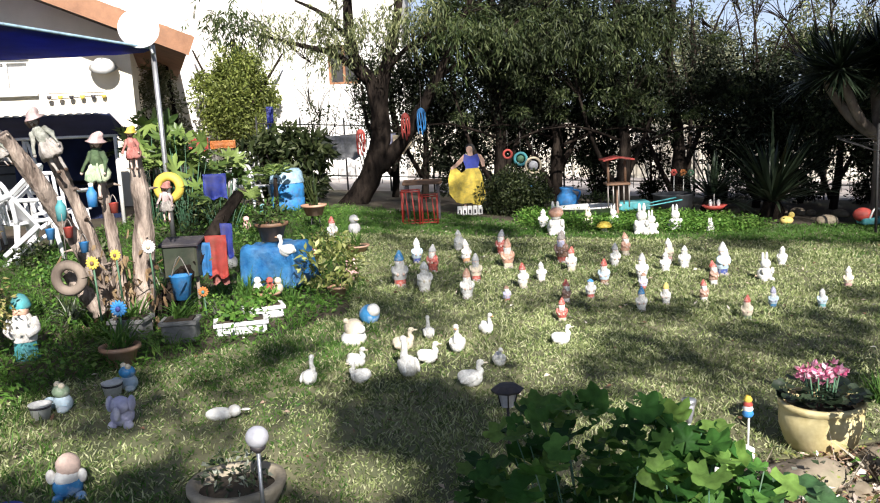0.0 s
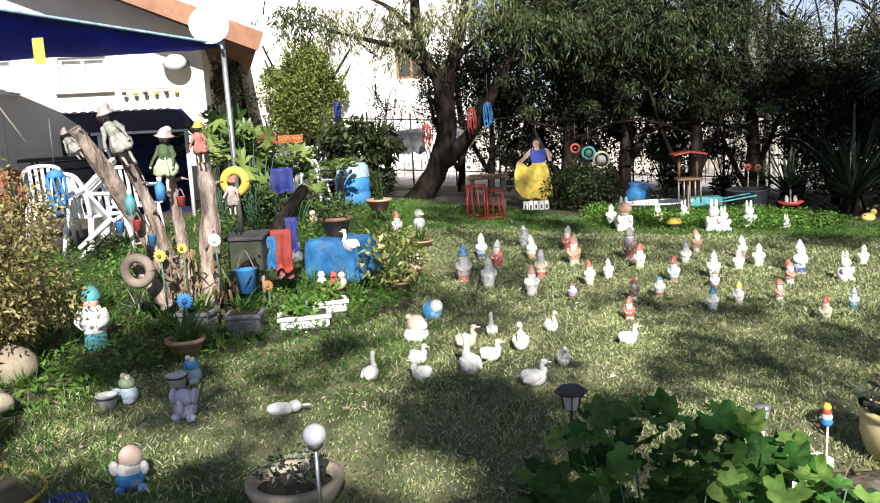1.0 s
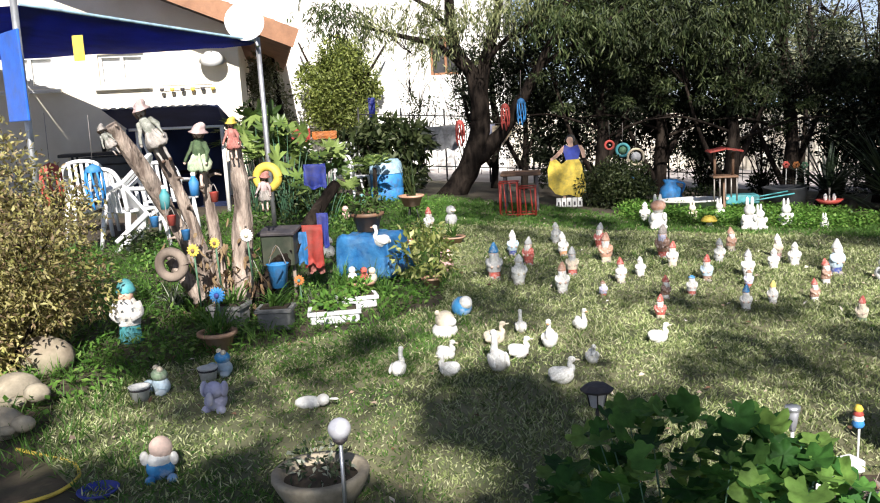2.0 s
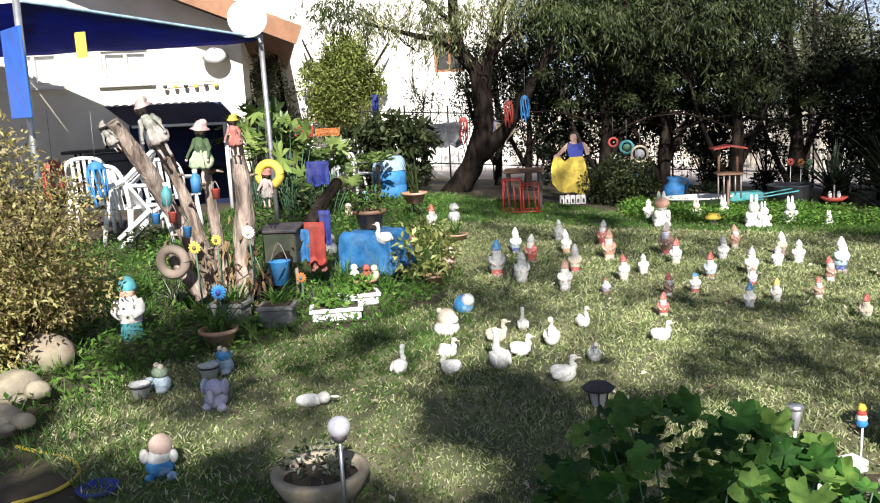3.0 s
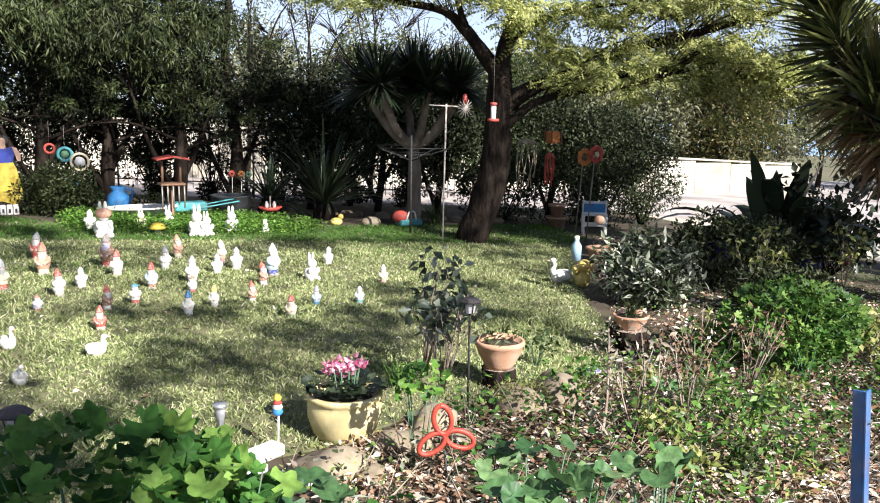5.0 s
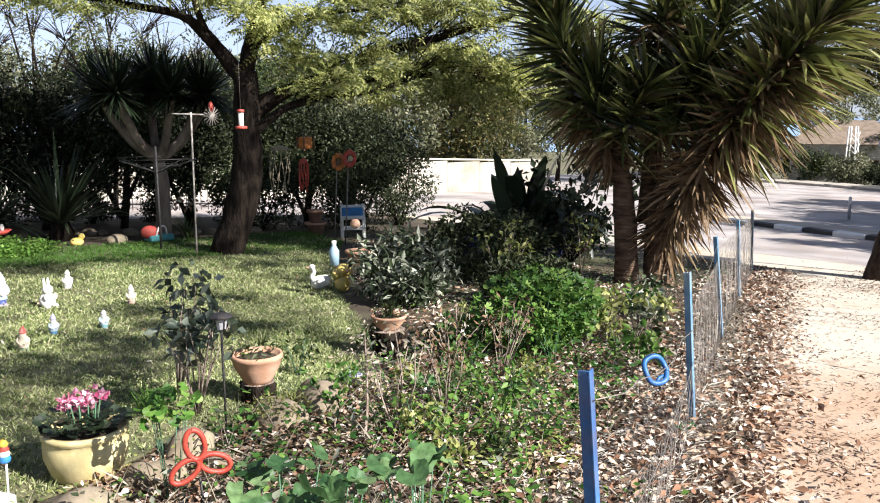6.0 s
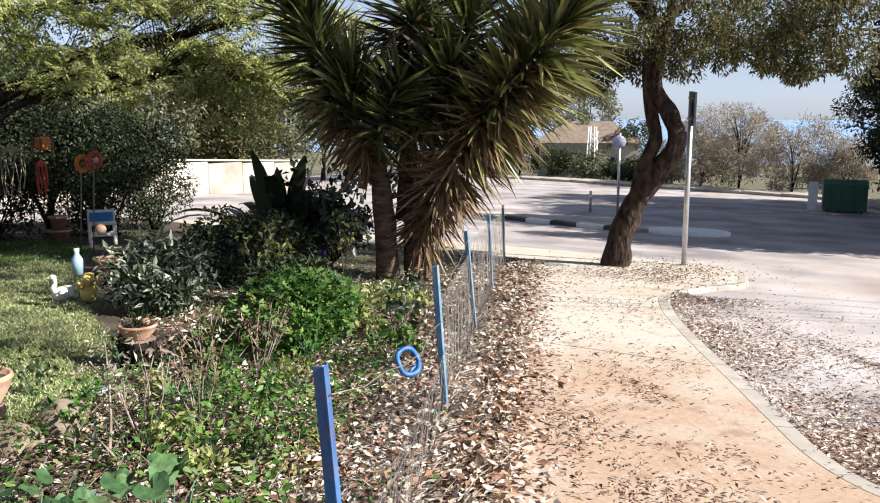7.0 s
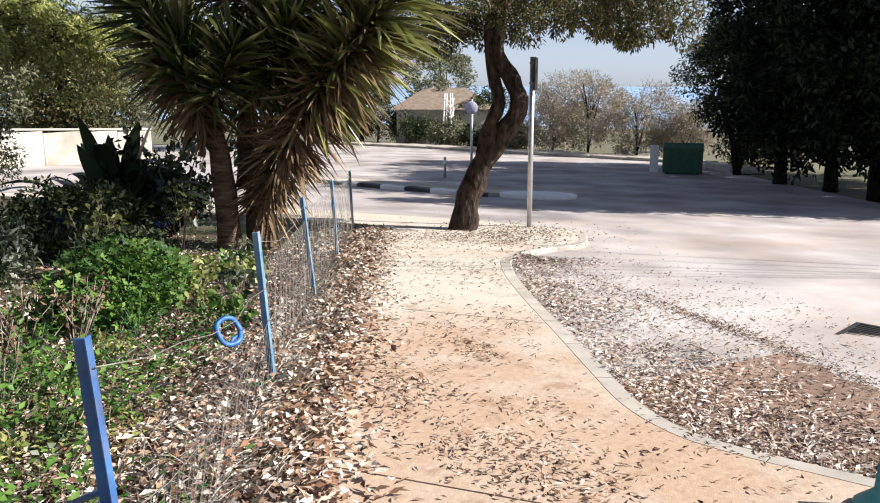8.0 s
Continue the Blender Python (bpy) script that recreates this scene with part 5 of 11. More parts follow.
tree("street_tree", 14.20, 4.49, "street tree with a twisted leaning double trunk and small olive leaves", [
    ([(-0.02, 0.02, -0.15), (0.0, -0.04, 0.35), (0.05, -0.16, 0.85), (0.1, -0.42, 1.3), (0.1, -0.72, 1.75), (0.1, -0.92, 2.1), (0.08, -0.8, 2.5), (0.05, -0.55, 2.95), (0.05, -0.62, 3.5), (0.1, -0.8, 4.4)], 0.235, 0.1),
    ([(0.05, -0.3, 1.15), (0.0, -0.42, 1.7), (0.0, -0.6, 2.15), (0.02, -0.5, 2.6), (0.0, -0.42, 3.2), (0.0, -0.45, 4.2), (-0.6, 0.4, 5.2)], 0.13, 0.07),
    ([(0.1, -0.7, 4.0), (0.5, -1.0, 4.4), (1.0, -1.4, 4.4)], 0.07, 0.02), ([(0.1, -0.7, 4.0), (1.0, -0.7, 4.8), (1.6, -0.6, 5.2)], 0.07, 0.02), ([(0, -0.4, 4.0), (0.1, 0.4, 5.0), (0.2, 0.9, 5.6)], 0.07, 0.02)] + twigs(ends, R, 1.0, 7, 0.012),
    clumps_in((0.3, -0.9, 4.2), (2.2, 3.0, 0.8), 56, 0.36, 151, 0.8) + clumps_in((0.2, -0.6, 5.6), (2.4, 2.6, 0.9), 26, 0.5, 152) + clumps_in((0.1, -1.0, 3.6), (1.0, 1.3, 0.5), 14, 0.3, 153) + clumps_in((0.2, -2.7, 3.55), (0.8, 1.3, 0.45), 22, 0.24, 154) + clumps_in((0.1, 0.7, 3.6), (0.8, 0.9, 0.6), 20, 0.28, 155),
    "olive_leaf", per=300, leaf=0.085, width=0.03, seed=51, droop=0.5, bark="street_bark", sides=14)

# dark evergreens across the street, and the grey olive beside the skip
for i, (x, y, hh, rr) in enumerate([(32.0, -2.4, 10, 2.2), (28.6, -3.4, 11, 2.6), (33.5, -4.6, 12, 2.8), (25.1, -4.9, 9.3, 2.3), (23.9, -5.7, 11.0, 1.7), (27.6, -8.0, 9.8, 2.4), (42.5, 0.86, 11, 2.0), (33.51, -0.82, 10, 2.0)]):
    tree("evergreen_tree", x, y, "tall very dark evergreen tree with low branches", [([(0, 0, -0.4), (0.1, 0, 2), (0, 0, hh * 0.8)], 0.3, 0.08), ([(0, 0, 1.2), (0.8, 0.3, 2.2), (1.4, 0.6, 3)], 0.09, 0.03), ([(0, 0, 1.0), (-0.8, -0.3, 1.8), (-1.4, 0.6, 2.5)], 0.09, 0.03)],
         clumps_in((0, 0, hh * 0.5), (rr, rr, hh * 0.44), 110 if i > 5 else 150, 0.75, 160 + i, shell=0.5), "shade_dark_leaf", per=95, leaf=0.3, width=0.13, seed=170 + i)
tree("olive_tree", 37.6, 0.75, "loose grey-green olive tree beside the skip", [([(0, 0, -0.3), (0.2, 0.3, 1.3), (0.1, 0.9, 2.8)], 0.2, 0.07), ([(0, 0, 0.2), (-0.1, -0.5, 1.5), (0, -0.8, 3)], 0.14, 0.05)],
     clumps_in((0, 0.2, 4.3), (2.0, 2.4, 2.3), 60, 0.55, 181, shell=0.3), "dark_mid_leaf", per=200, leaf=0.17, width=0.05, seed=182)

# unseen evergreens added to keep the sun off those by the road
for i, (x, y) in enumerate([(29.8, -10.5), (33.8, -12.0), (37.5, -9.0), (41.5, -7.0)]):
    tree("evergreen_tree", x, y, "unseen tall evergreen added to shade the trees by the road", [([(0, 0, -0.4), (0.1, 0, 4), (0, 0, 13.0)], 0.34, 0.08)], clumps_in((0, 0, 9.0), (3.0, 3.0, 6.6), 110, 1.0, 190 + i, shell=0.4), "shade_dark_leaf", per=60, leaf=0.5, width=0.22, seed=195 + i)

# tall trees that close the view beyond the road
for i, (x, y, hh, w) in enumerate([(20.6, 28.9, 6.2, 2.6), (25.4, 29.3, 6.4, 2.8), (30.2, 28.6, 6.2, 2.8), (31.5, 30.5, 6.5, 3.2), (37, 31, 7, 3.4), (42, 29.5, 7, 3.2), (46.5, 28, 8, 3.2), (52, 29, 8.5, 3.4), (58, 28, 8, 3.4), (64, 24, 8, 3.4)]):
    tree("tree", x, y, "dense grey-green tree closing the view beyond the road", [([(0, 0, -0.3), (0.2, 0, hh * 0.3), (0, 0, hh * 0.75)], 0.2, 0.06), ([(0.1, 0, hh * 0.2), (1.0, 0, hh * 0.45), (1.6, 0, hh * 0.7)], 0.1, 0.03), ([(0.1, 0, hh * 0.2), (-0.9, 0, hh * 0.45), (-1.5, 0, hh * 0.65)], 0.1, 0.03)],
         clumps_in((0, 0, hh * 0.55), (w, w * 0.7, hh * 0.42), 54, 0.72, 330 + i, shell=0.3), ("pale_leaf", "pale_leaf", "olive_leaf")[i % 3], per=130, leaf=0.25, width=0.11, seed=360 + i)

# bushes along the far side of the road
for i, (x, y, w, hh, mt, lab) in enumerate([
        (49.72, 7.14, 3.0, 4.2, "dry_bush", "dry pale leafless bush"), (50.97, 10.22, 3.2, 5.2, "dry_bush", "tall dry pale bush with bare twigs"), (52.09, 12.66, 2.8, 4.4, "dry_bush", "dry grey bush with bare twigs"), (48.83, 4.52, 2.2, 3.0, "dry_bush", "dusty grey-brown bush"),
        (53.38, 15.34, 1.7, 1.5, "pale_leaf", "rounded green bush"), (54.78, 17.99, 1.6, 1.2, "dark_leaf", "dark green bush"), (56.01, 21.19, 1.7, 1.5, "pale_leaf", "rounded green bush"), (57.25, 24.29, 2.0, 2.2, "mid_leaf", "tall green bush"), (58.54, 27.77, 2.4, 3.4, "pale_leaf", "grey-green bush"), (58.99, 31.73, 2.6, 4, "mid_leaf", "tall green bush"), (56.02, 12.27, 1.6, 3.2, "mid_leaf", "tall green shrub"), (47.07, 0.83, 2, 2.6, "dark_leaf", "dark green bush"), (43.52, -1.06, 2, 3.0, "dark_leaf", "dark green bush"), (59.45, 19.68, 2.2, 4.4, "mid_leaf", "tall green tree-like bush")]):
    tree("bush", x + 1.0, y - 0.4, lab + " across the road", [([(0, 0, -0.3), (0.2, 0.1, hh * 0.4), (0.3, 0.5, hh * 0.8)], 0.07, 0.02), ([(0, 0, 0), (-0.3, -0.4, hh * 0.4), (-0.3, -0.8, hh * 0.75)], 0.06, 0.02)] + twigs([(0.2, 0.1, hh * 0.5), (0, 0, hh * 0.3), (-0.2, -0.3, hh * 0.5)], R, hh * 0.5, 12, 0.02),
         clumps_in((0, 0, hh * 0.48), (w * 0.8, w, hh * 0.5), 54 if mt == "dry_bush" else 34, 0.55, 200 + i, shell=0.3), mt, per=170 if mt == "dry_bush" else 130, leaf=0.21 if mt != "dry_bush" else 0.3, width=0.09 if mt != "dry_bush" else 0.036, seed=220 + i, category="bush")


def yucca():
    """Three-headed yucca beside the fence, with skirts of dead leaves."""
    t = thing("yucca", 10.04, 6.30, "tall branching yucca with green sword leaves and brown dead skirts", "tree")
    o, r = np.array(t.location), np.random.default_rng(9)
    # local axes across the view from the pavement: u to the side, w up
    u = np.array([0.36, -0.93, 0.0])
    bm = bmesh.new()
    def q(a, b, d=0.0):
        return tuple(u * a + np.array([0.93, 0.36, 0]) * d + np.array([0, 0, b]))
    stems = [([q(-0.05, -0.2), q(-0.1, 0.8), q(-0.2, 1.7), q(-0.3, 2.3)], 0.17, 0.1), ([q(0.3, -0.2, 0.2), q(0.35, 1.0, 0.2), q(0.55, 1.5, 0.1), q(1.15, 2.15, 0.05), q(1.95, 3.05, -0.05), q(2.4, 3.6, -0.1)], 0.2, 0.08),
             ([q(0.1, 0.8, 0.4), q(0.2, 2.2, 0.35), q(0.3, 4.1, 0.3)], 0.14, 0.08), ([q(-0.2, 1.4), q(-0.65, 2.3), q(-1.2, 3.6)], 0.11, 0.07)]
    for pts, r0, r1 in stems:
        c = curve_pts(pts, 5)
        tube(bm, c, [r0 + (r1 - r0) * i / (len(c) - 1) for i in range(len(c))], 10, wob=0.25)
    part("trunk", bm, M["yucca_bark"], t)
    def brush(a, b, n, L, lo, hi, w=0.05, droop=0.06):
        """Stiff blades set round the stem from a to b, their lean from the stem going from hi (foot) to lo (tip), in degrees."""
        a, b = o + np.array(q(*a)), o + np.array(q(*b))
        ax = (b - a) / np.linalg.norm(b - a)
        u_ = np.cross(ax, (0.3, 0.9, 0.2))
        u_ /= np.linalg.norm(u_)
        v_ = np.cross(ax, u_)
        k = r.uniform(0, 1, n) ** 0.75
        th = np.radians(hi + (lo - hi) * k + r.normal(size=n) * 11)
        ph = r.uniform(0, 2 * math.pi, n)
        D = ax * np.cos(th)[:, None] + (u_ * np.cos(ph)[:, None] + v_ * np.sin(ph)[:, None]) * np.sin(th)[:, None]
        return strap_arrays(a + (b - a) * k[:, None], D, L * r.uniform(0.75, 1.12, n), w * r.uniform(0.8, 1.15, n), droop * r.uniform(0.2, 1.6, n), seg=3, roll=r.normal(size=n) * 0.75)
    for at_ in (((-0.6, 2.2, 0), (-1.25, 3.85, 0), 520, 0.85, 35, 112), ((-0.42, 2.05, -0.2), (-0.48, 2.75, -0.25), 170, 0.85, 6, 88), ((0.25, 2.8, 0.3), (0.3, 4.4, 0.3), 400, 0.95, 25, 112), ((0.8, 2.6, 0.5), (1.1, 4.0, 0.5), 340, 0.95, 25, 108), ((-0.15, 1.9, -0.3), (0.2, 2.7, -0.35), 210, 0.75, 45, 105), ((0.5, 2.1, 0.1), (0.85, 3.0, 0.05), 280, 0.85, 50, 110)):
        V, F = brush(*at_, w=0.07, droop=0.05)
        parented("leaf_head", V, F, M["yucca_shaded"], t, "", "stuff")
    # these heads get the sunlight through their lighter blade colour
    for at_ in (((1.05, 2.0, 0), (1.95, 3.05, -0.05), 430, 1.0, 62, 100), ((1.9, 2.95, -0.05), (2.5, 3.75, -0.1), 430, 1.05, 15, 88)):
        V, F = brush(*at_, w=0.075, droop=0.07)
        parented("leaf_head", V, F, M["yucca_sunlit"], t, "yellow-green sword leaves coloured as if sunlit", "stuff")
    out = [brush(*k_, w=0.06, droop=0.22) for k_ in (((0.35, 0.6, 0.15), (0.8, 1.5, 0.1), 330, 0.62, 88, 128), ((0.65, 1.3, 0.1), (1.25, 2.2, 0.05), 430, 0.8, 75, 118), ((1.15, 2.0, 0), (1.85, 2.9, 0), 330, 0.85, 68, 108), ((0.2, 1.9, 0.3), (0.25, 3.5, 0.3), 330, 0.75, 95, 140), ((-0.4, 1.7, 0), (-0.8, 2.7, 0), 190, 0.6, 85, 125), ((-0.25, 1.6, -0.1), (-0.4, 2.15, -0.2), 130, 0.5, 85, 125))]
    V, F = merge(out)
    parented("dead_skirt", V, F, M["dry_skirt"], t, "hanging brown dead leaves", "stuff")


yucca()


def bush(name, x, y, w, hh, mat, label, per, leaf, width, seed, n=26, stems=7, up=0.5, d=None):
    """A bush with many stems."""
    r = random.Random(seed)
    limbs = []
    for i in range(stems):
        a = 2 * math.pi * i / stems + r.uniform(-0.3, 0.3)
        limbs.append(([(0.05 * math.cos(a), 0.05 * math.sin(a), -0.05), (w * 0.25 * math.cos(a), w * 0.25 * math.sin(a), hh * 0.4), (w * 0.4 * math.cos(a), w * 0.4 * math.sin(a), hh * 0.75)], 0.012 + 0.006 * hh, 0.004))
    return tree(name, x, y, label, limbs, clumps_in((0, 0, hh * 0.52), (w / 2, (d or w) / 2, hh * 0.46), n, 0.22 * (w + hh) / 2, seed, shell=0.4), mat, per=per, leaf=leaf, width=width, seed=seed, category="bush", up=up, sides=5)


bush("bush", 6.44, 6.88, 1.05, 0.66, "grey_leaf", "bush with silvery variegated leaves", 62, 0.115, 0.042, 62, 34)
bush("bush", 7.51, 6.03, 0.9, 0.45, "dark_leaf", "dark shrub under the yucca", 200, 0.08, 0.04, 63, 24)
bush("bush", 8.58, 7.70, 1.5, 0.8, "dark_leaf", "dark shrub at the lawn's edge", 200, 0.09, 0.045, 64, 26)
bush("bush", 11.94, 8.85, 1.3, 1.0, "dark_leaf", "loose dark shrub by the road", 150, 0.10, 0.06, 65, 22)
bush("bush", -3.55, 4.85, 1.7, 1.25, "yellow_bush", "yellow-green bush with dry brown leaves beneath", 520, 0.042, 0.018, 66, 46)
bush("bush", -3.2, 4.55, 0.9, 0.5, "yellow_bush", "low skirt of the yellow-green bush", 420, 0.042, 0.018, 73, 16)
bush("bush", 1.2, 14.1, 1.1, 0.75, "dark_mid_leaf", "small-leaved green bush beside the painted board", 300, 0.06, 0.03, 67, 22)
bush("bush", 11.28, 13.93, 2.2, 2.2, "dark_leaf", "dark hedge shrub at the back of the lawn", 240, 0.09, 0.04, 68, 34)
bush("bush", 9.50, 14.67, 2.0, 1.6, "dark_leaf", "dark hedge shrub at the back of the lawn", 220, 0.09, 0.04, 69, 30)
bush("bush", 13.2, 14.6, 1.5, 2.3, "dark_leaf", "dark hedge shrub at the end of the back lawn", 240, 0.09, 0.04, 77, 30)
bush("bush", -2.75, 15.2, 1.5, 1.2, "dark_mid_leaf", "broad-leaved dark green shrub by the patio", 110, 0.2, 0.08, 70, 26)
bush("bush", -3.5, 11.9, 0.9, 0.6, "mid_leaf", "green shrub among the garden figures", 130, 0.12, 0.05, 71, 20)

# unseen tall trees added across the street behind the onlooker, whose thin crowns dapple the garden
def shade_tree(x, y, spots, seed, reach=(17.0, 21.0), size=0.2, per=40, gaps=()):
    """spots: (x, y, half-widths in x and y, clumps) on the ground where a crown's dapple falls; each crown hangs there towards the sun on a limb of its own. gaps: (x, y, radius) where light falls through."""
    r = np.random.default_rng(seed)
    foot = P(x, y)
    limbs, cl = [], []
    for gx, gy, wx, wy, n in spots:
        c = P(gx, gy) + SUN_TO * float(np.mean(reach)) - foot
        g = np.stack([gx + r.uniform(-wx, wx, n), gy + r.uniform(-wy, wy, n)], -1)
        for a, b in g:
            w = size * r.uniform(0.5, 1.5)
            if any(math.hypot((a - hx_) / (hr + w * 1.2), (b - hy_) / (hr * 1.5 + w * 1.7)) < 1.0 for hx_, hy_, hr in gaps):
                continue
            k = P(a, b) + SUN_TO * r.uniform(*reach) - foot
            cl.append((np.array(k), (w * 1.25, w, w * 0.8)))
        limbs.append(([(0, 0, 6.0), (c.x * 0.45, c.y * 0.45, 6.0 + (c.z - 6.0) * 0.75), tuple(c)], 0.018, 0.006))
    limbs.insert(0, ([(0, 0, -0.4), (0.2, 0, 3.5), (0, 0, 6.6)], 0.16, 0.08))
    tree("street_tree", x, y, "unseen tall tree added to shade the garden with its thin high crown", limbs, cl, "olive_leaf", per=per, leaf=0.13, width=0.06, seed=seed)


GAPS = [(-1.07, 4.94, 0.22), (-0.94, 5.25, 0.13), (-1.61, 4.74, 0.08), (-1.83, 3.72, 0.13), (-1.6, 3.77, 0.19), (-2.23, 3.82, 0.12), (-0.91, 4.24, 0.15), (-1.06, 3.88, 0.12), (-0.77, 3.72, 0.14), (-1.39, 4.39, 0.09), (-1.04, 3.53, 0.09), (-1.83, 5.23, 0.08), (-2.08, 3.55, 0.08), (-0.44, 3.6, 0.14), (-2.46, 4.35, 0.16), (-1.5, 5.6, 0.15), (-0.8, 5.7, 0.16), (-0.5, 5.2, 0.12), (-0.1, 5.5, 0.3), (-0.5, 5.9, 0.2)]
shade_tree(-1.5, -12.5, [(-1.25, 4.35, 1.35, 1.45, 520), (-3.9, 5.0, 0.5, 0.9, 14), (-0.05, 3.6, 0.4, 0.6, 24), (-2.4, 8.9, 0.6, 0.6, 16)], 240, (15.0, 18.0), 0.11, 22, GAPS)
shade_tree(0.4, -12.6, [(0.6, 4.4, 0.6, 0.8, 13), (0.9, 5.6, 0.8, 0.5, 8), (2.2, 6.1, 1.0, 0.35, 15), (3.6, 6.9, 1.0, 0.4, 18), (1.7, 7.1, 1.2, 0.25, 11), (2.0, 4.9, 0.5, 0.5, 5), (4.8, 6.3, 0.7, 0.9, 13), (4.4, 8.0, 0.8, 0.3, 8)], 245, (15.0, 18.0), 0.19)
shade_tree(1.2, -9.5, [(0.3, 10.7, 1.7, 0.7, 34), (1.6, 9.5, 1.2, 0.25, 10), (-0.4, 8.6, 0.7, 0.9, 14), (-0.6, 7.0, 0.7, 0.7, 13), (5.4, 11.3, 2.0, 0.5, 28), (7.6, 10.6, 1.6, 0.8, 36), (3.2, 10.6, 1.0, 0.2, 6), (-2.4, 9.9, 1.2, 1.4, 20), (-0.4, 13.1, 0.9, 1.2, 40), (1.4, 12.0, 1.2, 0.35, 14)], 255, (19.0, 23.0), 0.24)
# the last two are added to darken the hedge and the roadside shrubs
shade_tree(-2.4, -9.0, [(0.3, 15.2, 1.8, 1.1, 44), (3.2, 15.3, 1.6, 1.1, 50), (6.0, 14.5, 1.8, 0.9, 32), (2.0, 17.3, 2.2, 1.0, 22), (9.0, 12.6, 1.2, 0.8, 6), (11.6, 17.0, 1.2, 0.6, 18), (12.9, 16.6, 0.8, 0.8, 20), (6.1, 17.5, 0.7, 0.7, 20), (6.9, 12.6, 0.5, 1.0, 16), (12.5, 12.4, 1.6, 1.2, 12), (-1.4, 16.4, 0.9, 1.4, 40)], 265, (22.0, 26.0), 0.36, 46)
shade_tree(16.6, -15.5, [(9.9, 9.6, 0.9, 0.9, 26), (8.4, 8.6, 0.7, 0.7, 14), (11.6, 10.2, 0.8, 0.8, 18), (6.7, 8.6, 0.7, 0.6, 16), (6.6, 7.5, 0.5, 0.4, 9), (7.8, 7.9, 0.6, 0.5, 12)], 275, (20.0, 23.0), 0.3, 46)


# ---- grass, weeds and fallen leaves ----
def scatter(poly, n, r, margin=0.0):
    xs, ys = [p[0] for p in poly], [p[1] for p in poly]
    out = np.empty((0, 2))
    while len(out) < n:
        q = np.stack([r.uniform(min(xs), max(xs), n), r.uniform(min(ys), max(ys), n)], -1)
        out = np.concatenate([out, q[inside(poly, q[:, 0], q[:, 1])]])
    return out[:n]


def patch(q, scale, seed):
    """Smooth noise between 0 and 1 over the plan."""
    r = np.random.default_rng(seed)
    v = np.zeros(len(q))
    for k in range(5):
        a = r.uniform(0, math.pi)
        f = scale * r.uniform(0.6, 1.8)
        v += np.sin((q[:, 0] * math.cos(a) + q[:, 1] * math.sin(a)) * f + r.uniform(0, 6))
    return np.clip(v / 5 + 0.5, 0, 1)


def blades(name, q, hh, width, mat, label, category, seed, lean=0.6, per=4, up=0.0):
    """Tufts of grass blades at q; one object of stuff."""
    r = np.random.default_rng(seed)
    q = np.repeat(q, per, 0) + r.normal(size=(len(q) * per, 2)) * 0.018
    n = len(q)
    C = np.stack([q[:, 0], q[:, 1], gz(q[:, 0], q[:, 1]) + up], -1)
    D = unit(np.stack([r.normal(size=n) * lean, r.normal(size=n) * lean, np.ones(n)], -1))
    h_ = np.repeat(hh, per) * r.uniform(0.6, 1.3, n) if np.ndim(hh) else hh * r.uniform(0.6, 1.3, n)
    V, F = leaf_arrays(C, D, rand_dirs(n, r), h_, width, 0.1, 0.1)
    ob = new(name, np_mesh(name, V, F, M[mat]))
    return tagged(ob, label, category, "", "stuff")


def lawn_grass():
    r = np.random.default_rng(21)
    q = scatter(LAWN, 135000, r)
    dist = np.hypot(q[:, 0], q[:, 1])
    keep = r.uniform(size=len(q)) < np.clip(1.3 - dist / 13, 0.3, 1) * (0.62 + 0.38 * patch(q, 2.2, 1))
    q = q[keep]
    lushness = patch(q, 1.1, 4) * 0.5 + 0.16 * (q[:, 0] < -0.3 + 0.5 * np.sin(q[:, 1])) + 0.6 * (q[:, 1] > 11.2)
    green = lushness + r.normal(size=len(q)) * 0.12 > 0.62
    size = lambda k: 0.75 + 0.06 * np.hypot(k[:, 0], k[:, 1])
    for k, m_, hi, label, seed in ((q[~green], "grass", 0.030, "short lawn grass, green mixed with dry straw", 22), (q[green], "lush", 0.036, "longer bright green grass of the lawn", 23)):
        sz = size(k)
        blades("grass", k, (hi + 0.018 * patch(k, 3, 2)) * sz, np.repeat(0.0075 * sz, 3), m_, label, "grass", seed, 0.9, 3, 0.008)


BED = [(1.10, 12.30), (2.21, 11.81), (3.98, 11.92), (4.99, 12.82), (4.62, 13.83), (1.27, 14.12)]
WEST = [(-6.40, 3.27), (-2.94, 3.06), (-1.66, 3.36), (-2.33, 4.64), (-1.15, 6.09), (-0.76, 7.51), (-1.30, 10.64), (-1.64, 14.51), (-4.20, 14.20), (-4.74, 8.85), (-6.73, 6.98)]
EAST = [(1.29, 3.62), (0.9, fence_y(1.38, -0.64)), (13.2, fence_y(14.35, 0.49)), (13.78, 12.17), (9.92, 12.20), (6.75, 8.14), (5.45, 6.12), (4.22, 4.69), (2.41, 4.18)]


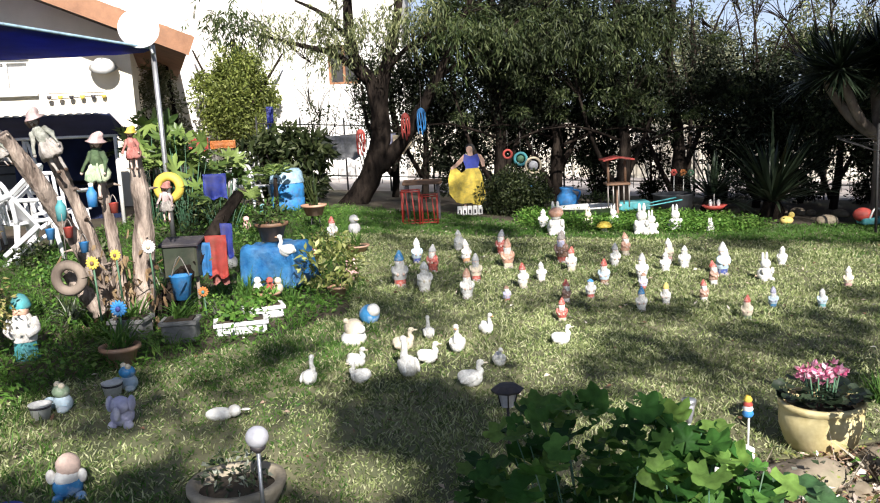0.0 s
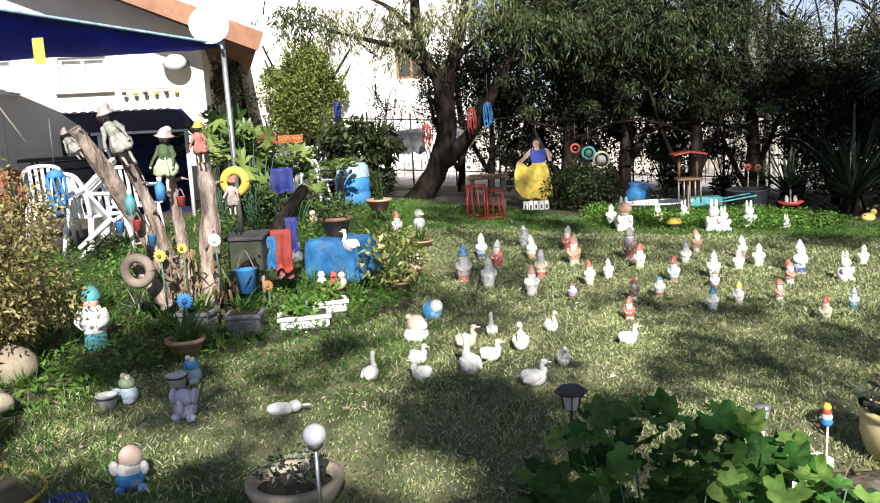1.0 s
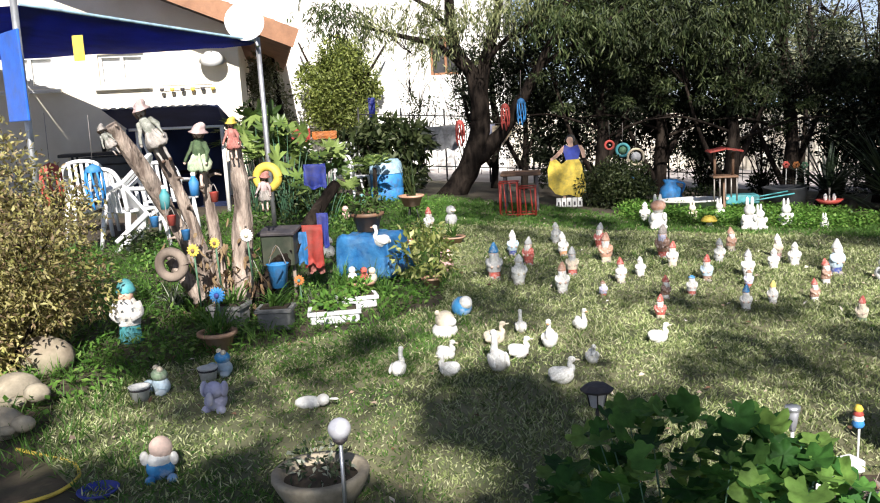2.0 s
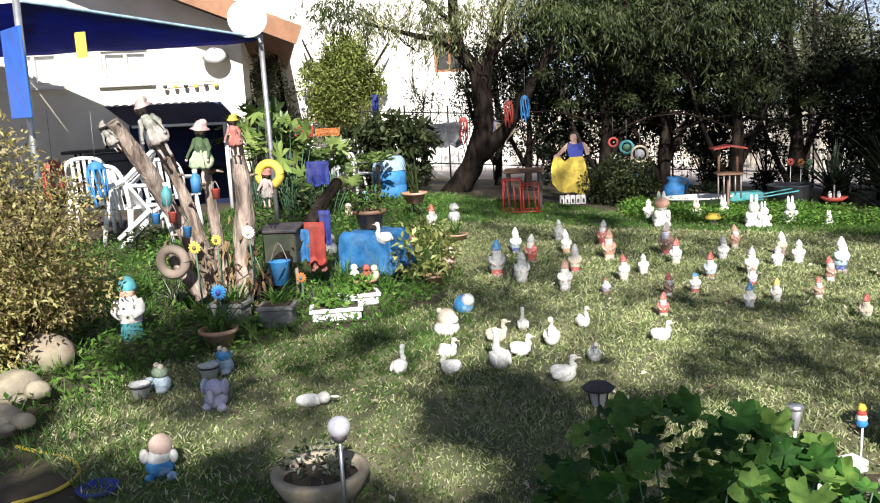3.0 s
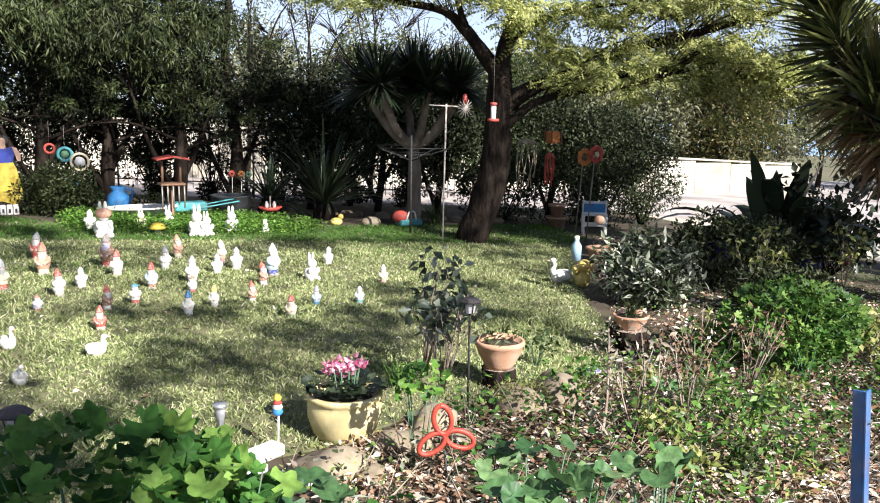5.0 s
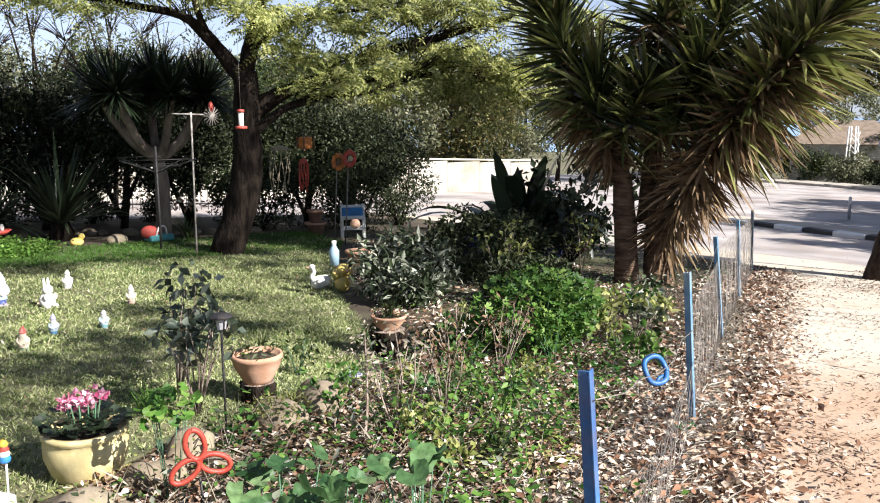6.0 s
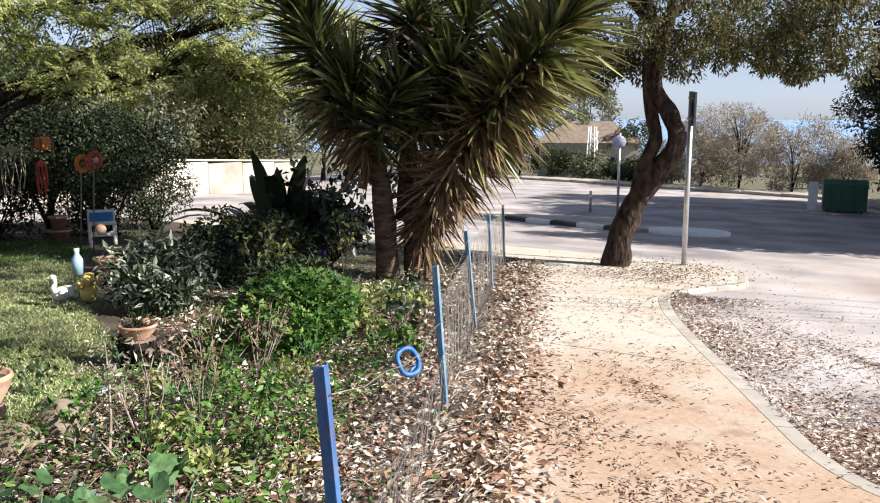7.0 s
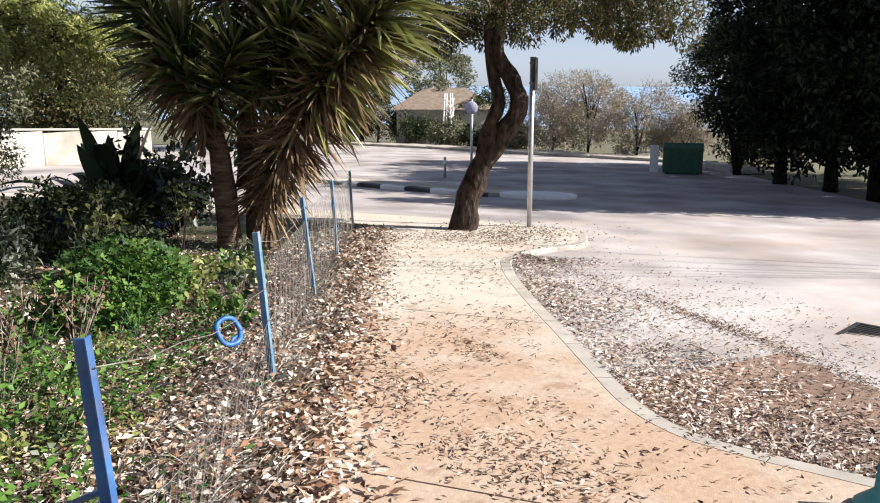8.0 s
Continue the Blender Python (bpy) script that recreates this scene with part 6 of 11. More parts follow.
def weeds(name, poly, n, mat, leaf, width, hi, label, seed, thin=0.3):
    """Low leafy weeds."""
    r = np.random.default_rng(seed)
    q = scatter(poly, n, r)
    q = q[patch(q, 1.6, seed) + r.normal(size=len(q)) * 0.1 > thin]
    q = np.repeat(q, 7, 0) + r.normal(size=(len(q) * 7, 2)) * 0.07
    m = len(q)
    z = hi * r.uniform(0, 1, m) ** 1.5
    C = np.stack([q[:, 0], q[:, 1], gz(q[:, 0], q[:, 1]) + z], -1)
    D = unit(np.stack([r.normal(size=m), r.normal(size=m), r.uniform(-0.1, 0.7, m)], -1))
    V, F = leaf_arrays(C, D, unit(rand_dirs(m, r) * 0.5 + (0, 0, 1)), leaf * r.uniform(0.6, 1.4, m), width * r.uniform(0.6, 1.3, m), 0.15)
    tagged(new(name, np_mesh(name, V, F, M[mat])), label, "weeds", "", "stuff")


def litter(name, q, size, mat, label, seed, lift=0.012, curl=0.35, wide=(0.25, 0.7)):
    """Fallen leaves, lying at random tilts."""
    r = np.random.default_rng(seed)
    n = len(q)
    C = np.stack([q[:, 0], q[:, 1], gz(q[:, 0], q[:, 1]) + lift * r.uniform(0.2, 2.2, n)], -1)
    D = unit(np.stack([r.normal(size=n), r.normal(size=n), r.normal(size=n) * 0.25], -1))
    N = unit(np.stack([r.normal(size=n) * curl, r.normal(size=n) * curl, np.ones(n)], -1))
    V, F = leaf_arrays(C, D, N, size * r.uniform(0.45, 1.35, n), size * r.uniform(*wide, n), 0.28)
    tagged(new(name, np_mesh(name, V, F, M[mat])), label, "leaves", "", "stuff")


def fallen_leaves():
    r = np.random.default_rng(31)
    # thick drift along the fence foot
    n = 15000
    x = r.uniform(1.2, 13.5, n)
    off = np.abs(r.normal(size=n)) * 0.25
    side = np.where(r.uniform(size=n) < 0.72, 1, -1.6)
    q = np.stack([x, 2.5 + 0.436 * (x - 4.88) - 1.09 * (0.12 + off * side)], -1)
    litter("leaf_litter", q, 0.065, "litter", "thick drift of dry pale and brown leaves along the fence", 32, 0.028, 0.65, (0.22, 0.6))
    # the bed between fence and lawn
    q = scatter(EAST, 15000, r)
    litter("leaf_litter", q[q[:, 0] < 11], 0.055, "litter", "dry leaves among the weeds of the bed", 33)
    # sparse on the pavement, in windrows
    q = scatter([(0.50, -2.50), (4.70, -0.66), (6.14, 0.81), (9.80, 2.48), (13.33, 2.53), (13.51, 5.83), (3.67, 1.26), (0.70, 0.46)], 6000, r)
    q = q[r.uniform(size=len(q)) < 0.15 + 0.85 * patch(q, 2.6, 8) ** 2]
    litter("leaf_litter", q, 0.05, "litter_dark", "scattered brown leaves and twigs on the pavement", 34, 0.006, 0.15, (0.12, 0.42))
    q = scatter([(1.2, -0.2), (4.4, 0.1), (6.6, 1.6), (6.8, 2.6), (3.67, 1.26), (1.6, 0.7)], 5000, r)
    q = q[r.uniform(size=len(q)) < patch(q, 4.0, 9) ** 2 * 1.2]
    litter("leaf_litter", q, 0.05, "litter_mixed", "clusters of small dry leaves on the pavement", 51, 0.006, 0.2, (0.15, 0.45))
    # drift against the kerb in the road
    n = 21000
    t = r.uniform(0, 1, n)
    kx, ky = np.array([p[0] for p in KERB[3:16]]), np.array([p[1] for p in KERB[3:16]])
    s = np.linspace(0, 1, len(kx))
    px_, py_ = np.interp(t, s, kx), np.interp(t, s, ky)
    o = np.abs(r.normal(size=n)) * (1.1 - 0.6 * t)
    q = np.stack([px_ + o * 0.45 + 0.16, py_ - o * 0.9 - 0.1], -1)
    keep = r.uniform(size=n) < 0.25 + 0.75 * patch(q, 2.2, 12)
    q, o = q[keep], o[keep]
    litter("leaf_litter", q, 0.062, "litter_road", "drift of dry pale leaves against the kerb in the road", 35, 0.012 + 0.045 * np.exp(-o / 0.22), 0.35, (0.14, 0.42))
    n = 3800
    t = r.uniform(0, 1, n) ** 1.3
    line = [(11.8, 2.38), (10.6, 1.6), (9.0, 0.39), (8.0, -0.42), (6.9, -1.17), (5.4, -2.1)]
    q = np.stack([np.interp(t, np.linspace(0, 1, len(line)), [p[k] for p in line]) for k in (0, 1)], -1) + r.normal(size=(n, 2)) * (0.11, 0.06)
    q = q[r.uniform(size=n) < 0.2 + 0.8 * patch(q, 1.4, 17)]
    litter("leaf_litter", q, 0.045, "litter_dark", "dark windrow of leaves washed along the road", 39, 0.008, 0.3, (0.12, 0.4))
    n = 5000
    t = r.uniform(0, 1, n)
    o = np.abs(r.normal(size=n)) * (1.4 - 0.5 * t)
    q = np.stack([np.interp(t, s, kx) + o * 0.45 + 0.16, np.interp(t, s, ky) - o * 0.9 - 0.1], -1)
    litter("leaf_litter", q, 0.03, "litter_dark", "crumbled brown leaf dust against the kerb", 52, 0.006, 0.15, (0.12, 0.4))
    q = scatter([(6.01, -2.79), (10.09, -0.82), (14.96, 1.67), (17.96, 6.76), (13.74, 2.57), (9.75, 1.42), (5.77, -0.57)], 1800, r)
    litter("leaf_litter", q, 0.05, "litter_dark", "thin scatter of leaves on the asphalt", 36, 0.006, 0.3, (0.12, 0.4))
    # on the lawn
    q = scatter(LAWN, 700, r)
    litter("leaf_litter", q, 0.045, "litter", "single dry leaves on the lawn", 37, 0.03)
    # round the street tree
    q = np.array([13.8, 3.7]) + r.normal(size=(1500, 2)) * (0.9, 0.7)
    litter("leaf_litter", q, 0.05, "litter_dark", "dry leaves and bark round the foot of the street tree", 38, 0.008)


lawn_grass()
weeds("weeds", BED, 2600, "bright_leaf", 0.05, 0.035, 0.16, "bright green leafy ground cover before the hedge", 41, 0.1)
weeds("weeds", WEST, 3600, "bright_leaf", 0.05, 0.028, 0.10, "green weeds among the figures and pots", 42, 0.3)
weeds("weeds", EAST, 1300, "bush_leaf", 0.03, 0.019, 0.16, "patchy green weeds of the bed", 43, 0.56)
NEAR = [(1.3, 3.6), (1.6, 1.7), (2.6, 2.0), (5.2, 3.1), (6.4, 4.0), (5.4, 5.2), (4.3, 4.6), (2.4, 4.1)]
weeds("weeds", NEAR, 620, "mallow_leaf", 0.045, 0.034, 0.2, "fresh green leafy weeds of the near bed", 48, 0.47)
EDGE = [(0.9, 0.75), (2.3, 1.35), (3.6, 1.95), (3.2, 2.7), (1.6, 2.3), (0.4, 1.7)]
weeds("weeds", EDGE, 420, "bush_leaf", 0.042, 0.028, 0.16, "bright green weeds at the fence foot", 53, 0.35)
litter("leaf_litter", scatter(EDGE, 3600, np.random.default_rng(54)), 0.06, "litter", "pale and brown leaves at the fence foot", 55, 0.02, 0.5)
litter("leaf_litter", scatter([(2.9, 1.35), (4.0, 1.75), (5.2, 2.35), (5.0, 2.75), (3.9, 2.3), (2.9, 1.85)], 420, np.random.default_rng(66)), 0.085, "litter_mixed", "large curled reddish leaves at the fence foot", 67, 0.03, 0.5, (0.35, 0.6))
WEEDY = [(2.6, 2.1), (3.4, 2.3), (4.3, 3.0), (4.3, 4.0), (3.0, 3.3)]
weeds("weeds", WEEDY, 170, "bush_leaf", 0.055, 0.034, 0.24, "lush green weeds inside the fence", 68, 0.42)
qn = scatter(NEAR, 8000, np.random.default_rng(49))
qn = qn[patch(qn, 2.2, 49) > 0.38]
litter("leaf_litter", qn[:3500], 0.05, "litter_mixed", "curled brown dry leaves on the near bed", 50, 0.03, 0.5)
weeds("weeds", NEAR, 620, "feather_leaf", 0.034, 0.02, 0.14, "yellowish straggling weeds of the bed", 58, 0.4)
weeds("weeds", EAST, 700, "grey_leaf", 0.06, 0.03, 0.2, "grey-green weeds of the bed", 44, 0.4)
rg = np.random.default_rng(45)
blades("grass", scatter(WEST, 12500, rg), 0.055, 0.0075, "lush", "lush green grass round the figures and pots", "grass", 63, 0.9, 3)
blades("tall_grass", scatter(WEST, 3200, rg), 0.13, 0.007, "lush", "tall green grass tufts between the pots", "grass", 46, 0.45, 5)
qd = np.stack([(xd := rg.uniform(1.9, 9.5, 2800)), 2.5 + 0.436 * (xd - 4.88) + rg.normal(size=2800) * 0.17 + 0.04], -1)
blades("dry_grass", qd[:900], 0.2, 0.004, "dry_bush", "brittle grey-brown stalks along the fence", "grass", 56, 1.6, 4)
blades("dry_grass", qd[1900:], 0.15, 0.004, "straw", "tangle of dry pale stalks along the fence", "grass", 47, 2.2, 3)
qt = np.stack([(xd := rg.uniform(2.2, 6.6, 2600)), 2.5 + 0.436 * (xd - 4.88) + np.abs(rg.normal(size=2600)) * 0.3 - 0.05], -1)
blades("dry_grass", qt[:1100], 0.15, 0.0045, "straw", "matted bleached stalks trodden down inside the fence", "grass", 59, 3.5, 3, 0.06)
litter("leaf_litter", np.concatenate([qt, qt[:, :] + rg.normal(size=qt.shape) * 0.15]), 0.055, "litter", "pale curled leaves caught in the trodden wire", 61, 0.06, 0.9)
litter("leaf_litter", scatter(NEAR, 7500, rg), 0.05, "litter", "bleached curled leaves spread over the near bed", 64, 0.035, 0.6)
qs = scatter(NEAR, 500, rg)
blades("dry_grass", qs, 0.26, 0.004, "dry_bush", "single dry stalks standing in the bed", "grass", 60, 0.9, 2)
fallen_leaves()
for ob_ in bpy.data.objects:
    if ob_.get("label") in ("drift of dry pale leaves against the kerb in the road", "thin scatter of leaves on the asphalt", "crumbled brown leaf dust against the kerb", "dark windrow of leaves washed along the road"):
        ob_.location.z -= 0.096

# ---- garden figures on the lawn ----
def gnome_mesh(hat, coat, legs, beard="white", face="skin", tall=1.0, fat=1.0, bend=0.12):
    """A worn clay gnome a metre high, facing -y: plinth with boots, breeches, a straight coat with arms laid on it, broad beard, face and drooping pointed hat."""
    bm = bmesh.new()
    lathe(bm, [(0, 0), (0.19, 0), (0.2, 0.02), (0.17, 0.05), (0, 0.05)], 12, None, 3, wob=0.2)
    for s in (-1, 1):
        ball(bm, 0.08, (s * 0.085, -0.07, 0.075), (0.95, 1.5, 0.75), 3, 8, 5)
    lathe(bm, [(0.15, 0.05), (0.165, 0.14), (0.185, 0.24), (0.19, 0.27)], 14, None, 2, sx=fat, sy=0.8 * fat, wob=0.25)
    lathe(bm, [(0.195, 0.24), (0.21, 0.27), (0.205, 0.38), (0.2, 0.5), (0.175, 0.59), (0.11, 0.66), (0, 0.68)], 14, None, 1, sx=fat, sy=0.8 * fat, wob=0.25)
    for s in (-1, 1):
        tube(bm, curve_pts([(s * 0.165 * fat, 0.0, 0.57), (s * 0.205 * fat, -0.06, 0.47), (s * 0.11, -0.165, 0.40)], 3), [0.055, 0.058, 0.055, 0.052, 0.05, 0.045, 0.042], 7, 1)
        ball(bm, 0.042, (s * 0.085, -0.18, 0.39), (1, 0.9, 1), 5, 7, 5)
    ball(bm, 0.135, (0, -0.005, 0.7), (1, 0.95, 1), 5, 12, 8)
    lathe(bm, [(0.02, 0.36), (0.075, 0.42), (0.125, 0.54), (0.14, 0.64), (0.135, 0.72), (0.1, 0.73)], 12, Matrix.Translation((0, -0.062, 0)), 4, sy=0.72, wob=0.5)
    ball(bm, 0.075, (0, -0.098, 0.715), (1.1, 0.62, 0.7), 5, 9, 6)
    ball(bm, 0.03, (0, -0.15, 0.71), (1, 1, 1), 5, 7, 5)
    top = 0.74 + 0.27 * tall
    hatp = [(0.14, 0.745), (0.153, 0.765), (0.14, 0.8), (0.112, 0.74 + 0.12 * tall), (0.07, 0.74 + 0.2 * tall), (0.03, top - 0.015), (0, top)]
    for v in lathe(bm, hatp, 12, None, 0, wob=0.3):
        v.co.y += 1.6 * bend * max(0.0, v.co.z - 0.8)
        v.co.x += 0.5 * bend * max(0.0, v.co.z - 0.84)
    for v in bm.verts:
        v.co.x *= 0.92
        v.co.y *= 0.92
    return mesh_of("garden_gnome", bm, [WORN[q] for q in (hat, coat, legs, "dark", beard, face)])


# sun-bleached paint that has flaked to the pale clay beneath
WORN = {}
for key, c in dict(white=(0.74, 0.72, 0.67), cream=(0.66, 0.58, 0.44), red=(0.46, 0.1, 0.075), blue=(0.05, 0.24, 0.48), navy=(0.06, 0.09, 0.3), skin=(0.68, 0.5, 0.41), dark=(0.3, 0.26, 0.23), green=(0.2, 0.27, 0.17), orange=(0.6, 0.29, 0.13), teal=(0.12, 0.34, 0.36), grey=(0.42, 0.42, 0.41),
                   brown=(0.27, 0.15, 0.1), pink=(0.68, 0.4, 0.37), lilac=(0.44, 0.43, 0.58), paleblue=(0.42, 0.53, 0.6), terracotta=(0.55, 0.3, 0.2), yellow=(0.68, 0.52, 0.14)).items():
    WORN[key] = surf("worn_" + key + "_paint", [v * 0.8 for v in c], [min(0.8, v * 1.12) for v in c], 20.0, 0.75, 0.35, 0.0, 80.0, (0.7, 0.66, 0.6) if max(c) < 0.62 else (0.36, 0.31, 0.25), 0.6, spec=0.3)
KINDS = {k: gnome_mesh(*v) for k, v in dict(
    blue_red=("blue", "grey", "red"), white=("white", "white", "white", "white", "cream", 0.8, 1.1), white_blue=("white", "paleblue", "navy"), grey_red=("grey", "red", "red"), white_orange=("white", "white", "orange"),
    grey_dark=("grey", "cream", "red", "grey"), clay=("terracotta", "white", "white"), brown=("terracotta", "terracotta", "cream"), small_red=("brown", "lilac", "red", "white", "skin", 0.6), red=("red", "white", "cream"),
    maroon=("dark", "brown", "red", "lilac"), red_brown=("red", "brown", "white"), full_red=("red", "red", "cream"), blue_white=("blue", "white", "red", "white", "skin", 0.5), red_blue=("red", "paleblue", "brown"), grey=("grey", "white", "grey"),
    teal=("blue", "white", "white", "white", "skin", 1.1), red_cream=("red", "cream", "green", "cream"), lilac=("lilac", "paleblue", "blue", "white", "lilac"), slate=("grey", "paleblue", "teal", "grey", "grey", 0.7), pink=("white", "cream", "pink"), yellow_white=("yellow", "white", "grey")).items()}
WORDS = dict(blue_red="blue hat and red trousers", white="all faded to white", white_blue="white hat and blue coat", grey_red="grey hat and red coat", white_orange="white coat and orange trousers", grey_dark="grey hat and pale coat", clay="clay-coloured hat and white coat", brown="faded to a clay brown",
             small_red="brown hat and red trousers", red="red hat and white coat", maroon="dark hat and brown coat", red_brown="red hat and brown coat", full_red="red hat and red coat", blue_white="blue cap and white coat", red_blue="red hat and pale blue coat", grey="grey hat and white coat", teal="bright blue hat and white coat",
             red_cream="red hat and cream striped coat", lilac="blue-grey hat and blue coat", slate="slate grey hat and blue coat", pink="white hat and pink trousers", yellow_white="yellow hat and white coat")
GNOMES = [(-0.45, 7.79, 0.31, "blue_red"), (-0.22, 7.58, 0.27, "white"), (-0.33, 9.10, 0.25, "white_blue"), (-0.15, 8.58, 0.26, "grey_red"), (0.14, 10.01, 0.24, "white"), (0.21, 9.16, 0.24, "white_orange"), (0.27, 8.12, 0.25, "grey_dark"), (0.16, 7.30, 0.25, "clay"),
          (0.63, 9.73, 0.27, "grey_red"), (0.64, 8.86, 0.29, "brown"), (0.50, 7.22, 0.15, "small_red"), (0.70, 7.83, 0.22, "red"), (0.91, 8.17, 0.19, "white"), (1.27, 9.26, 0.33, "maroon"), (1.29, 8.75, 0.24, "red"), (1.01, 7.24, 0.19, "red_brown")]
GNOMES += [(0.88, 6.53, 0.18, "full_red"), (1.26, 7.43, 0.19, "blue_white"), (1.51, 8.10, 0.23, "red_blue"), (1.81, 9.09, 0.24, "grey"), (2.10, 9.89, 0.25, "brown"), (1.93, 8.33, 0.25, "grey"), (1.83, 7.86, 0.17, "small_red"), (1.60, 6.94, 0.19, "teal"),
           (1.88, 7.23, 0.18, "yellow_white"), (2.29, 8.82, 0.21, "white"), (2.51, 9.53, 0.24, "pink"), (2.56, 9.07, 0.24, "white"), (2.26, 7.39, 0.18, "red_brown"), (2.59, 8.16, 0.22, "red_brown"), (2.84, 8.68, 0.32, "white_blue"), (2.40, 6.71, 0.19, "red_cream")]
GNOMES += [(2.79, 7.18, 0.17, "lilac"), (3.73, 9.36, 0.21, "white"), (3.23, 7.22, 0.17, "slate"), (3.91, 8.18, 0.19, "pink"), (-1.44, 10.63, 0.28, "red"), (1.41, 12.19, 0.27, "white")]
rr = random.Random(5)
for x, y, hh, k in GNOMES:
    place_mesh("garden_gnome", KINDS[k], x, y, "painted clay garden gnome with " + WORDS[k], "gnome", "gnomes on the lawn", hh * 1.14, rr.uniform(-35, 40), 0.0, rr.uniform(-4, 4))


def goose_mesh(body, bill, neck=1.0, sit=0.0, head_tilt=0.0):
    """A clay duck or goose a metre high, facing +x: plump body with tail, bent neck, head with bill, folded wings."""
    bm = bmesh.new()
    vs = ball(bm, 0.3, (0, 0, 0.33), (1.35, 0.85, 0.95), 0, 14, 9)
    for v in vs:
        if v.co.x < -0.05:
            k = (-0.05 - v.co.x)
            v.co.z += k * 0.35
            v.co.y *= 1 - min(0.75, k * 1.6)
    tube(bm, curve_pts([(0.22, 0, 0.4), (0.34, 0, 0.55), (0.27, 0, 0.5 + 0.2 * neck), (0.3, 0, 0.55 + 0.33 * neck)], 4), [0.17, 0.15, 0.13, 0.115, 0.105, 0.1, 0.09, 0.085, 0.08, 0.08, 0.08, 0.08, 0.085], 10, 0)
    hz = 0.55 + 0.36 * neck
    ball(bm, 0.105, (0.33, 0, hz), (1.2, 0.9, 0.95), 0, 10, 7)
    ball(bm, 0.06, (0.49, 0, hz - 0.02), (1.7, 0.8, 0.45), 1, 8, 5)
    for s in (-1, 1):
        ball(bm, 0.2, (-0.08, s * 0.2, 0.37), (1.5, 0.32, 0.75), 0, 10, 6, pose(0, 0, 0, 0, -14, s * 6))
        ball(bm, 0.05, (0.08, s * 0.1, 0.03), (1.4, 0.9, 0.6), 1, 7, 5)
        ball(bm, 0.014, (0.38, s * 0.085, hz + 0.03), (1, 1, 1), 2, 6, 4)
    return mesh_of("duck", bm, [WORN[body], WORN[bill], M["dark"]])


DUCK, GOOSE, CREAM_DUCK = goose_mesh("white", "cream", 0.75), goose_mesh("white", "orange", 1.15), goose_mesh("cream", "cream", 0.85)
for x, y, hh, k, rz, lab in [(-0.85, 4.83, 0.17, GOOSE, 75, "upright white clay goose"), (-0.61, 5.21, 0.16, DUCK, -25, "white clay duck"), (-0.55, 4.89, 0.16, DUCK, 170, "white clay duck looking back"), (-0.27, 5.02, 0.24, GOOSE, 110, "tall greyish-white clay goose"), (-0.16, 5.32, 0.17, DUCK, 0, "white clay duck"),
                             (-0.33, 5.60, 0.18, CREAM_DUCK, 10, "beige clay duck"), (-0.16, 5.94, 0.16, GOOSE, 95, "slim pale grey clay goose"), (0.04, 5.60, 0.21, GOOSE, -95, "upright white clay goose"), (0.26, 6.10, 0.17, GOOSE, -60, "white clay goose with a dark tail"), (0.10, 4.85, 0.19, DUCK, 8, "white clay duck with its head up"), (0.30, 5.29, 0.16, DUCK, -80, "small white clay duckling"), (0.77, 5.83, 0.17, DUCK, 5, "white clay duck sitting in the grass")]:
    place_mesh("duck", k, x, y, lab + " on the lawn", "duck figure", "ducks on the lawn", hh, rz)


def lumps(name, x, y, spec, mats, label, category="figurine", rz=0.0, s=1.0, up=0.0, group=""):
    """A plain clay figure out of rounded masses: (radius, centre, scale, material)."""
    bm = bmesh.new()
    for r_, c, sc, mi in spec:
        ball(bm, r_, c, sc, mi, 12, 8)
    ob = solid(name, bm, [WORN.get(m) or M[m] for m in mats], x, y, label, category, group, up, rz)
    ob.scale = (s, s, s)
    return ob


lumps("figurine", -0.68, 5.77, [(0.085, (0, 0, 0.05), (1.1, 1, 0.75), 1), (0.07, (0, -0.01, 0.125), (1, 1, 0.95), 0), (0.03, (0.03, -0.07, 0.12), (1, 0.6, 1), 1), (0.02, (-0.05, 0, 0.18), (1, 1, 1), 0)], ["cream", "white"], "small cream clay chick with a pale breast", rz=30)
lumps("figurine", -0.62, 6.38, [(0.08, (0, 0, 0.075), (1, 1, 1.0), 0), (0.052, (0.035, -0.035, 0.115), (1, 1, 1), 1)], ["blue", "white"], "rounded blue clay bird with a white face")
RABBIT = [(0.13, (0, 0, 0.13), (1, 0.9, 1.05), 0), (0.085, (0, -0.03, 0.31), (1, 1, 1), 0), (0.028, (-0.035, 0, 0.42), (0.9, 0.7, 3.0), 0), (0.028, (0.035, 0, 0.42), (0.9, 0.7, 3.0), 0), (0.05, (-0.07, -0.1, 0.05), (1, 1.5, 0.8), 0), (0.05, (0.07, -0.1, 0.05), (1, 1.5, 0.8), 0), (0.04, (-0.08, -0.1, 0.2), (0.8, 0.9, 1.4), 0), (0.04, (0.08, -0.1, 0.2), (0.8, 0.9, 1.4), 0)]
lumps("rabbit_figure", 3.19, 8.44, RABBIT, ["white"], "white clay rabbit on the lawn", s=0.6, rz=10)
lumps("rabbit_figure", 1.50, 11.51, RABBIT + [(0.1, (0, -0.04, 0.34), (1.1, 1, 0.8), 1)], ["white", "terracotta"], "tall white clay rabbit with a brown head", s=0.95)
lumps("rabbit_figure", 2.72, 11.72, RABBIT, ["white"], "large white clay rabbit in the ground cover", s=0.9, rz=-15)
lumps("rabbit_figure", 2.86, 11.80, RABBIT, ["white"], "white clay rabbit beside the large one", s=0.7, rz=20)
lumps("rabbit_figure", 3.32, 12.24, RABBIT, ["white"], "white clay rabbit on a clay foot", s=0.78)
lumps("rabbit_figure", 3.78, 12.08, RABBIT, ["white"], "small slim white clay rabbit", s=0.45)
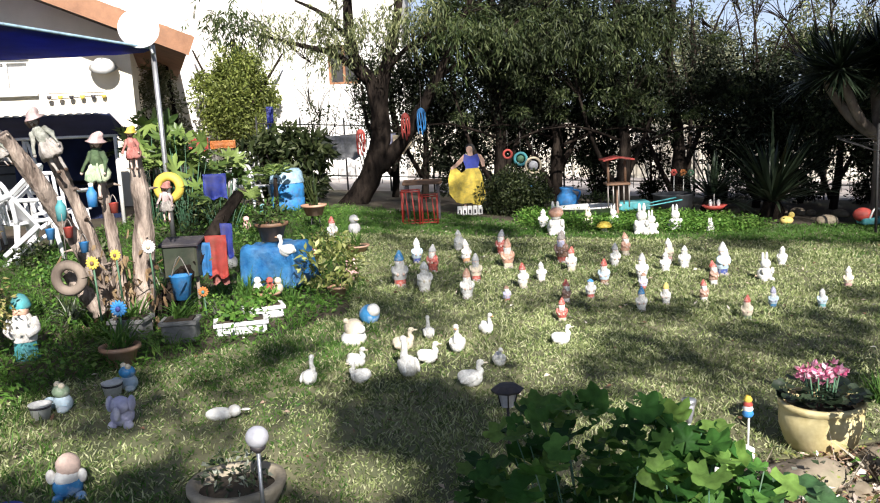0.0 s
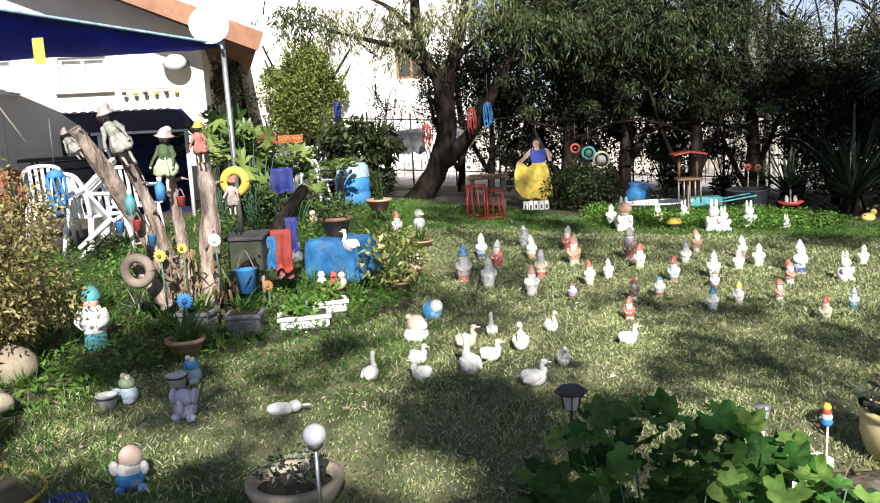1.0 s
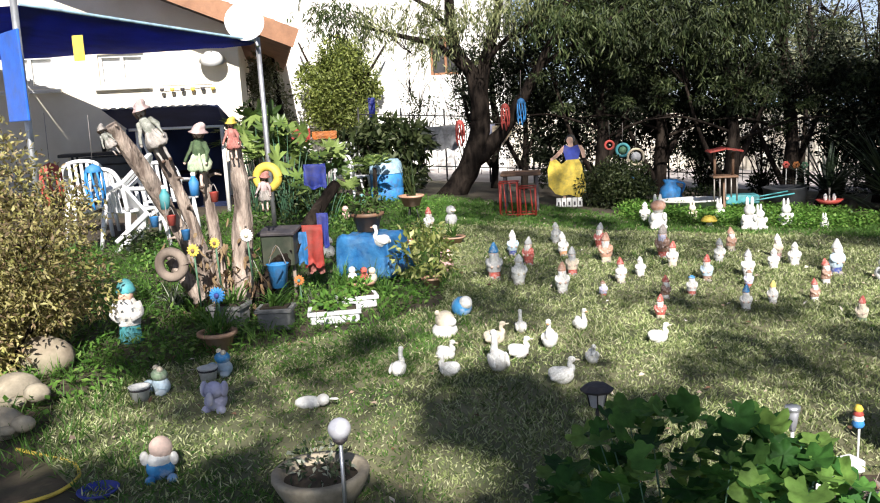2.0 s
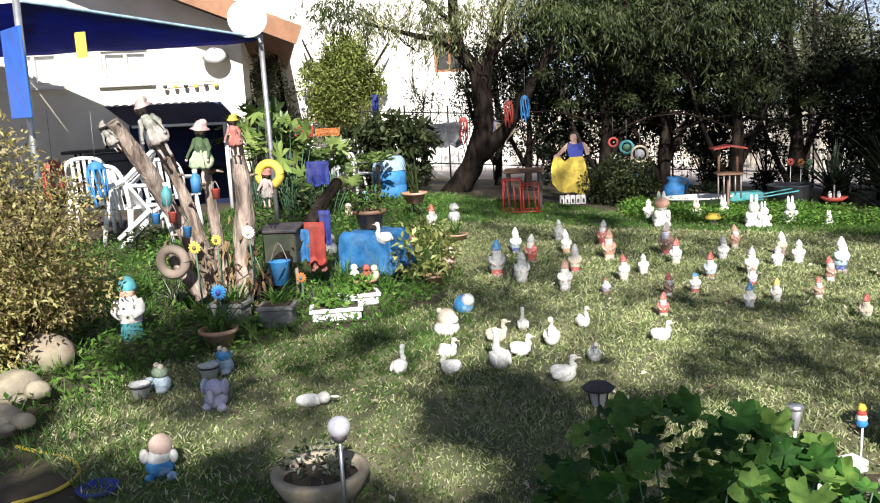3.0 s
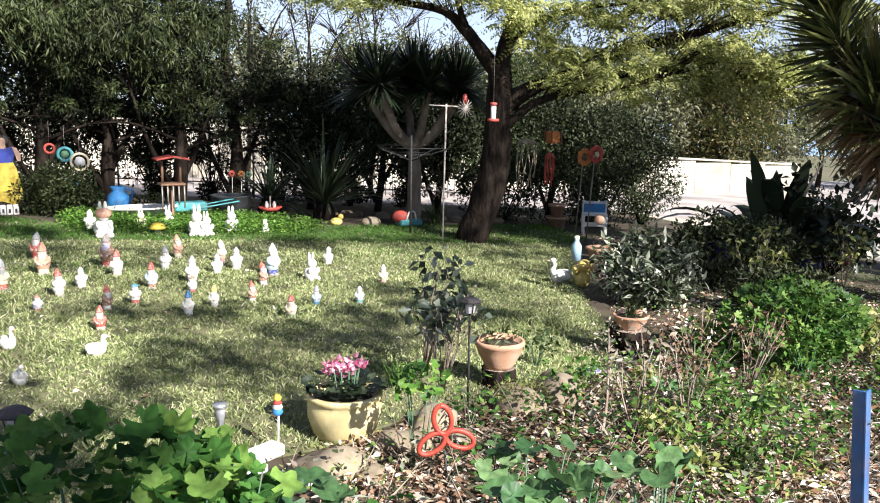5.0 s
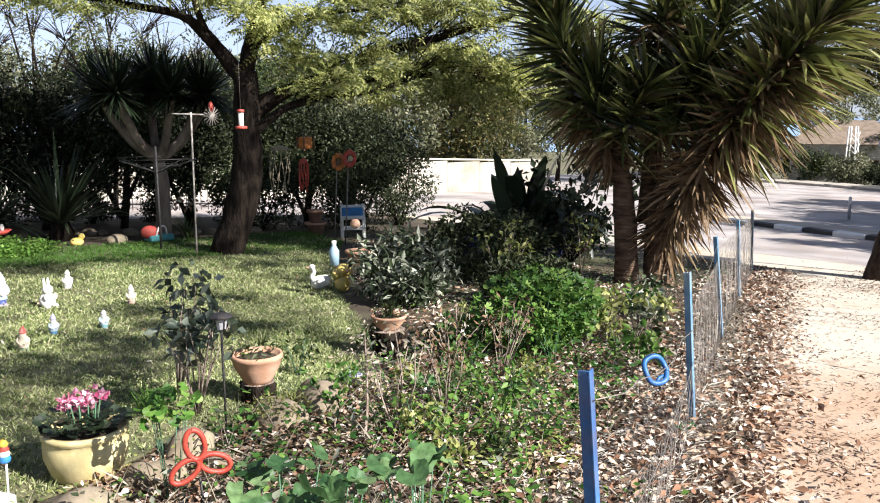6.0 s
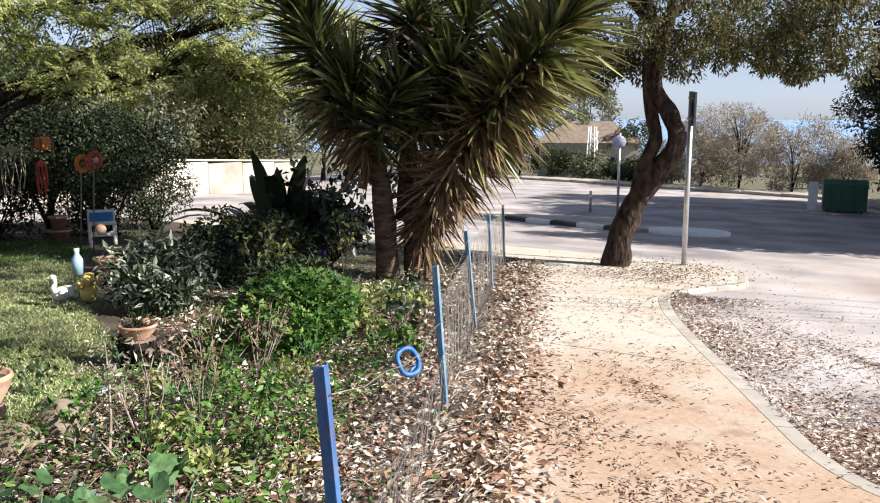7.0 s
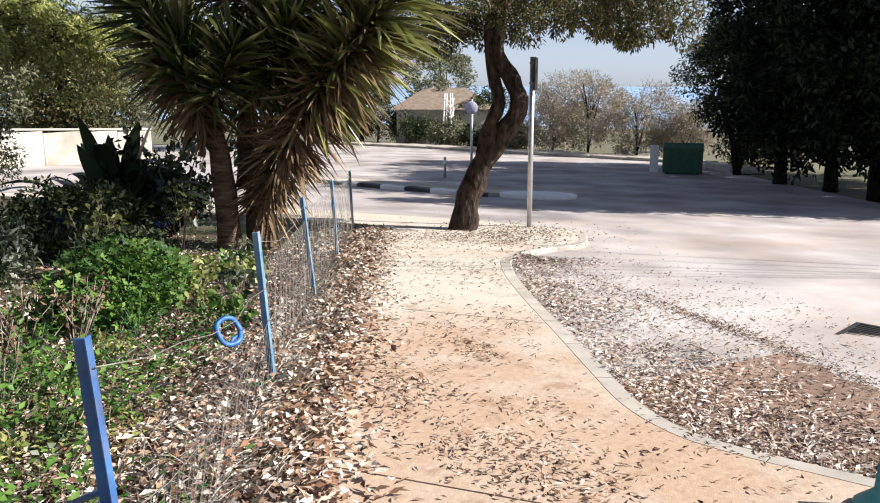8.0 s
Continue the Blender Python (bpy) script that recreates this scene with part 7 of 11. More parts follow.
lumps("rabbit_figure", 2.54, 12.82, RABBIT, ["white"], "white clay rabbit half hidden by leaves", s=0.62)
lumps("rabbit_figure", 2.11, 12.52, RABBIT, ["cream"], "beige clay rabbit half hidden by leaves", s=0.6)


def mushroom(x, y, s, cap, label):
    t = thing("toadstool", x, y, label, "toadstool figure")
    bm = bmesh.new()
    lathe(bm, [(0, 0), (0.06 * s, 0), (0.045 * s, 0.06 * s), (0.05 * s, 0.12 * s), (0, 0.12 * s)], 10)
    part("stalk", bm, M["white"], t)
    bm = bmesh.new()
    lathe(bm, [(0, 0.10 * s), (0.12 * s, 0.09 * s), (0.125 * s, 0.11 * s), (0.08 * s, 0.17 * s), (0, 0.19 * s)], 14)
    part("cap", bm, M[cap], t)


mushroom(2.23, 11.90, 0.9, "yellow", "yellow clay toadstool in the ground cover")

# bearded clay dwarf among the pots
bm = bmesh.new()
lathe(bm, [(0, 0), (0.085, 0), (0.085, 0.03), (0.07, 0.04), (0.065, 0.13), (0, 0.14)], 14, None, 0, sy=0.8, wob=0.2)
lathe(bm, [(0.072, 0.12), (0.085, 0.17), (0.08, 0.25), (0.045, 0.31), (0, 0.32)], 14, None, 1, sy=0.8, wob=0.15)
lathe(bm, [(0, 0.12), (0.05, 0.16), (0.062, 0.24), (0.045, 0.29), (0, 0.31)], 10, Matrix.Translation((0, -0.035, 0)), 2, sy=0.7, wob=0.3)
ball(bm, 0.052, (0, -0.01, 0.32), (1, 0.95, 1), 3, 10, 7)
lathe(bm, [(0.058, 0.335), (0.066, 0.35), (0.05, 0.39), (0.03, 0.42), (0.008, 0.43), (0, 0.43)], 12, Matrix.Translation((0, 0.004, 0)), 0, wob=0.1)
for k in (-1, 1):
    tube(bm, curve_pts([(k * 0.07, 0, 0.27), (k * 0.095, -0.03, 0.2), (k * 0.04, -0.075, 0.17)], 3), [0.022] * 7, 6, 1)
solid("garden_gnome", bm, [M["teal"], M["clay_white"], M["clay_white"], M["skin"]], -2.73, 5.29, "large clay dwarf with white beard and teal trousers", "gnome", rz=10)


def frog(x, y, rz, body, hat, label):
    lumps("frog_figure", x, y, [(0.055, (0, 0, 0.05), (1, 0.9, 0.95), 0), (0.045, (0, -0.005, 0.115), (1.15, 1, 0.8), 1), (0.017, (-0.025, -0.01, 0.15), (1, 1, 1), 2), (0.017, (0.025, -0.01, 0.15), (1, 1, 1), 2), (0.025, (-0.055, -0.03, 0.03), (1, 1.3, 0.8), 0), (0.025, (0.055, -0.03, 0.03), (1, 1.3, 0.8), 0), (0.02, (-0.05, -0.05, 0.07), (1, 1.4, 0.8), 0)], [body, hat, "cream"], label, rz=rz)


frog(-2.08, 4.34, -40, "paleblue", "green", "pale blue clay frog beside a small white bucket")
frog(-1.86, 4.70, -40, "paleblue", "blue", "blue clay frog beside a small white bucket")
lumps("elephant_figure", -1.69, 4.14, [(0.06, (0, 0, 0.06), (1, 1.1, 0.95), 0), (0.05, (0.01, -0.04, 0.13), (1, 0.9, 0.9), 0), (0.035, (-0.05, -0.02, 0.13), (0.5, 1, 1.2), 0), (0.035, (0.06, -0.02, 0.13), (0.5, 1, 1.2), 0), (0.02, (0.01, -0.1, 0.1), (0.9, 1, 1.9), 0), (0.025, (-0.04, -0.04, 0.02), (1, 1.2, 1), 0), (0.025, (0.04, -0.04, 0.02), (1, 1.2, 1), 0)], ["lilac"], "small lilac clay elephant on the grass")
lumps("figurine", -1.23, 4.25, [(0.05, (0, 0, 0.035), (1.5, 1, 0.7), 0), (0.035, (0.08, 0, 0.05), (1, 1, 0.9), 0), (0.012, (0.14, 0, 0.055), (2.2, 0.8, 0.6), 0)], ["white"], "white clay animal fallen on its side")
lumps("figurine", -1.62, 3.33, [(0.06, (0, 0, 0.05), (1, 0.9, 1.0), 1), (0.05, (0.01, 0, 0.14), (1, 1, 1), 0), (0.02, (-0.06, 0, 0.1), (1, 1, 1.6), 2), (0.02, (0.06, -0.01, 0.09), (1, 1, 1.5), 2), (0.05, (0, -0.01, 0.09), (1, 0.8, 0.9), 2), (0.022, (-0.04, -0.06, 0.02), (1, 1.5, 0.9), 1), (0.022, (0.05, -0.06, 0.02), (1, 1.5, 0.9), 1)], ["skin", "blue", "white"], "plain clay child figure in blue trousers", rz=20)
for x, y in ((-2.14, 4.21), (-1.91, 4.58)):
    t = thing("bucket", x, y, "small white clay bucket with a dark band", "bucket")
    bm = bmesh.new()
    lathe(bm, [(0, 0), (0.042, 0), (0.055, 0.085), (0.06, 0.09), (0.05, 0.09), (0.04, 0.02), (0, 0.02)], 16)
    part("body", bm, M["white"], t)
    bm = bmesh.new()
    lathe(bm, [(0.0535, 0.068), (0.0575, 0.07), (0.0575, 0.08), (0.054, 0.08)], 16)
    part("band", bm, M["dark"], t)
for i, (x, y, s) in enumerate([(-2.6, 4.03, 0.62), (-2.42, 3.62, 0.5)]):
    lumps("turtle_figure", x - 0.16, y + 0.05, [(0.24 * s, (0, 0, 0.1 * s), (1.0, 0.85, 0.72), 0), (0.095 * s, (0.27 * s, -0.04, 0.13 * s), (1.25, 1, 0.85), 0), (0.07 * s, (0.16 * s, -0.17 * s, 0.05), (1.2, 0.9, 0.7), 0), (0.07 * s, (-0.15 * s, -0.17 * s, 0.05), (1.2, 0.9, 0.7), 0)], ["stone_dull"], "tan stone turtle lying on the ground", rz=-8 + 14 * i)
lumps("rock", -2.96, 4.66, [(0.16, (0, 0, 0.07), (1.2, 0.9, 0.8), 0)], ["rock"], "pale stone half under the bush", "rock")

# ---- the back of the garden ----
def flower_pot(x, y, r_, hh, mat, label, up=0.0, name="flower_pot", soil=True, rim=0.12):
    t = thing(name, x, y, label, "pot", up=up)
    bm = bmesh.new()
    lathe(bm, [(0, 0), (r_ * 0.68, 0), (r_ * 0.95, hh * 0.82), (r_ * (1 + rim), hh * 0.82), (r_ * (1 + rim), hh), (r_ * 0.92, hh), (r_ * 0.88, hh * 0.85), (0, hh * 0.82)], 20)
    part("pot_body", bm, M[mat], t)
    if soil:
        bm = bmesh.new()
        lathe(bm, [(r_ * 0.9, hh * 0.84), (r_ * 0.5, hh * 0.9), (0, hh * 0.9)], 14, wob=0.1)
        part("soil", bm, M["soil"], t)
    return t


def sprig(t, p, n, length, width, mat, seed, spread=0.6, droop=0.3, name="leaves", strap=True):
    """A tuft of long leaves that grows out of a pot."""
    r = np.random.default_rng(seed)
    D = unit(np.stack([r.normal(size=n) * spread, r.normal(size=n) * spread, np.ones(n)], -1))
    C = np.asarray(p) + r.normal(size=(n, 3)) * (0.03, 0.03, 0)
    V, F = strap_arrays(C, D, length * r.uniform(0.6, 1.1, n), width, droop * r.uniform(0.4, 1.6, n))
    return parented(name, V, F, M[mat], t)


def leaf_tuft(t, p, rad, hh, n, leaf, width, mat, seed, name="leaves", label=""):
    return foliage(name, [(np.asarray(p) + (0, 0, hh * 0.5), (rad, rad, hh * 0.55))], M[mat], t, leaf, width, n, seed, 0.6, 0.2, label=label)


def painted_board():
    """A sawn and painted board in the outline of a dress, seen as plain shapes, on a foot of white blocks."""
    x, y = 0.43, 13.95
    bm = bmesh.new()
    skirt = [(-0.33, 0.85), (-0.38, 0.67), (-0.37, 0.39), (-0.25, 0.23), (-0.14, 0.2), (0.0, 0.21), (0.16, 0.15), (0.29, 0.25), (0.26, 0.53), (0.21, 0.76), (0.16, 0.87), (-0.02, 0.86), (-0.14, 0.78), (-0.23, 0.87)]
    top = [(-0.06, 0.85), (0.16, 0.86), (0.2, 1.02), (0.16, 1.12), (0.03, 1.08), (-0.08, 1.12), (-0.1, 1.01)]
    arm = [(-0.08, 1.12), (-0.1, 1.0), (-0.2, 0.9), (-0.31, 0.84), (-0.33, 0.88), (-0.24, 0.95), (-0.15, 1.05)]
    arm2 = [(0.16, 1.12), (0.2, 1.0), (0.23, 0.88), (0.28, 0.88), (0.28, 1.0), (0.22, 1.1)]
    neck = [(-0.02, 1.06), (0.08, 1.06), (0.07, 1.17), (-0.01, 1.17)]
    disc = [(0.02 + 0.058 * math.cos(a * math.pi / 8), 1.2 + 0.07 * math.sin(a * math.pi / 8)) for a in range(16)]
    cap = [(0.03 + 0.085 * math.cos(a * math.pi / 8), 1.225 + 0.085 * math.sin(a * math.pi / 8)) for a in range(16)]
    for poly, mi, o in ((skirt, 0, 0.0), (top, 1, 0.003), (arm, 2, 0.006), (arm2, 2, 0.006), (neck, 2, 0.002), (cap, 3, -0.004), (disc, 2, 0.004)):
        a = [bm.verts.new((u, -0.012 - o, w)) for u, w in poly]
        b = [bm.verts.new((u, 0.012 - o, w)) for u, w in poly]
        fs = [bm.faces.new(a), bm.faces.new(b[::-1])] + [bm.faces.new((a[i], b[i], b[(i + 1) % len(a)], a[(i + 1) % len(a)])) for i in range(len(a))]
        bmesh.ops.recalc_face_normals(bm, faces=fs)
        for f in fs:
            f.material_index = mi
    for u in (-0.1, 0.1):
        box(bm, 0.04, 0.03, 0.2, Matrix.Translation((u, 0.02, -0.02)), mi=2)
    bmesh.ops.scale(bm, vec=(0.92, 1.0, 0.88), verts=bm.verts)
    solid("painted_board", bm, [M["yellow"], M["navy"], M["skin"], M["black"]], x, y, "sawn board painted as a yellow and blue dress", "garden board", rz=-4)
    t = thing("edging", x, y - 0.12, "low white block edging with dark marks", "edging")
    for i in range(5):
        bm = bmesh.new()
        box(bm, 0.075, 0.05, 0.15, Matrix.Translation((-0.19 + i * 0.085, 0, 0)), 0.008)
        part("block", bm, M["white"], t)
        bm = bmesh.new()
        box(bm, 0.03, 0.006, 0.06, Matrix.Translation((-0.19 + i * 0.085, -0.027, 0.03)))
        part("mark", bm, M["dark"], t)


def red_rack():
    t = thing("rack", -0.37, 12.50, "red painted iron rack with bars", "rack")
    def bar(a, b, r_=0.010):
        bm = bmesh.new()
        tube(bm, [a, b], r_, 7)
        part("bar", bm, M["rust"], t)
    for x0, x1 in ((-0.27, 0.02), (0.02, 0.28)):
        hh = 0.5 if x0 < 0 else 0.42
        for x in (x0 + 0.02, x1 - 0.02):
            for yy in (-0.16, 0.16):
                bar((x, yy, 0), (x, yy, hh), 0.013)
        for z in (0.04, hh):
            for yy in (-0.16, 0.16):
                bar((x0, yy, z), (x1, yy, z))
            for x in (x0 + 0.02, x1 - 0.02):
                bar((x, -0.16, z), (x, 0.16, z))
        for k in range(2):
            bar((x0 + 0.11 + k * 0.09, -0.16, 0.04), (x0 + 0.08 + k * 0.09, -0.16, hh))
    bm = bmesh.new()
    t2 = thing("table", -0.33, 13.16, "dark low wooden table with a red top edge", "table")
    for sx in (-1, 1):
        for sy in (-1, 1):
            bm = bmesh.new()
            box(bm, 0.05, 0.05, 0.55, Matrix.Translation((sx * 0.24, sy * 0.18, 0)), 0.005)
            part("leg", bm, M["dark"], t2)
    bm = bmesh.new()
    box(bm, 0.6, 0.48, 0.05, Matrix.Translation((0, 0, 0.55)), 0.01)
    part("tabletop", bm, M["brown"], t2)


def barrel():
    t = thing("barrel", -2.57, 13.98, "blue plastic barrel with a white sleeve on top", "barrel")
    bm = bmesh.new()
    lathe(bm, [(0, 0), (0.24, 0), (0.27, 0.05), (0.275, 0.2), (0.262, 0.22), (0.275, 0.24), (0.275, 0.44), (0.262, 0.46), (0.27, 0.48), (0.25, 0.62), (0.2, 0.68), (0, 0.68)], 24)
    part("barrel_body", bm, M["blue"], t)
    bm = bmesh.new()
    lathe(bm, [(0.279, 0.46), (0.276, 0.52), (0.256, 0.63), (0.206, 0.69), (0, 0.69)], 24, wob=0.02)
    part("sleeve", bm, M["paleblue"], t, "white and blue wrapper on the top")


def chair(x, y, rz, label, up=0.0, s=1.0, tilt=(0, 0)):
    """A moulded plastic armchair."""
    t = thing("garden_chair", x, y, label, "chair", "white garden chairs", up=up)
    t.matrix_world = t.matrix_world @ pose(0, 0, 0, tilt[0], tilt[1], rz) @ Matrix.Diagonal((s, s, s, 1))
    bm = bmesh.new()
    box(bm, 0.44, 0.44, 0.03, Matrix.Translation((0, 0, 0.42)), 0.012)
    part("seat", bm, M["white_plastic"], t)
    for sx in (-1, 1):
        for y0, y1 in ((-0.2, -0.26), (0.2, 0.27)):
            bm = bmesh.new()
            tube(bm, [(sx * 0.21, y0, 0.43), (sx * 0.25, y1, 0)], [0.032, 0.022], 6)
            part("leg", bm, M["white_plastic"], t)
        bm = bmesh.new()
        tube(bm, curve_pts([(sx * 0.25, -0.24, 0.42), (sx * 0.265, -0.22, 0.63), (sx * 0.265, 0, 0.66), (sx * 0.23, 0.24, 0.68)], 4), 0.022, 6)
        part("armrest", bm, M["white_plastic"], t)
    bm = bmesh.new()
    tube(bm, curve_pts([(-0.21, 0.2, 0.44), (-0.23, 0.25, 0.7), (-0.17, 0.29, 0.85), (0, 0.3, 0.89), (0.17, 0.29, 0.85), (0.23, 0.25, 0.7), (0.21, 0.2, 0.44)], 4), 0.024, 6)
    part("back_frame", bm, M["white_plastic"], t)
    for k in range(5):
        u = -0.13 + k * 0.065
        bm = bmesh.new()
        box(bm, 0.035, 0.014, 0.44, Matrix.Translation((u, 0.22, 0.43)) @ pose(0, 0, 0, -11, 0, 0))
        part("slat", bm, M["white_plastic"], t)
    return t


def spiral(name, p, r_, length, mat, label):
    """A hanging wind spinner: a wound strip below a cap."""
    t = thing_xyz(name, p, label, "wind chime")
    bm = bmesh.new()
    lathe(bm, [(0.0, 0.03), (r_ * 0.7, 0.0), (r_, -0.05), (r_ * 0.9, -0.06), (0, -0.02)], 12)
    part("cap", bm, M[mat], t)
    for k in range(14 if mat == "stone_dull" else 9):
        a = k * 2 * math.pi / 9
        bm = bmesh.new()
        tube(bm, curve_pts([(math.cos(a) * r_ * 0.9, math.sin(a) * r_ * 0.9, -0.05), (math.cos(a + 0.3) * r_, math.sin(a + 0.3) * r_, -length * 0.5), (math.cos(a + 0.7) * r_ * 0.8, math.sin(a + 0.7) * r_ * 0.8, -length * (0.85 + 0.15 * math.sin(k * 2.3)))], 3), 0.007 if mat == "stone_dull" else 0.011, 5)
        part("strand", bm, M[mat], t)
    bm = bmesh.new()
    tube(bm, [(0, 0, 0.02), (0.01, 0, 0.5)], 0.003, 4)
    part("cord", bm, M["wire"], t)


def cloth(p, w, hh, mat, label, rz=0, pointed=False, seed=0):
    """A towel or rag on the line."""
    r = random.Random(seed)
    bm = bmesh.new()
    nx, nz = 8, 6
    grid = []
    for i in range(nx + 1):
        row = []
        for j in range(nz + 1):
            u, v = i / nx - 0.5, j / nz
            drop = hh * v * (1 - (abs(u) * 1.2 if pointed else 0.06 * math.sin(u * 9 + seed)))
            row.append(bm.verts.new((u * w, 0.025 * math.sin(u * 14 + seed) * v + 0.01 * math.sin(v * 7), -drop)))
        grid.append(row)
    for i in range(nx):
        for j in range(nz):
            f = bm.faces.new((grid[i][j], grid[i + 1][j], grid[i + 1][j + 1], grid[i][j + 1]))
            f.smooth = True
    bmesh.ops.solidify(bm, geom=bm.faces[:], thickness=0.008)
    ob = new("towel", mesh_of("towel", bm, M[mat]))
    ob.matrix_world = Matrix.Translation(p) @ pose(0, 0, 0, 0, 0, rz)
    return tagged(ob, label, "cloth", "washing on the line")


def washing():
    pts = [(-2.65, 15.37, 1.30), (-1.88, 15.49, 1.32), (-0.97, 15.47, 1.31), (-0.41, 15.39, 1.25)]
    bm = bmesh.new()
    tube(bm, curve_pts(pts, 5), 0.004, 4)
    wsolid("washing_line", bm, M["wire"], pts[0], "sagging washing line strung between the trees", "line")
    for k, (p, w, hh, mt, lab, pt) in enumerate([((-2.48, 15.40, 1.28), 0.42, 0.52, "brown", "brown and orange hanging cloth", True), ((-2.41, 15.36, 1.07), 0.3, 0.28, "orange", "orange hanging cloth", False), ((-2.00, 15.47, 1.30), 0.42, 0.42, "grey", "grey towel", False), ((-1.66, 15.51, 1.31), 0.32, 0.44, "grey", "pale grey towel", False), ((-0.97, 15.47, 1.29), 0.3, 0.42, "lilac", "pale lilac towel", False), ((-0.70, 15.38, 1.26), 0.34, 0.36, "cream", "beige cloth", True)]):
        cloth(p, w, hh, mt, lab + " on the washing line", seed=k, pointed=pt, rz=8)
    for a, mt, lab in (((-1.40, 14.93, 1.38), "red", "red plastic wind spinner hanging from the tree"), ((-0.61, 14.99, 1.62), "red", "red plastic wind spinner hanging high"), ((-0.33, 15.00, 1.69), "blue", "blue plastic wind spinner hanging high")):
        spiral("wind_spinner", a, 0.075, 0.45, mt, lab)


def ring(p, r_, w, mat, label, name="hoop", category="ornament", tilt=(90, 0, 0), fill=None):
    t = thing_xyz(name, p, label, category)
    bm = bmesh.new()
    n = 24
    vs = tube(bm, [(r_ * math.cos(2 * math.pi * i / n), r_ * math.sin(2 * math.pi * i / n), 0) for i in range(n + 1)], w, 7, cap=False)
    bmesh.ops.transform(bm, matrix=pose(0, 0, 0, *tilt), verts=bm.verts)
    part("hoop", bm, M[mat], t)
    if fill:
        bm = bmesh.new()
        lathe(bm, [(0, -0.008), (r_ * 0.6, -0.01), (r_ * 0.62, 0.01), (0, 0.012)], 16, pose(0, 0, 0, *tilt))
        part("disc", bm, M[fill], t)
    bm = bmesh.new()
    tube(bm, [(0, 0, r_), (0, 0, r_ + 0.35)], 0.003, 4)
    part("cord", bm, M["wire"], t)


def bird_table(p, mat, label):
    """A small house on a post with a flat pitched roof."""
    t = thing("bird_table", p[0], p[1], label, "bird table", up=p[2] - float(gz(p[0], p[1])) - 1.13)
    bm = bmesh.new()
    tube(bm, [(0, 0, -0.5), (0, 0, 0.75)], 0.03, 8)
    part("post", bm, M["brown"], t)
    for s in (-1, 1):
        bm = bmesh.new()
        tube(bm, [(s * 0.13, 0, 0.75), (s * 0.13, 0, 1.1)], 0.02, 6)
        part("upright", bm, M["brown"], t)
        bm = bmesh.new()
        box(bm, 0.24, 0.4, 0.025, Matrix.Translation((s * 0.117, 0, 1.13)) @ pose(0, 0, 0, 0, s * 10, 0), 0.004)
        part("roof_panel", bm, M[mat], t)
    bm = bmesh.new()
    box(bm, 0.36, 0.3, 0.03, Matrix.Translation((0, 0, 0.74)), 0.004)
    part("tray", bm, M["brown"], t)
    for k in range(5):
        bm = bmesh.new()
        tube(bm, [(-0.16 + k * 0.08, -0.12, 0.74), (-0.16 + k * 0.08, -0.13, 0.4 + 0.05 * (k % 2))], 0.012, 5)
        part("chime_rod", bm, M["wire"], t)


painted_board()
red_rack()
barrel()
chair(-3.53, 15.21, 200, "white plastic armchair among the shrubs")
washing()
ring((1.54, 14.52, 0.65), 0.13, 0.02, "cream", "pale round hoop ornament hanging before the hedge", fill="grey")
ring((1.33, 14.54, 0.77), 0.1, 0.025, "teal", "green heart-like hoop ornament hanging before the hedge", fill="green")
ring((1.42, 14.23, 0.29), 0.055, 0.014, "blue", "small blue ring hanging before the hedge")
ring((1.13, 14.76, 0.85), 0.07, 0.02, "red", "small red hanging ornament")
bird_table((2.65, 13.03, 0.78), "red", "bird table with a faded red roof and dark posts")


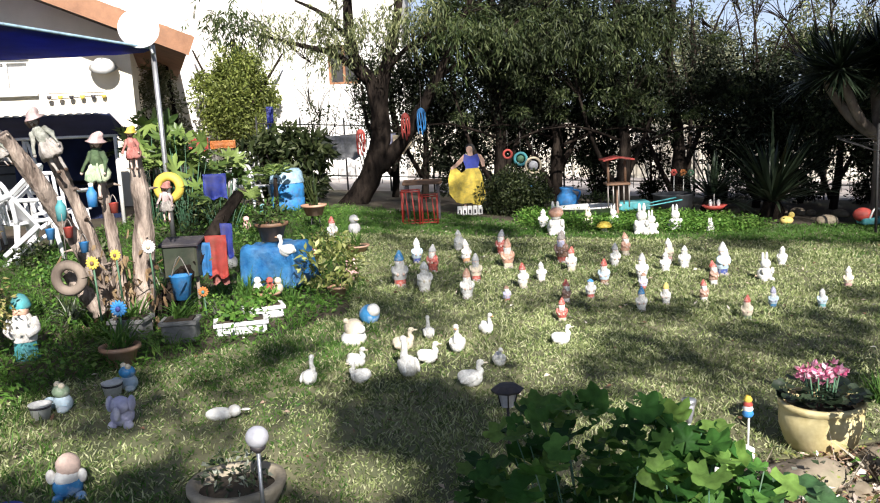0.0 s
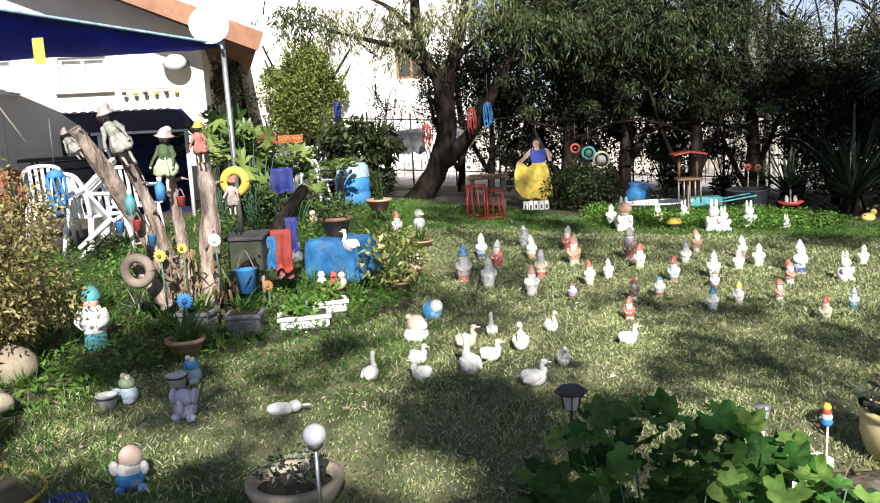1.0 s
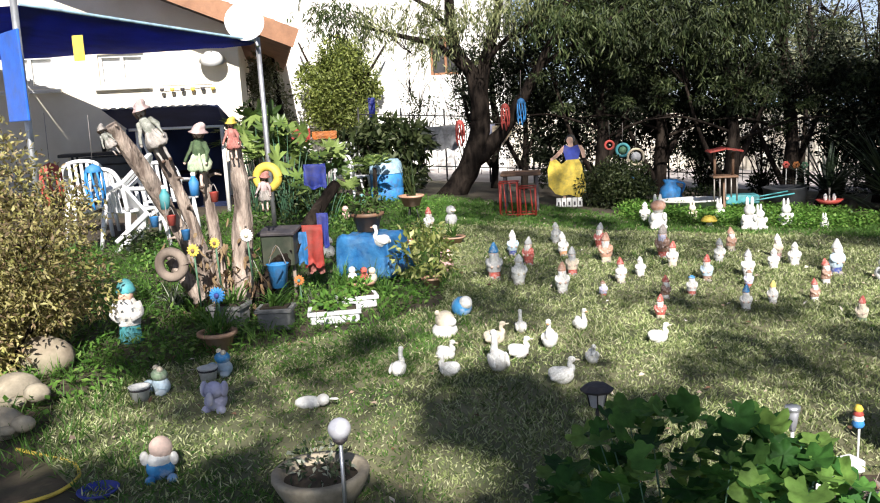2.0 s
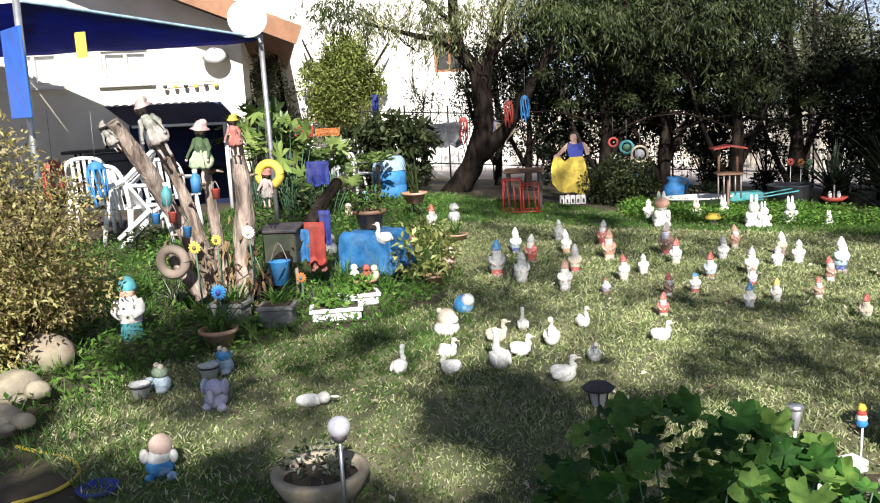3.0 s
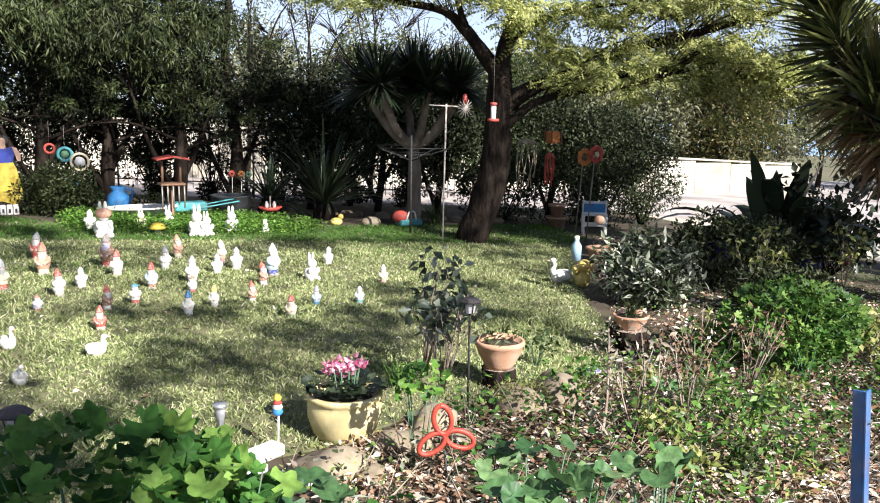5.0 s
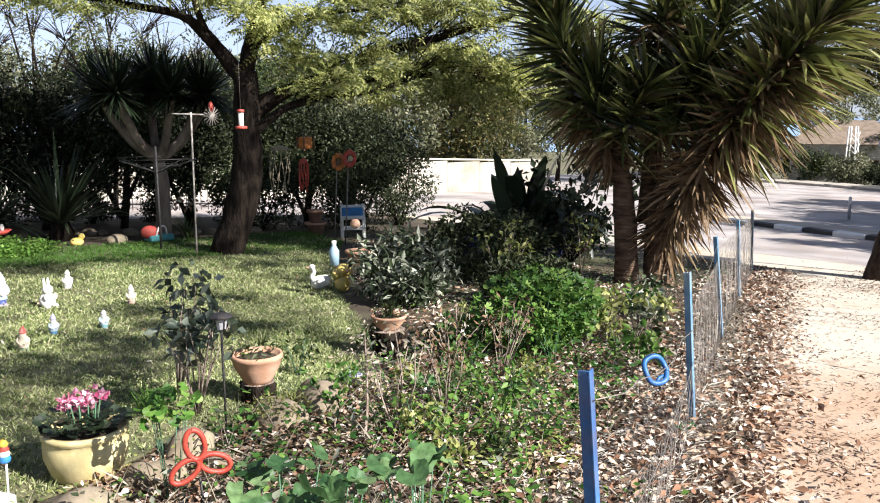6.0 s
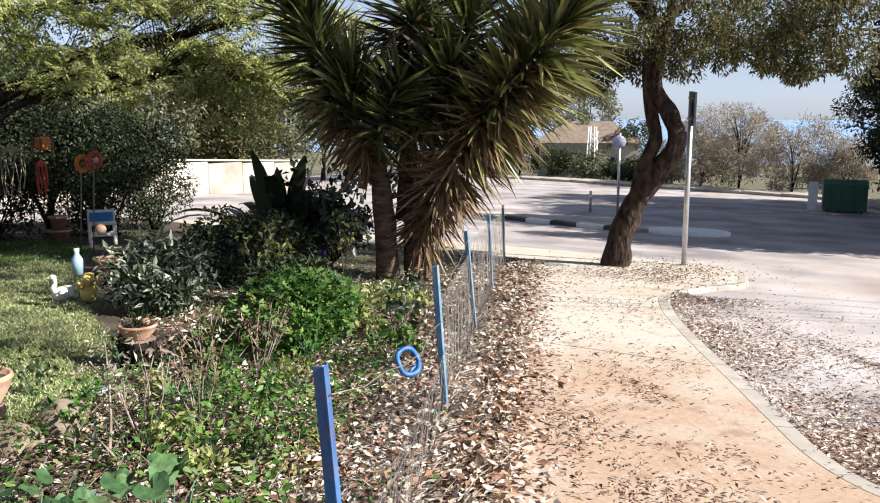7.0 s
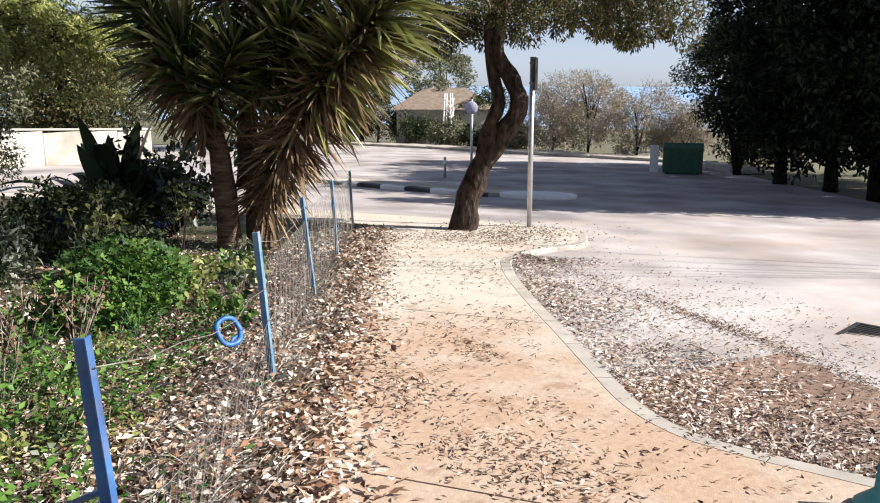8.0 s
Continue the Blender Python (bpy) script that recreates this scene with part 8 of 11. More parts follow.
def back_bed_things():
    t = thing("tub", 2.27, 13.47, "shallow white tub planter with plants", "tub")
    bm = bmesh.new()
    lathe(bm, [(0, 0), (0.3, 0), (0.4, 0.2), (0.42, 0.2), (0.42, 0.22), (0.37, 0.22), (0.3, 0.08), (0, 0.06)], 24, None, 0, True, 1.3, 0.8)
    part("tub_body", bm, M["clay_white"], t)
    leaf_tuft(t, P(2.5, 14.3, 0.15), 0.35, 0.2, 220, 0.07, 0.03, "mid_leaf", 301)
    t = thing("jug", 2.03, 14.08, "large blue glazed jug", "jug")
    bm = bmesh.new()
    lathe(bm, [(0, 0), (0.13, 0), (0.19, 0.16), (0.16, 0.32), (0.09, 0.4), (0.12, 0.46), (0.1, 0.46), (0, 0.42)], 20)
    part("jug_body", bm, M["blue"], t)
    bm = bmesh.new()
    tube(bm, curve_pts([(0.1, 0, 0.42), (0.22, 0, 0.38), (0.18, 0, 0.24)], 4), 0.018, 6)
    part("handle", bm, M["blue"], t)
    t = thing("tub", 3.89, 14.44, "tall grey plastic tub behind the figures", "tub")
    bm = bmesh.new()
    lathe(bm, [(0, 0), (0.3, 0), (0.34, 0.34), (0.36, 0.36), (0.32, 0.36), (0.28, 0.1), (0, 0.08)], 20)
    part("tub_body", bm, M["dark_grey"], t)
    for k, (dx, mt) in enumerate([(-0.15, "red"), (0.02, "orange"), (0.16, "green")]):
        f = thing("toy_flower", 4.35 + dx, 15.55, "small " + mt + " plastic flower on a stick in the tub", "ornament", up=0.08)
        bm = bmesh.new()
        tube(bm, [(0, 0, 0), (0.01, 0, 0.55)], 0.006, 5)
        part("stick", bm, M["white"], f)
        bm = bmesh.new()
        for a in range(6):
            ball(bm, 0.028, (math.cos(a * 1.047) * 0.04, -0.01, 0.57 + math.sin(a * 1.047) * 0.04), (1, 0.4, 1), 0, 7, 5)
        part("petals", bm, M[mt], f)
    t = thing("toy_cart", 3.25, 13.74, "teal painted toy wheelbarrow with long handles", "wheelbarrow")
    bm = bmesh.new()
    box(bm, 0.5, 0.3, 0.14, Matrix.Translation((-0.2, 0, 0.16)), 0.02)
    part("tray", bm, M["teal"], t)
    for s in (-1, 1):
        bm = bmesh.new()
        tube(bm, [(-0.4, s * 0.14, 0.16), (0.55, s * 0.18, 0.3)], 0.012, 6)
        part("handle", bm, M["teal"], t)
    bm = bmesh.new()
    lathe(bm, [(0.02, -0.02), (0.1, -0.025), (0.1, 0.025), (0.02, 0.02)], 16, pose(-0.5, 0, 0.1, 90, 0, 0))
    part("wheel", bm, M["black"], t)
    t = thing("toy_cart", 4.38, 13.79, "small red toy boat on a stand", "toy")
    bm = bmesh.new()
    lathe(bm, [(0, 0.16), (0.1, 0.17), (0.16, 0.24), (0.14, 0.24), (0, 0.2)], 16, sx=1.3)
    part("hull", bm, M["red"], t)
    bm = bmesh.new()
    tube(bm, [(0, 0, 0), (0, 0, 0.42)], 0.015, 6)
    part("post", bm, M["wire"], t)
    for dx in (-0.06, 0.07):
        bm = bmesh.new()
        ball(bm, 0.04, (dx, 0, 0.27), (0.8, 0.8, 1.6), 0, 8, 6)
        part("passenger_peg", bm, M["white"], t)
    t = thing("toy_cart", 6.57, 13.16, "teal and red plastic toy cart on the grass", "toy")
    bm = bmesh.new()
    box(bm, 0.42, 0.26, 0.1, Matrix.Translation((0.08, 0, 0.05)), 0.02)
    part("tray", bm, M["teal"], t)
    bm = bmesh.new()
    ball(bm, 0.14, (-0.08, 0, 0.2), (1.1, 0.8, 0.8), 0, 12, 8)
    part("hood", bm, M["red"], t)
    bm = bmesh.new()
    tube(bm, curve_pts([(-0.02, -0.1, 0.14), (0.03, -0.12, 0.28), (0.14, -0.1, 0.28), (0.18, -0.08, 0.14)], 4), 0.016, 6)
    part("handle", bm, M["white"], t)
    lumps("figurine", 5.39, 13.37, [(0.09, (0, 0, 0.06), (1.2, 1, 0.8), 0), (0.05, (0.08, 0, 0.14), (1, 1, 1), 0)], ["yellow"], "small yellow clay duck under the trees")
    lumps("rock", 6.05, 13.42, [(0.14, (0, 0, 0.06), (1.3, 0.9, 0.7), 0)], ["rock"], "pale rock at the edge of the lawn", "rock")
    for k in range(14):
        a = k / 13
        lumps("rock", 4.4 + 4.6 * a + 0.1 * math.sin(k * 5), 14.55 + 0.35 * math.sin(a * 5) + 0.1 * math.cos(k * 3), [(0.11, (0, 0, 0.03), (1.4 + 0.3 * math.sin(k), 1, 0.7), 0)], ["rock"], "low edging rock of the back bed", "rock", rz=k * 40, s=0.8 + 0.4 * abs(math.sin(k * 2.1)), group="edging rocks")


back_bed_things()


def back_fence():
    t = tagged(new("back_fence"), "thin dark iron fence behind the hedge", "fence", "", "structure")
    bmp = bmesh.new()
    tube(bmp, [(0, 0, -0.1), (0, 0, 1.5)], 0.02, 6)
    me = mesh_of("post", bmp, M["iron"])
    pts = [(-4 + i * 0.95, 18.7) for i in range(22)]
    for x, y in pts:
        share("post", me, t, Matrix.Translation(P(x, y)))
    for z in (0.25, 1.35):
        bm = bmesh.new()
        tube(bm, [P(x, y, z) for x, y in pts], 0.014, 5)
        part("rail", bm, M["iron"], t)
    for i in range(21):
        for k in range(1, 5):
            x = pts[i][0] + 0.19 * k
            share("bar", BAR, t, Matrix.Translation(P(x, 18.7)))


bmb = bmesh.new()
tube(bmb, [(0, 0, 0.1), (0, 0, 1.42)], 0.008, 4)
BAR = mesh_of("bar", bmb, M["iron"])
back_fence()


# ---- under the feathery tree ----
def under_tree():
    t = thing("bird_stand", 6.53, 11.70, "white T-shaped stand with a star and red finial", "stand")
    bm = bmesh.new()
    tube(bm, [(0, 0, -0.02), (0.03, 0, 2.12)], 0.014, 8)
    part("post", bm, M["rag"], t)
    bm = bmesh.new()
    tube(bm, [(-0.25, 0.05, 2.1), (0.33, -0.05, 2.08)], 0.011, 6)
    part("crossbar", bm, M["rag"], t)
    bm = bmesh.new()
    for k in range(8):
        a = k * math.pi / 8
        tube(bm, [(0.34 - 0.14 * math.cos(a), -0.06, 2.06 - 0.14 * math.sin(a)), (0.34 + 0.14 * math.cos(a), -0.06, 2.06 + 0.14 * math.sin(a))], 0.008, 4)
    part("star", bm, M["rag"], t, "white wire star")
    bm = bmesh.new()
    ball(bm, 0.05, (0.33, -0.05, 2.2), (0.8, 0.8, 1.6), 0, 8, 6)
    part("finial", bm, M["red"], t, "red finial")
    # rotary clothes drier
    t = thing("clothes_drier", 6.24, 12.26, "grey rotary clothes drier with folded arms", "drier")
    # near-black iron colour stands in for the shade on the drier
    bm = bmesh.new()
    tube(bm, [(0, 0, -0.02), (0, 0, 1.6)], 0.02, 8)
    part("post", bm, M["iron"], t)
    for k in range(4):
        a = k * math.pi / 2 + 0.4
        bm = bmesh.new()
        tube(bm, [(0, 0, 1.2), (0.75 * math.cos(a), 0.75 * math.sin(a), 1.42)], 0.01, 5)
        part("arm", bm, M["iron"], t)
        b = a + math.pi / 2
        for q in (0.4, 0.75):
            bm = bmesh.new()
            z = 1.2 + 0.22 * q / 0.75
            tube(bm, [(q * math.cos(a), q * math.sin(a), z), (q * math.cos(b), q * math.sin(b), z)], 0.005, 4)
            part("line", bm, M["iron"], t)
    # feeder on the trunk
    t = thing_xyz("bird_feeder", (6.49, 10.20, 1.65), "clear bird feeder with red top and tray", "feeder")
    bm = bmesh.new()
    lathe(bm, [(0.035, -0.2), (0.038, -0.02), (0, -0.02)], 12)
    part("bottle", bm, M["white"], t)
    for z, r_ in ((-0.24, 0.08), (-0.02, 0.05)):
        bm = bmesh.new()
        lathe(bm, [(0, z), (r_, z), (r_, z + 0.035), (0, z + 0.045)], 14)
        part("tray", bm, M["red"], t, "red plastic tray")
    bm = bmesh.new()
    tube(bm, [(0, 0, 0), (0, 0, 0.9)], 0.002, 4)
    part("cord", bm, M["wire"], t)
    # hanging toys on the low branch
    spiral("wind_chime", (8.34, 12.10, 1.06), 0.17, 0.8, "stone_dull", "beaded cream mobile hanging from a branch")
    spiral("wind_spinner", (8.66, 11.87, 0.84), 0.08, 0.55, "red", "red plastic spinner hanging from a branch")
    t = thing_xyz("lantern", (8.70, 11.85, 1.12), "small orange hanging lantern", "lantern")
    bm = bmesh.new()
    box(bm, 0.18, 0.18, 0.2, Matrix.Translation((0, 0, -0.1)), 0.02)
    part("lantern_body", bm, M["orange"], t)
    for k in range(4):
        bm = bmesh.new()
        box(bm, 0.02, 0.02, 0.24, Matrix.Translation((0.1 * (1 if k % 2 else -1), 0.1 * (1 if k // 2 else -1), -0.12)))
        part("corner_post", bm, M["brown"], t)
    for a, mt, hub in (((9.31, 11.77, 0.78), "orange", "brown"), ((9.40, 11.57, 0.84), "red", "cream")):
        t = thing_xyz("windmill", a, "toy windmill with " + mt + " petals", "windmill")
        for k in range(10):
            bm = bmesh.new()
            an = k * math.pi / 5
            ball(bm, 0.05, (math.cos(an) * 0.11, -0.01 - 0.01 * (k % 2), math.sin(an) * 0.11), (1, 0.3, 1), 0, 8, 5)
            part("petal", bm, M[mt], t)
        bm = bmesh.new()
        ball(bm, 0.05, (0, -0.03, 0), (1, 0.6, 1), 0, 8, 6)
        part("hub", bm, M[hub], t)
        bm = bmesh.new()
        tube(bm, [(0, 0.02, 0), (-0.12, 0.02, -1.55)], 0.012, 5)
        part("stick", bm, M["wire"], t)
    # stacked pots and small chair
    for k, (r_, z) in enumerate([(0.2, 0.0), (0.16, 0.24)]):
        flower_pot(10.06, 13.52, r_, 0.24, "terracotta", "stacked terracotta pot at the back of the lawn", up=z)
    t = thing("stool", 10.4, 12.78, "white painted ladder-back chair with a blue seat", "chair")
    t.matrix_world = t.matrix_world @ pose(0, 0, 0, 0, 0, -36) @ Matrix.Diagonal((0.8, 0.8, 0.8, 1))
    for sx in (-1, 1):
        for yy, hh in ((-0.2, 0.45), (0.2, 0.78)):
            bm = bmesh.new()
            box(bm, 0.07, 0.05, hh, Matrix.Translation((sx * 0.26, yy, 0)), 0.006)
            part("leg", bm, M["white_paint"], t)
    for z in (0.2, 0.66):
        bm = bmesh.new()
        box(bm, 0.5, 0.035, 0.1, Matrix.Translation((0, 0.2 if z > 0.4 else -0.2, z)), 0.005)
        part("rail", bm, M["white_paint"], t)
    bm = bmesh.new()
    box(bm, 0.58, 0.46, 0.05, Matrix.Translation((0, 0, 0.45)), 0.008)
    part("seat", bm, M["white_paint"], t)
    bm = bmesh.new()
    box(bm, 0.5, 0.05, 0.2, Matrix.Translation((0, 0.17, 0.5)), 0.01)
    part("back_panel", bm, M["blue"], t, "blue back panel")
    sp = thing("fern", 7.4, 13.6, "loose flowering plant with reddish blooms under the tree", "plant")
    sprig(sp, P(7.4, 13.6, 0.02), 60, 0.75, 0.03, "mid_leaf", 311, 0.7, 0.5)
    leaf_tuft(sp, P(7.4, 13.6, 0.5), 0.3, 0.25, 60, 0.08, 0.05, "litter", 312, "bloom").name = "blossoms"


under_tree()

# ---- fence along the pavement ----
def street_fence():
    f = thing("wire_fence", 4.89, fence_y(4.89), "low wire fence with leaning blue steel posts", "fence")
    posts = [(2.26, 1.29, 0.04, 0.06), (4.89, 2.47, 0.03, 0.06), (7.53, 3.65, 0.04, 0.09), (10.15, 4.79, 0.02, 0.05), (12.8, 5.9, 0.02, 0.03)]
    tops = []
    for x, y, lx, ly in posts:
        bm = bmesh.new()
        first = x < 3
        a, b = P(x, y, -0.08), P(x, y, 1.05 if first else 1.0) + Vector((-lx * 1.2, ly, 0))
        d = (b - a).normalized()
        m = Matrix.Translation(a) @ Vector((0, 0, 1)).rotation_difference(d).to_matrix().to_4x4() @ pose(0, 0, 0, 0, 0, 18)
        L = (b - a).length
        # angle iron: two flanges
        box(bm, 0.036 if first else 0.052, 0.006, L, m @ Matrix.Translation((0.0, 0.0, 0)), 0.001)
        box(bm, 0.006, 0.03, L, m @ Matrix.Translation((-0.013 if first else -0.02, 0.0182, 0)), 0.001)
        po = wpart("post", bm, M["blue_paint" if first else "faded_blue"], f, "blue painted angle-iron post" if first else "faded pale blue angle-iron post")
        for k in range(4):
            bm = bmesh.new()
            lathe(bm, [(0, 0), (0.007, 0), (0.007, 0.003), (0, 0.003)], 8, m @ Matrix.Translation((0.006, -0.0035, 0.2 + 0.22 * k)) @ pose(0, 0, 0, 90, 0, 0))
            wpart("hole", bm, M["black"], po)
        tops.append((a, d, L))
    order = [0, 1, 2, 3, 4]
    def level(k, t):
        a, d, L = tops[k]
        return a + d * L * t
    rw = random.Random(4)
    for t_, sag in ((0.93, 0.1), (0.5, 0.12), (0.12, 0.05)):
        for k0, k1 in zip(order, order[1:]):
            A, B = level(k0, t_), level(k1, t_ - (0.25 if (k0, t_) == (0, 0.93) else 0))
            pts = [A.lerp(B, i / 6) + Vector((rw.uniform(-0.01, 0.01), rw.uniform(-0.02, 0.02), -sag * math.sin(math.pi * i / 6) + rw.uniform(-0.02, 0.02))) for i in range(7)]
            bm = bmesh.new()
            tube(bm, pts, 0.0022, 4)
            wpart("strand", bm, M["wire"], f)
    # slack chain mesh between the posts, trodden down beside the first
    V, E_ = [], []
    bm = bmesh.new()
    for k0, k1, hi in ((0, 1, 0.45), (1, 2, 0.8), (2, 3, 0.9), (3, 4, 0.9)):
        n = 30
        for s in (1, -1):
            for i in range(-8, n):
                u0, u1 = i / n, (i + 8) / n
                v0, v1 = 0.05, hi
                if u0 < 0:
                    v0, u0 = 0.05 + (hi - 0.05) * (-u0) / (u1 - u0), 0
                if u1 > 1:
                    v1, u1 = 0.05 + (hi - 0.05) * (1 - u0) / (u1 - u0), 1
                if s < 0:
                    u0, u1 = 1 - u0, 1 - u1
                p, q = level(k0, v0).lerp(level(k1, v0), u0), level(k0, v1).lerp(level(k1, v1), u1)
                mid = (p + q) / 2 + Vector((rw.uniform(-0.02, 0.02), rw.uniform(-0.03, 0.03), -0.02))
                tube(bm, [p, mid, q], 0.0013, 3)
    wpart("mesh_wire", bm, M["wire"], f, "slack rusty diamond mesh", "stuff")
    # the brace at the first post
    bm = bmesh.new()
    tube(bm, [P(2.25, 1.34, 0.6), P(2.9, 2.35, 0.02)], 0.012, 5)
    wpart("brace", bm, M["blue_paint"], f)
    bm = bmesh.new()
    n = 20
    tube(bm, [(0.08 * math.cos(2 * math.pi * i / n), 0.008 * math.sin(i), 0.08 * math.sin(2 * math.pi * i / n)) for i in range(n + 1)], 0.016, 8, cap=False)
    tube(bm, [(0.0, 0.012, -0.08), (0.03, 0.014, -0.04), (0.075, 0.012, -0.02)], 0.011, 6)
    rg_ = wsolid("ring", bm, M["ring_blue"], (0, 0, 0), "blue plastic ring caught on the wire", "ring")
    rg_.matrix_world = Matrix.Translation((4.49, 2.52, 0.13)) @ pose(0, 0, 0, -28, 12, -24)
    # cable tie spans
    return f


street_fence()


# ---- street furniture ----
def sign_pole():
    t = thing("road_sign", 15.17, 3.59, "galvanised pole with a road sign seen edge-on", "road sign")
    bm = bmesh.new()
    tube(bm, [(0, 0, -0.1), (0.03, 0.0, 2.98)], 0.045, 12)
    part("pole", bm, M["steel"], t)
    bm = bmesh.new()
    box(bm, 0.55, 0.02, 0.55, Matrix.Translation((0.05, -0.06, 2.42)) @ pose(0, 0, 0, 0, 0, 10), 0.006)
    part("plate", bm, M["iron"], t, "dark back of the sign plate")
    for z in (2.52, 2.86):
        bm = bmesh.new()
        box(bm, 0.12, 0.1, 0.03, Matrix.Translation((0.03, -0.01, z)))
        part("clamp", bm, M["steel"], t)


def round_sign():
    t = thing("road_sign", 29.14, 9.46, "round road sign on a grey pole, seen from behind", "road sign", up=-0.12)
    bm = bmesh.new()
    tube(bm, [(0, 0, 0), (0, 0, 2.9)], 0.045, 10)
    part("pole", bm, M["steel"], t)
    bm = bmesh.new()
    lathe(bm, [(0, -0.012), (0.22, -0.012), (0.23, 0.0), (0.22, 0.012), (0, 0.012)], 24, Matrix.Translation((-0.06, 0, 2.6)) @ pose(0, 0, 0, 0, 90, 15))
    part("plate", bm, M["lilac"], t, "pale grey round sign plate")
    t = thing("bollard", 29.41, 10.57, "thin grey steel bollard on the traffic island", "bollard", up=-0.12)
    bm = bmesh.new()
    lathe(bm, [(0, 0), (0.05, 0), (0.05, 0.8), (0.035, 0.84), (0, 0.85)], 12)
    part("shaft", bm, M["steel"], t)
    bm = bmesh.new()
    lathe(bm, [(0.051, 0.6), (0.054, 0.6), (0.054, 0.7), (0.051, 0.7)], 12)
    part("band", bm, M["white_paint"], t)


def skip():
    t = thing("rubbish_container", 37.14, 2.95, "green metal rubbish container with a sloped lid", "container", up=-0.12, rz=-82)
    bm = bmesh.new()
    a = [(-0.55, 0.0), (0.55, 0.0), (0.66, 1.0), (0.62, 1.12), (-0.5, 1.22), (-0.66, 1.05)]
    for s0, s1 in ((-0.78, 0.78),):
        p = [bm.verts.new((s0, u, w + 0.1)) for u, w in a]
        q = [bm.verts.new((s1, u, w + 0.1)) for u, w in a]
        bm.faces.new(p), bm.faces.new(q[::-1])
        for i in range(len(a)):
            bm.faces.new((p[i], q[i], q[(i + 1) % len(a)], p[(i + 1) % len(a)]))
    bmesh.ops.recalc_face_normals(bm, faces=bm.faces)
    part("container_body", bm, M["bin"], t)
    for s in (-1, 1):
        for u in (-0.4, 0.4):
            bm = bmesh.new()
            lathe(bm, [(0, -0.03), (0.1, -0.03), (0.1, 0.03), (0, 0.03)], 12, Matrix.Translation((s * 0.6, u, 0.1)) @ pose(0, 0, 0, 90, 0, 90))
            part("wheel", bm, M["black"], t)
        bm = bmesh.new()
        tube(bm, [(s * 0.8, -0.5, 1.0), (s * 0.84, 0, 1.02), (s * 0.8, 0.5, 1.0)], 0.03, 6)
        part("handle", bm, M["steel"], t)
    for k in range(4):
        bm = bmesh.new()
        box(bm, 0.05, 0.04, 0.95, Matrix.Translation((-0.6 + k * 0.4, -0.63, 0.15)) @ pose(0, 0, 0, 6, 0, 0))
        part("rib", bm, M["bin"], t)
    t = thing("board", 37.39, 4.12, "pale board leaning beside the rubbish container", "board", up=-0.12)
    bm = bmesh.new()
    box(bm, 0.06, 0.35, 1.15, pose(0, 0, 0, 0, 8, 8), 0.01)
    part("panel", bm, M["white_paint"], t)


def drain():
    t = thing("drain_grate", 8.61, -1.27, "rusty iron drain grate in the asphalt", "drain", up=-0.118, rz=-24)
    bm = bmesh.new()
    for s in (-1, 1):
        box(bm, 0.9, 0.04, 0.02, Matrix.Translation((0, s * 0.24, 0)))
        box(bm, 0.04, 0.44, 0.02, Matrix.Translation((s * 0.43, 0, 0)))
    part("frame", bm, M["iron"], t)
    for k in range(14):
        bm = bmesh.new()
        box(bm, 0.025, 0.44, 0.016, Matrix.Translation((-0.38 + k * 0.058, 0, 0)))
        part("bar", bm, M["iron"], t)


def lattice_mast():
    t = thing("lattice_mast", 57.29, 20.80, "white lattice mast beside the far bushes", "mast")
    for sx in (-1, 1):
        for sy in (-1, 1):
            bm = bmesh.new()
            tube(bm, [(sx * 0.35, sy * 0.35, -0.2), (sx * 0.2, sy * 0.2, 3.6)], 0.045, 6)
            part("leg", bm, M["white_paint"], t)
    for k in range(4):
        for sx in (-1, 1):
            bm = bmesh.new()
            z = 0.3 + k * 0.75
            tube(bm, [(sx * 0.33, -0.33, z), (sx * 0.3, 0.31, z + 0.7)], 0.022, 5)
            part("brace", bm, M["white_paint"], t)
            bm = bmesh.new()
            tube(bm, [(-0.33 * sx, -0.33, z), (0.31 * sx, -0.31, z + 0.7)], 0.022, 5)
            part("brace", bm, M["white_paint"], t)
    for i, (x, y) in enumerate([(57.2, 20.0), (50.6, 6.2)]):
        b = thing("bench" if i == 0 else "white_frame", x, y, "white slatted frame on the far verge", "frame", rz=-70)
        for k in range(5):
            bm = bmesh.new()
            box(bm, 0.06, 0.04, 0.5 - 0.05 * i, Matrix.Translation((-0.6 + k * 0.3, 0, 0.05)))
            part("slat", bm, M["white_paint"], b)
        for z in (0.12, 0.46):
            bm = bmesh.new()
            box(bm, 1.4, 0.05, 0.06, Matrix.Translation((0, 0.03, z)))
            part("rail", bm, M["white_paint"], b)


sign_pole()
round_sign()
skip()
drain()
lattice_mast()

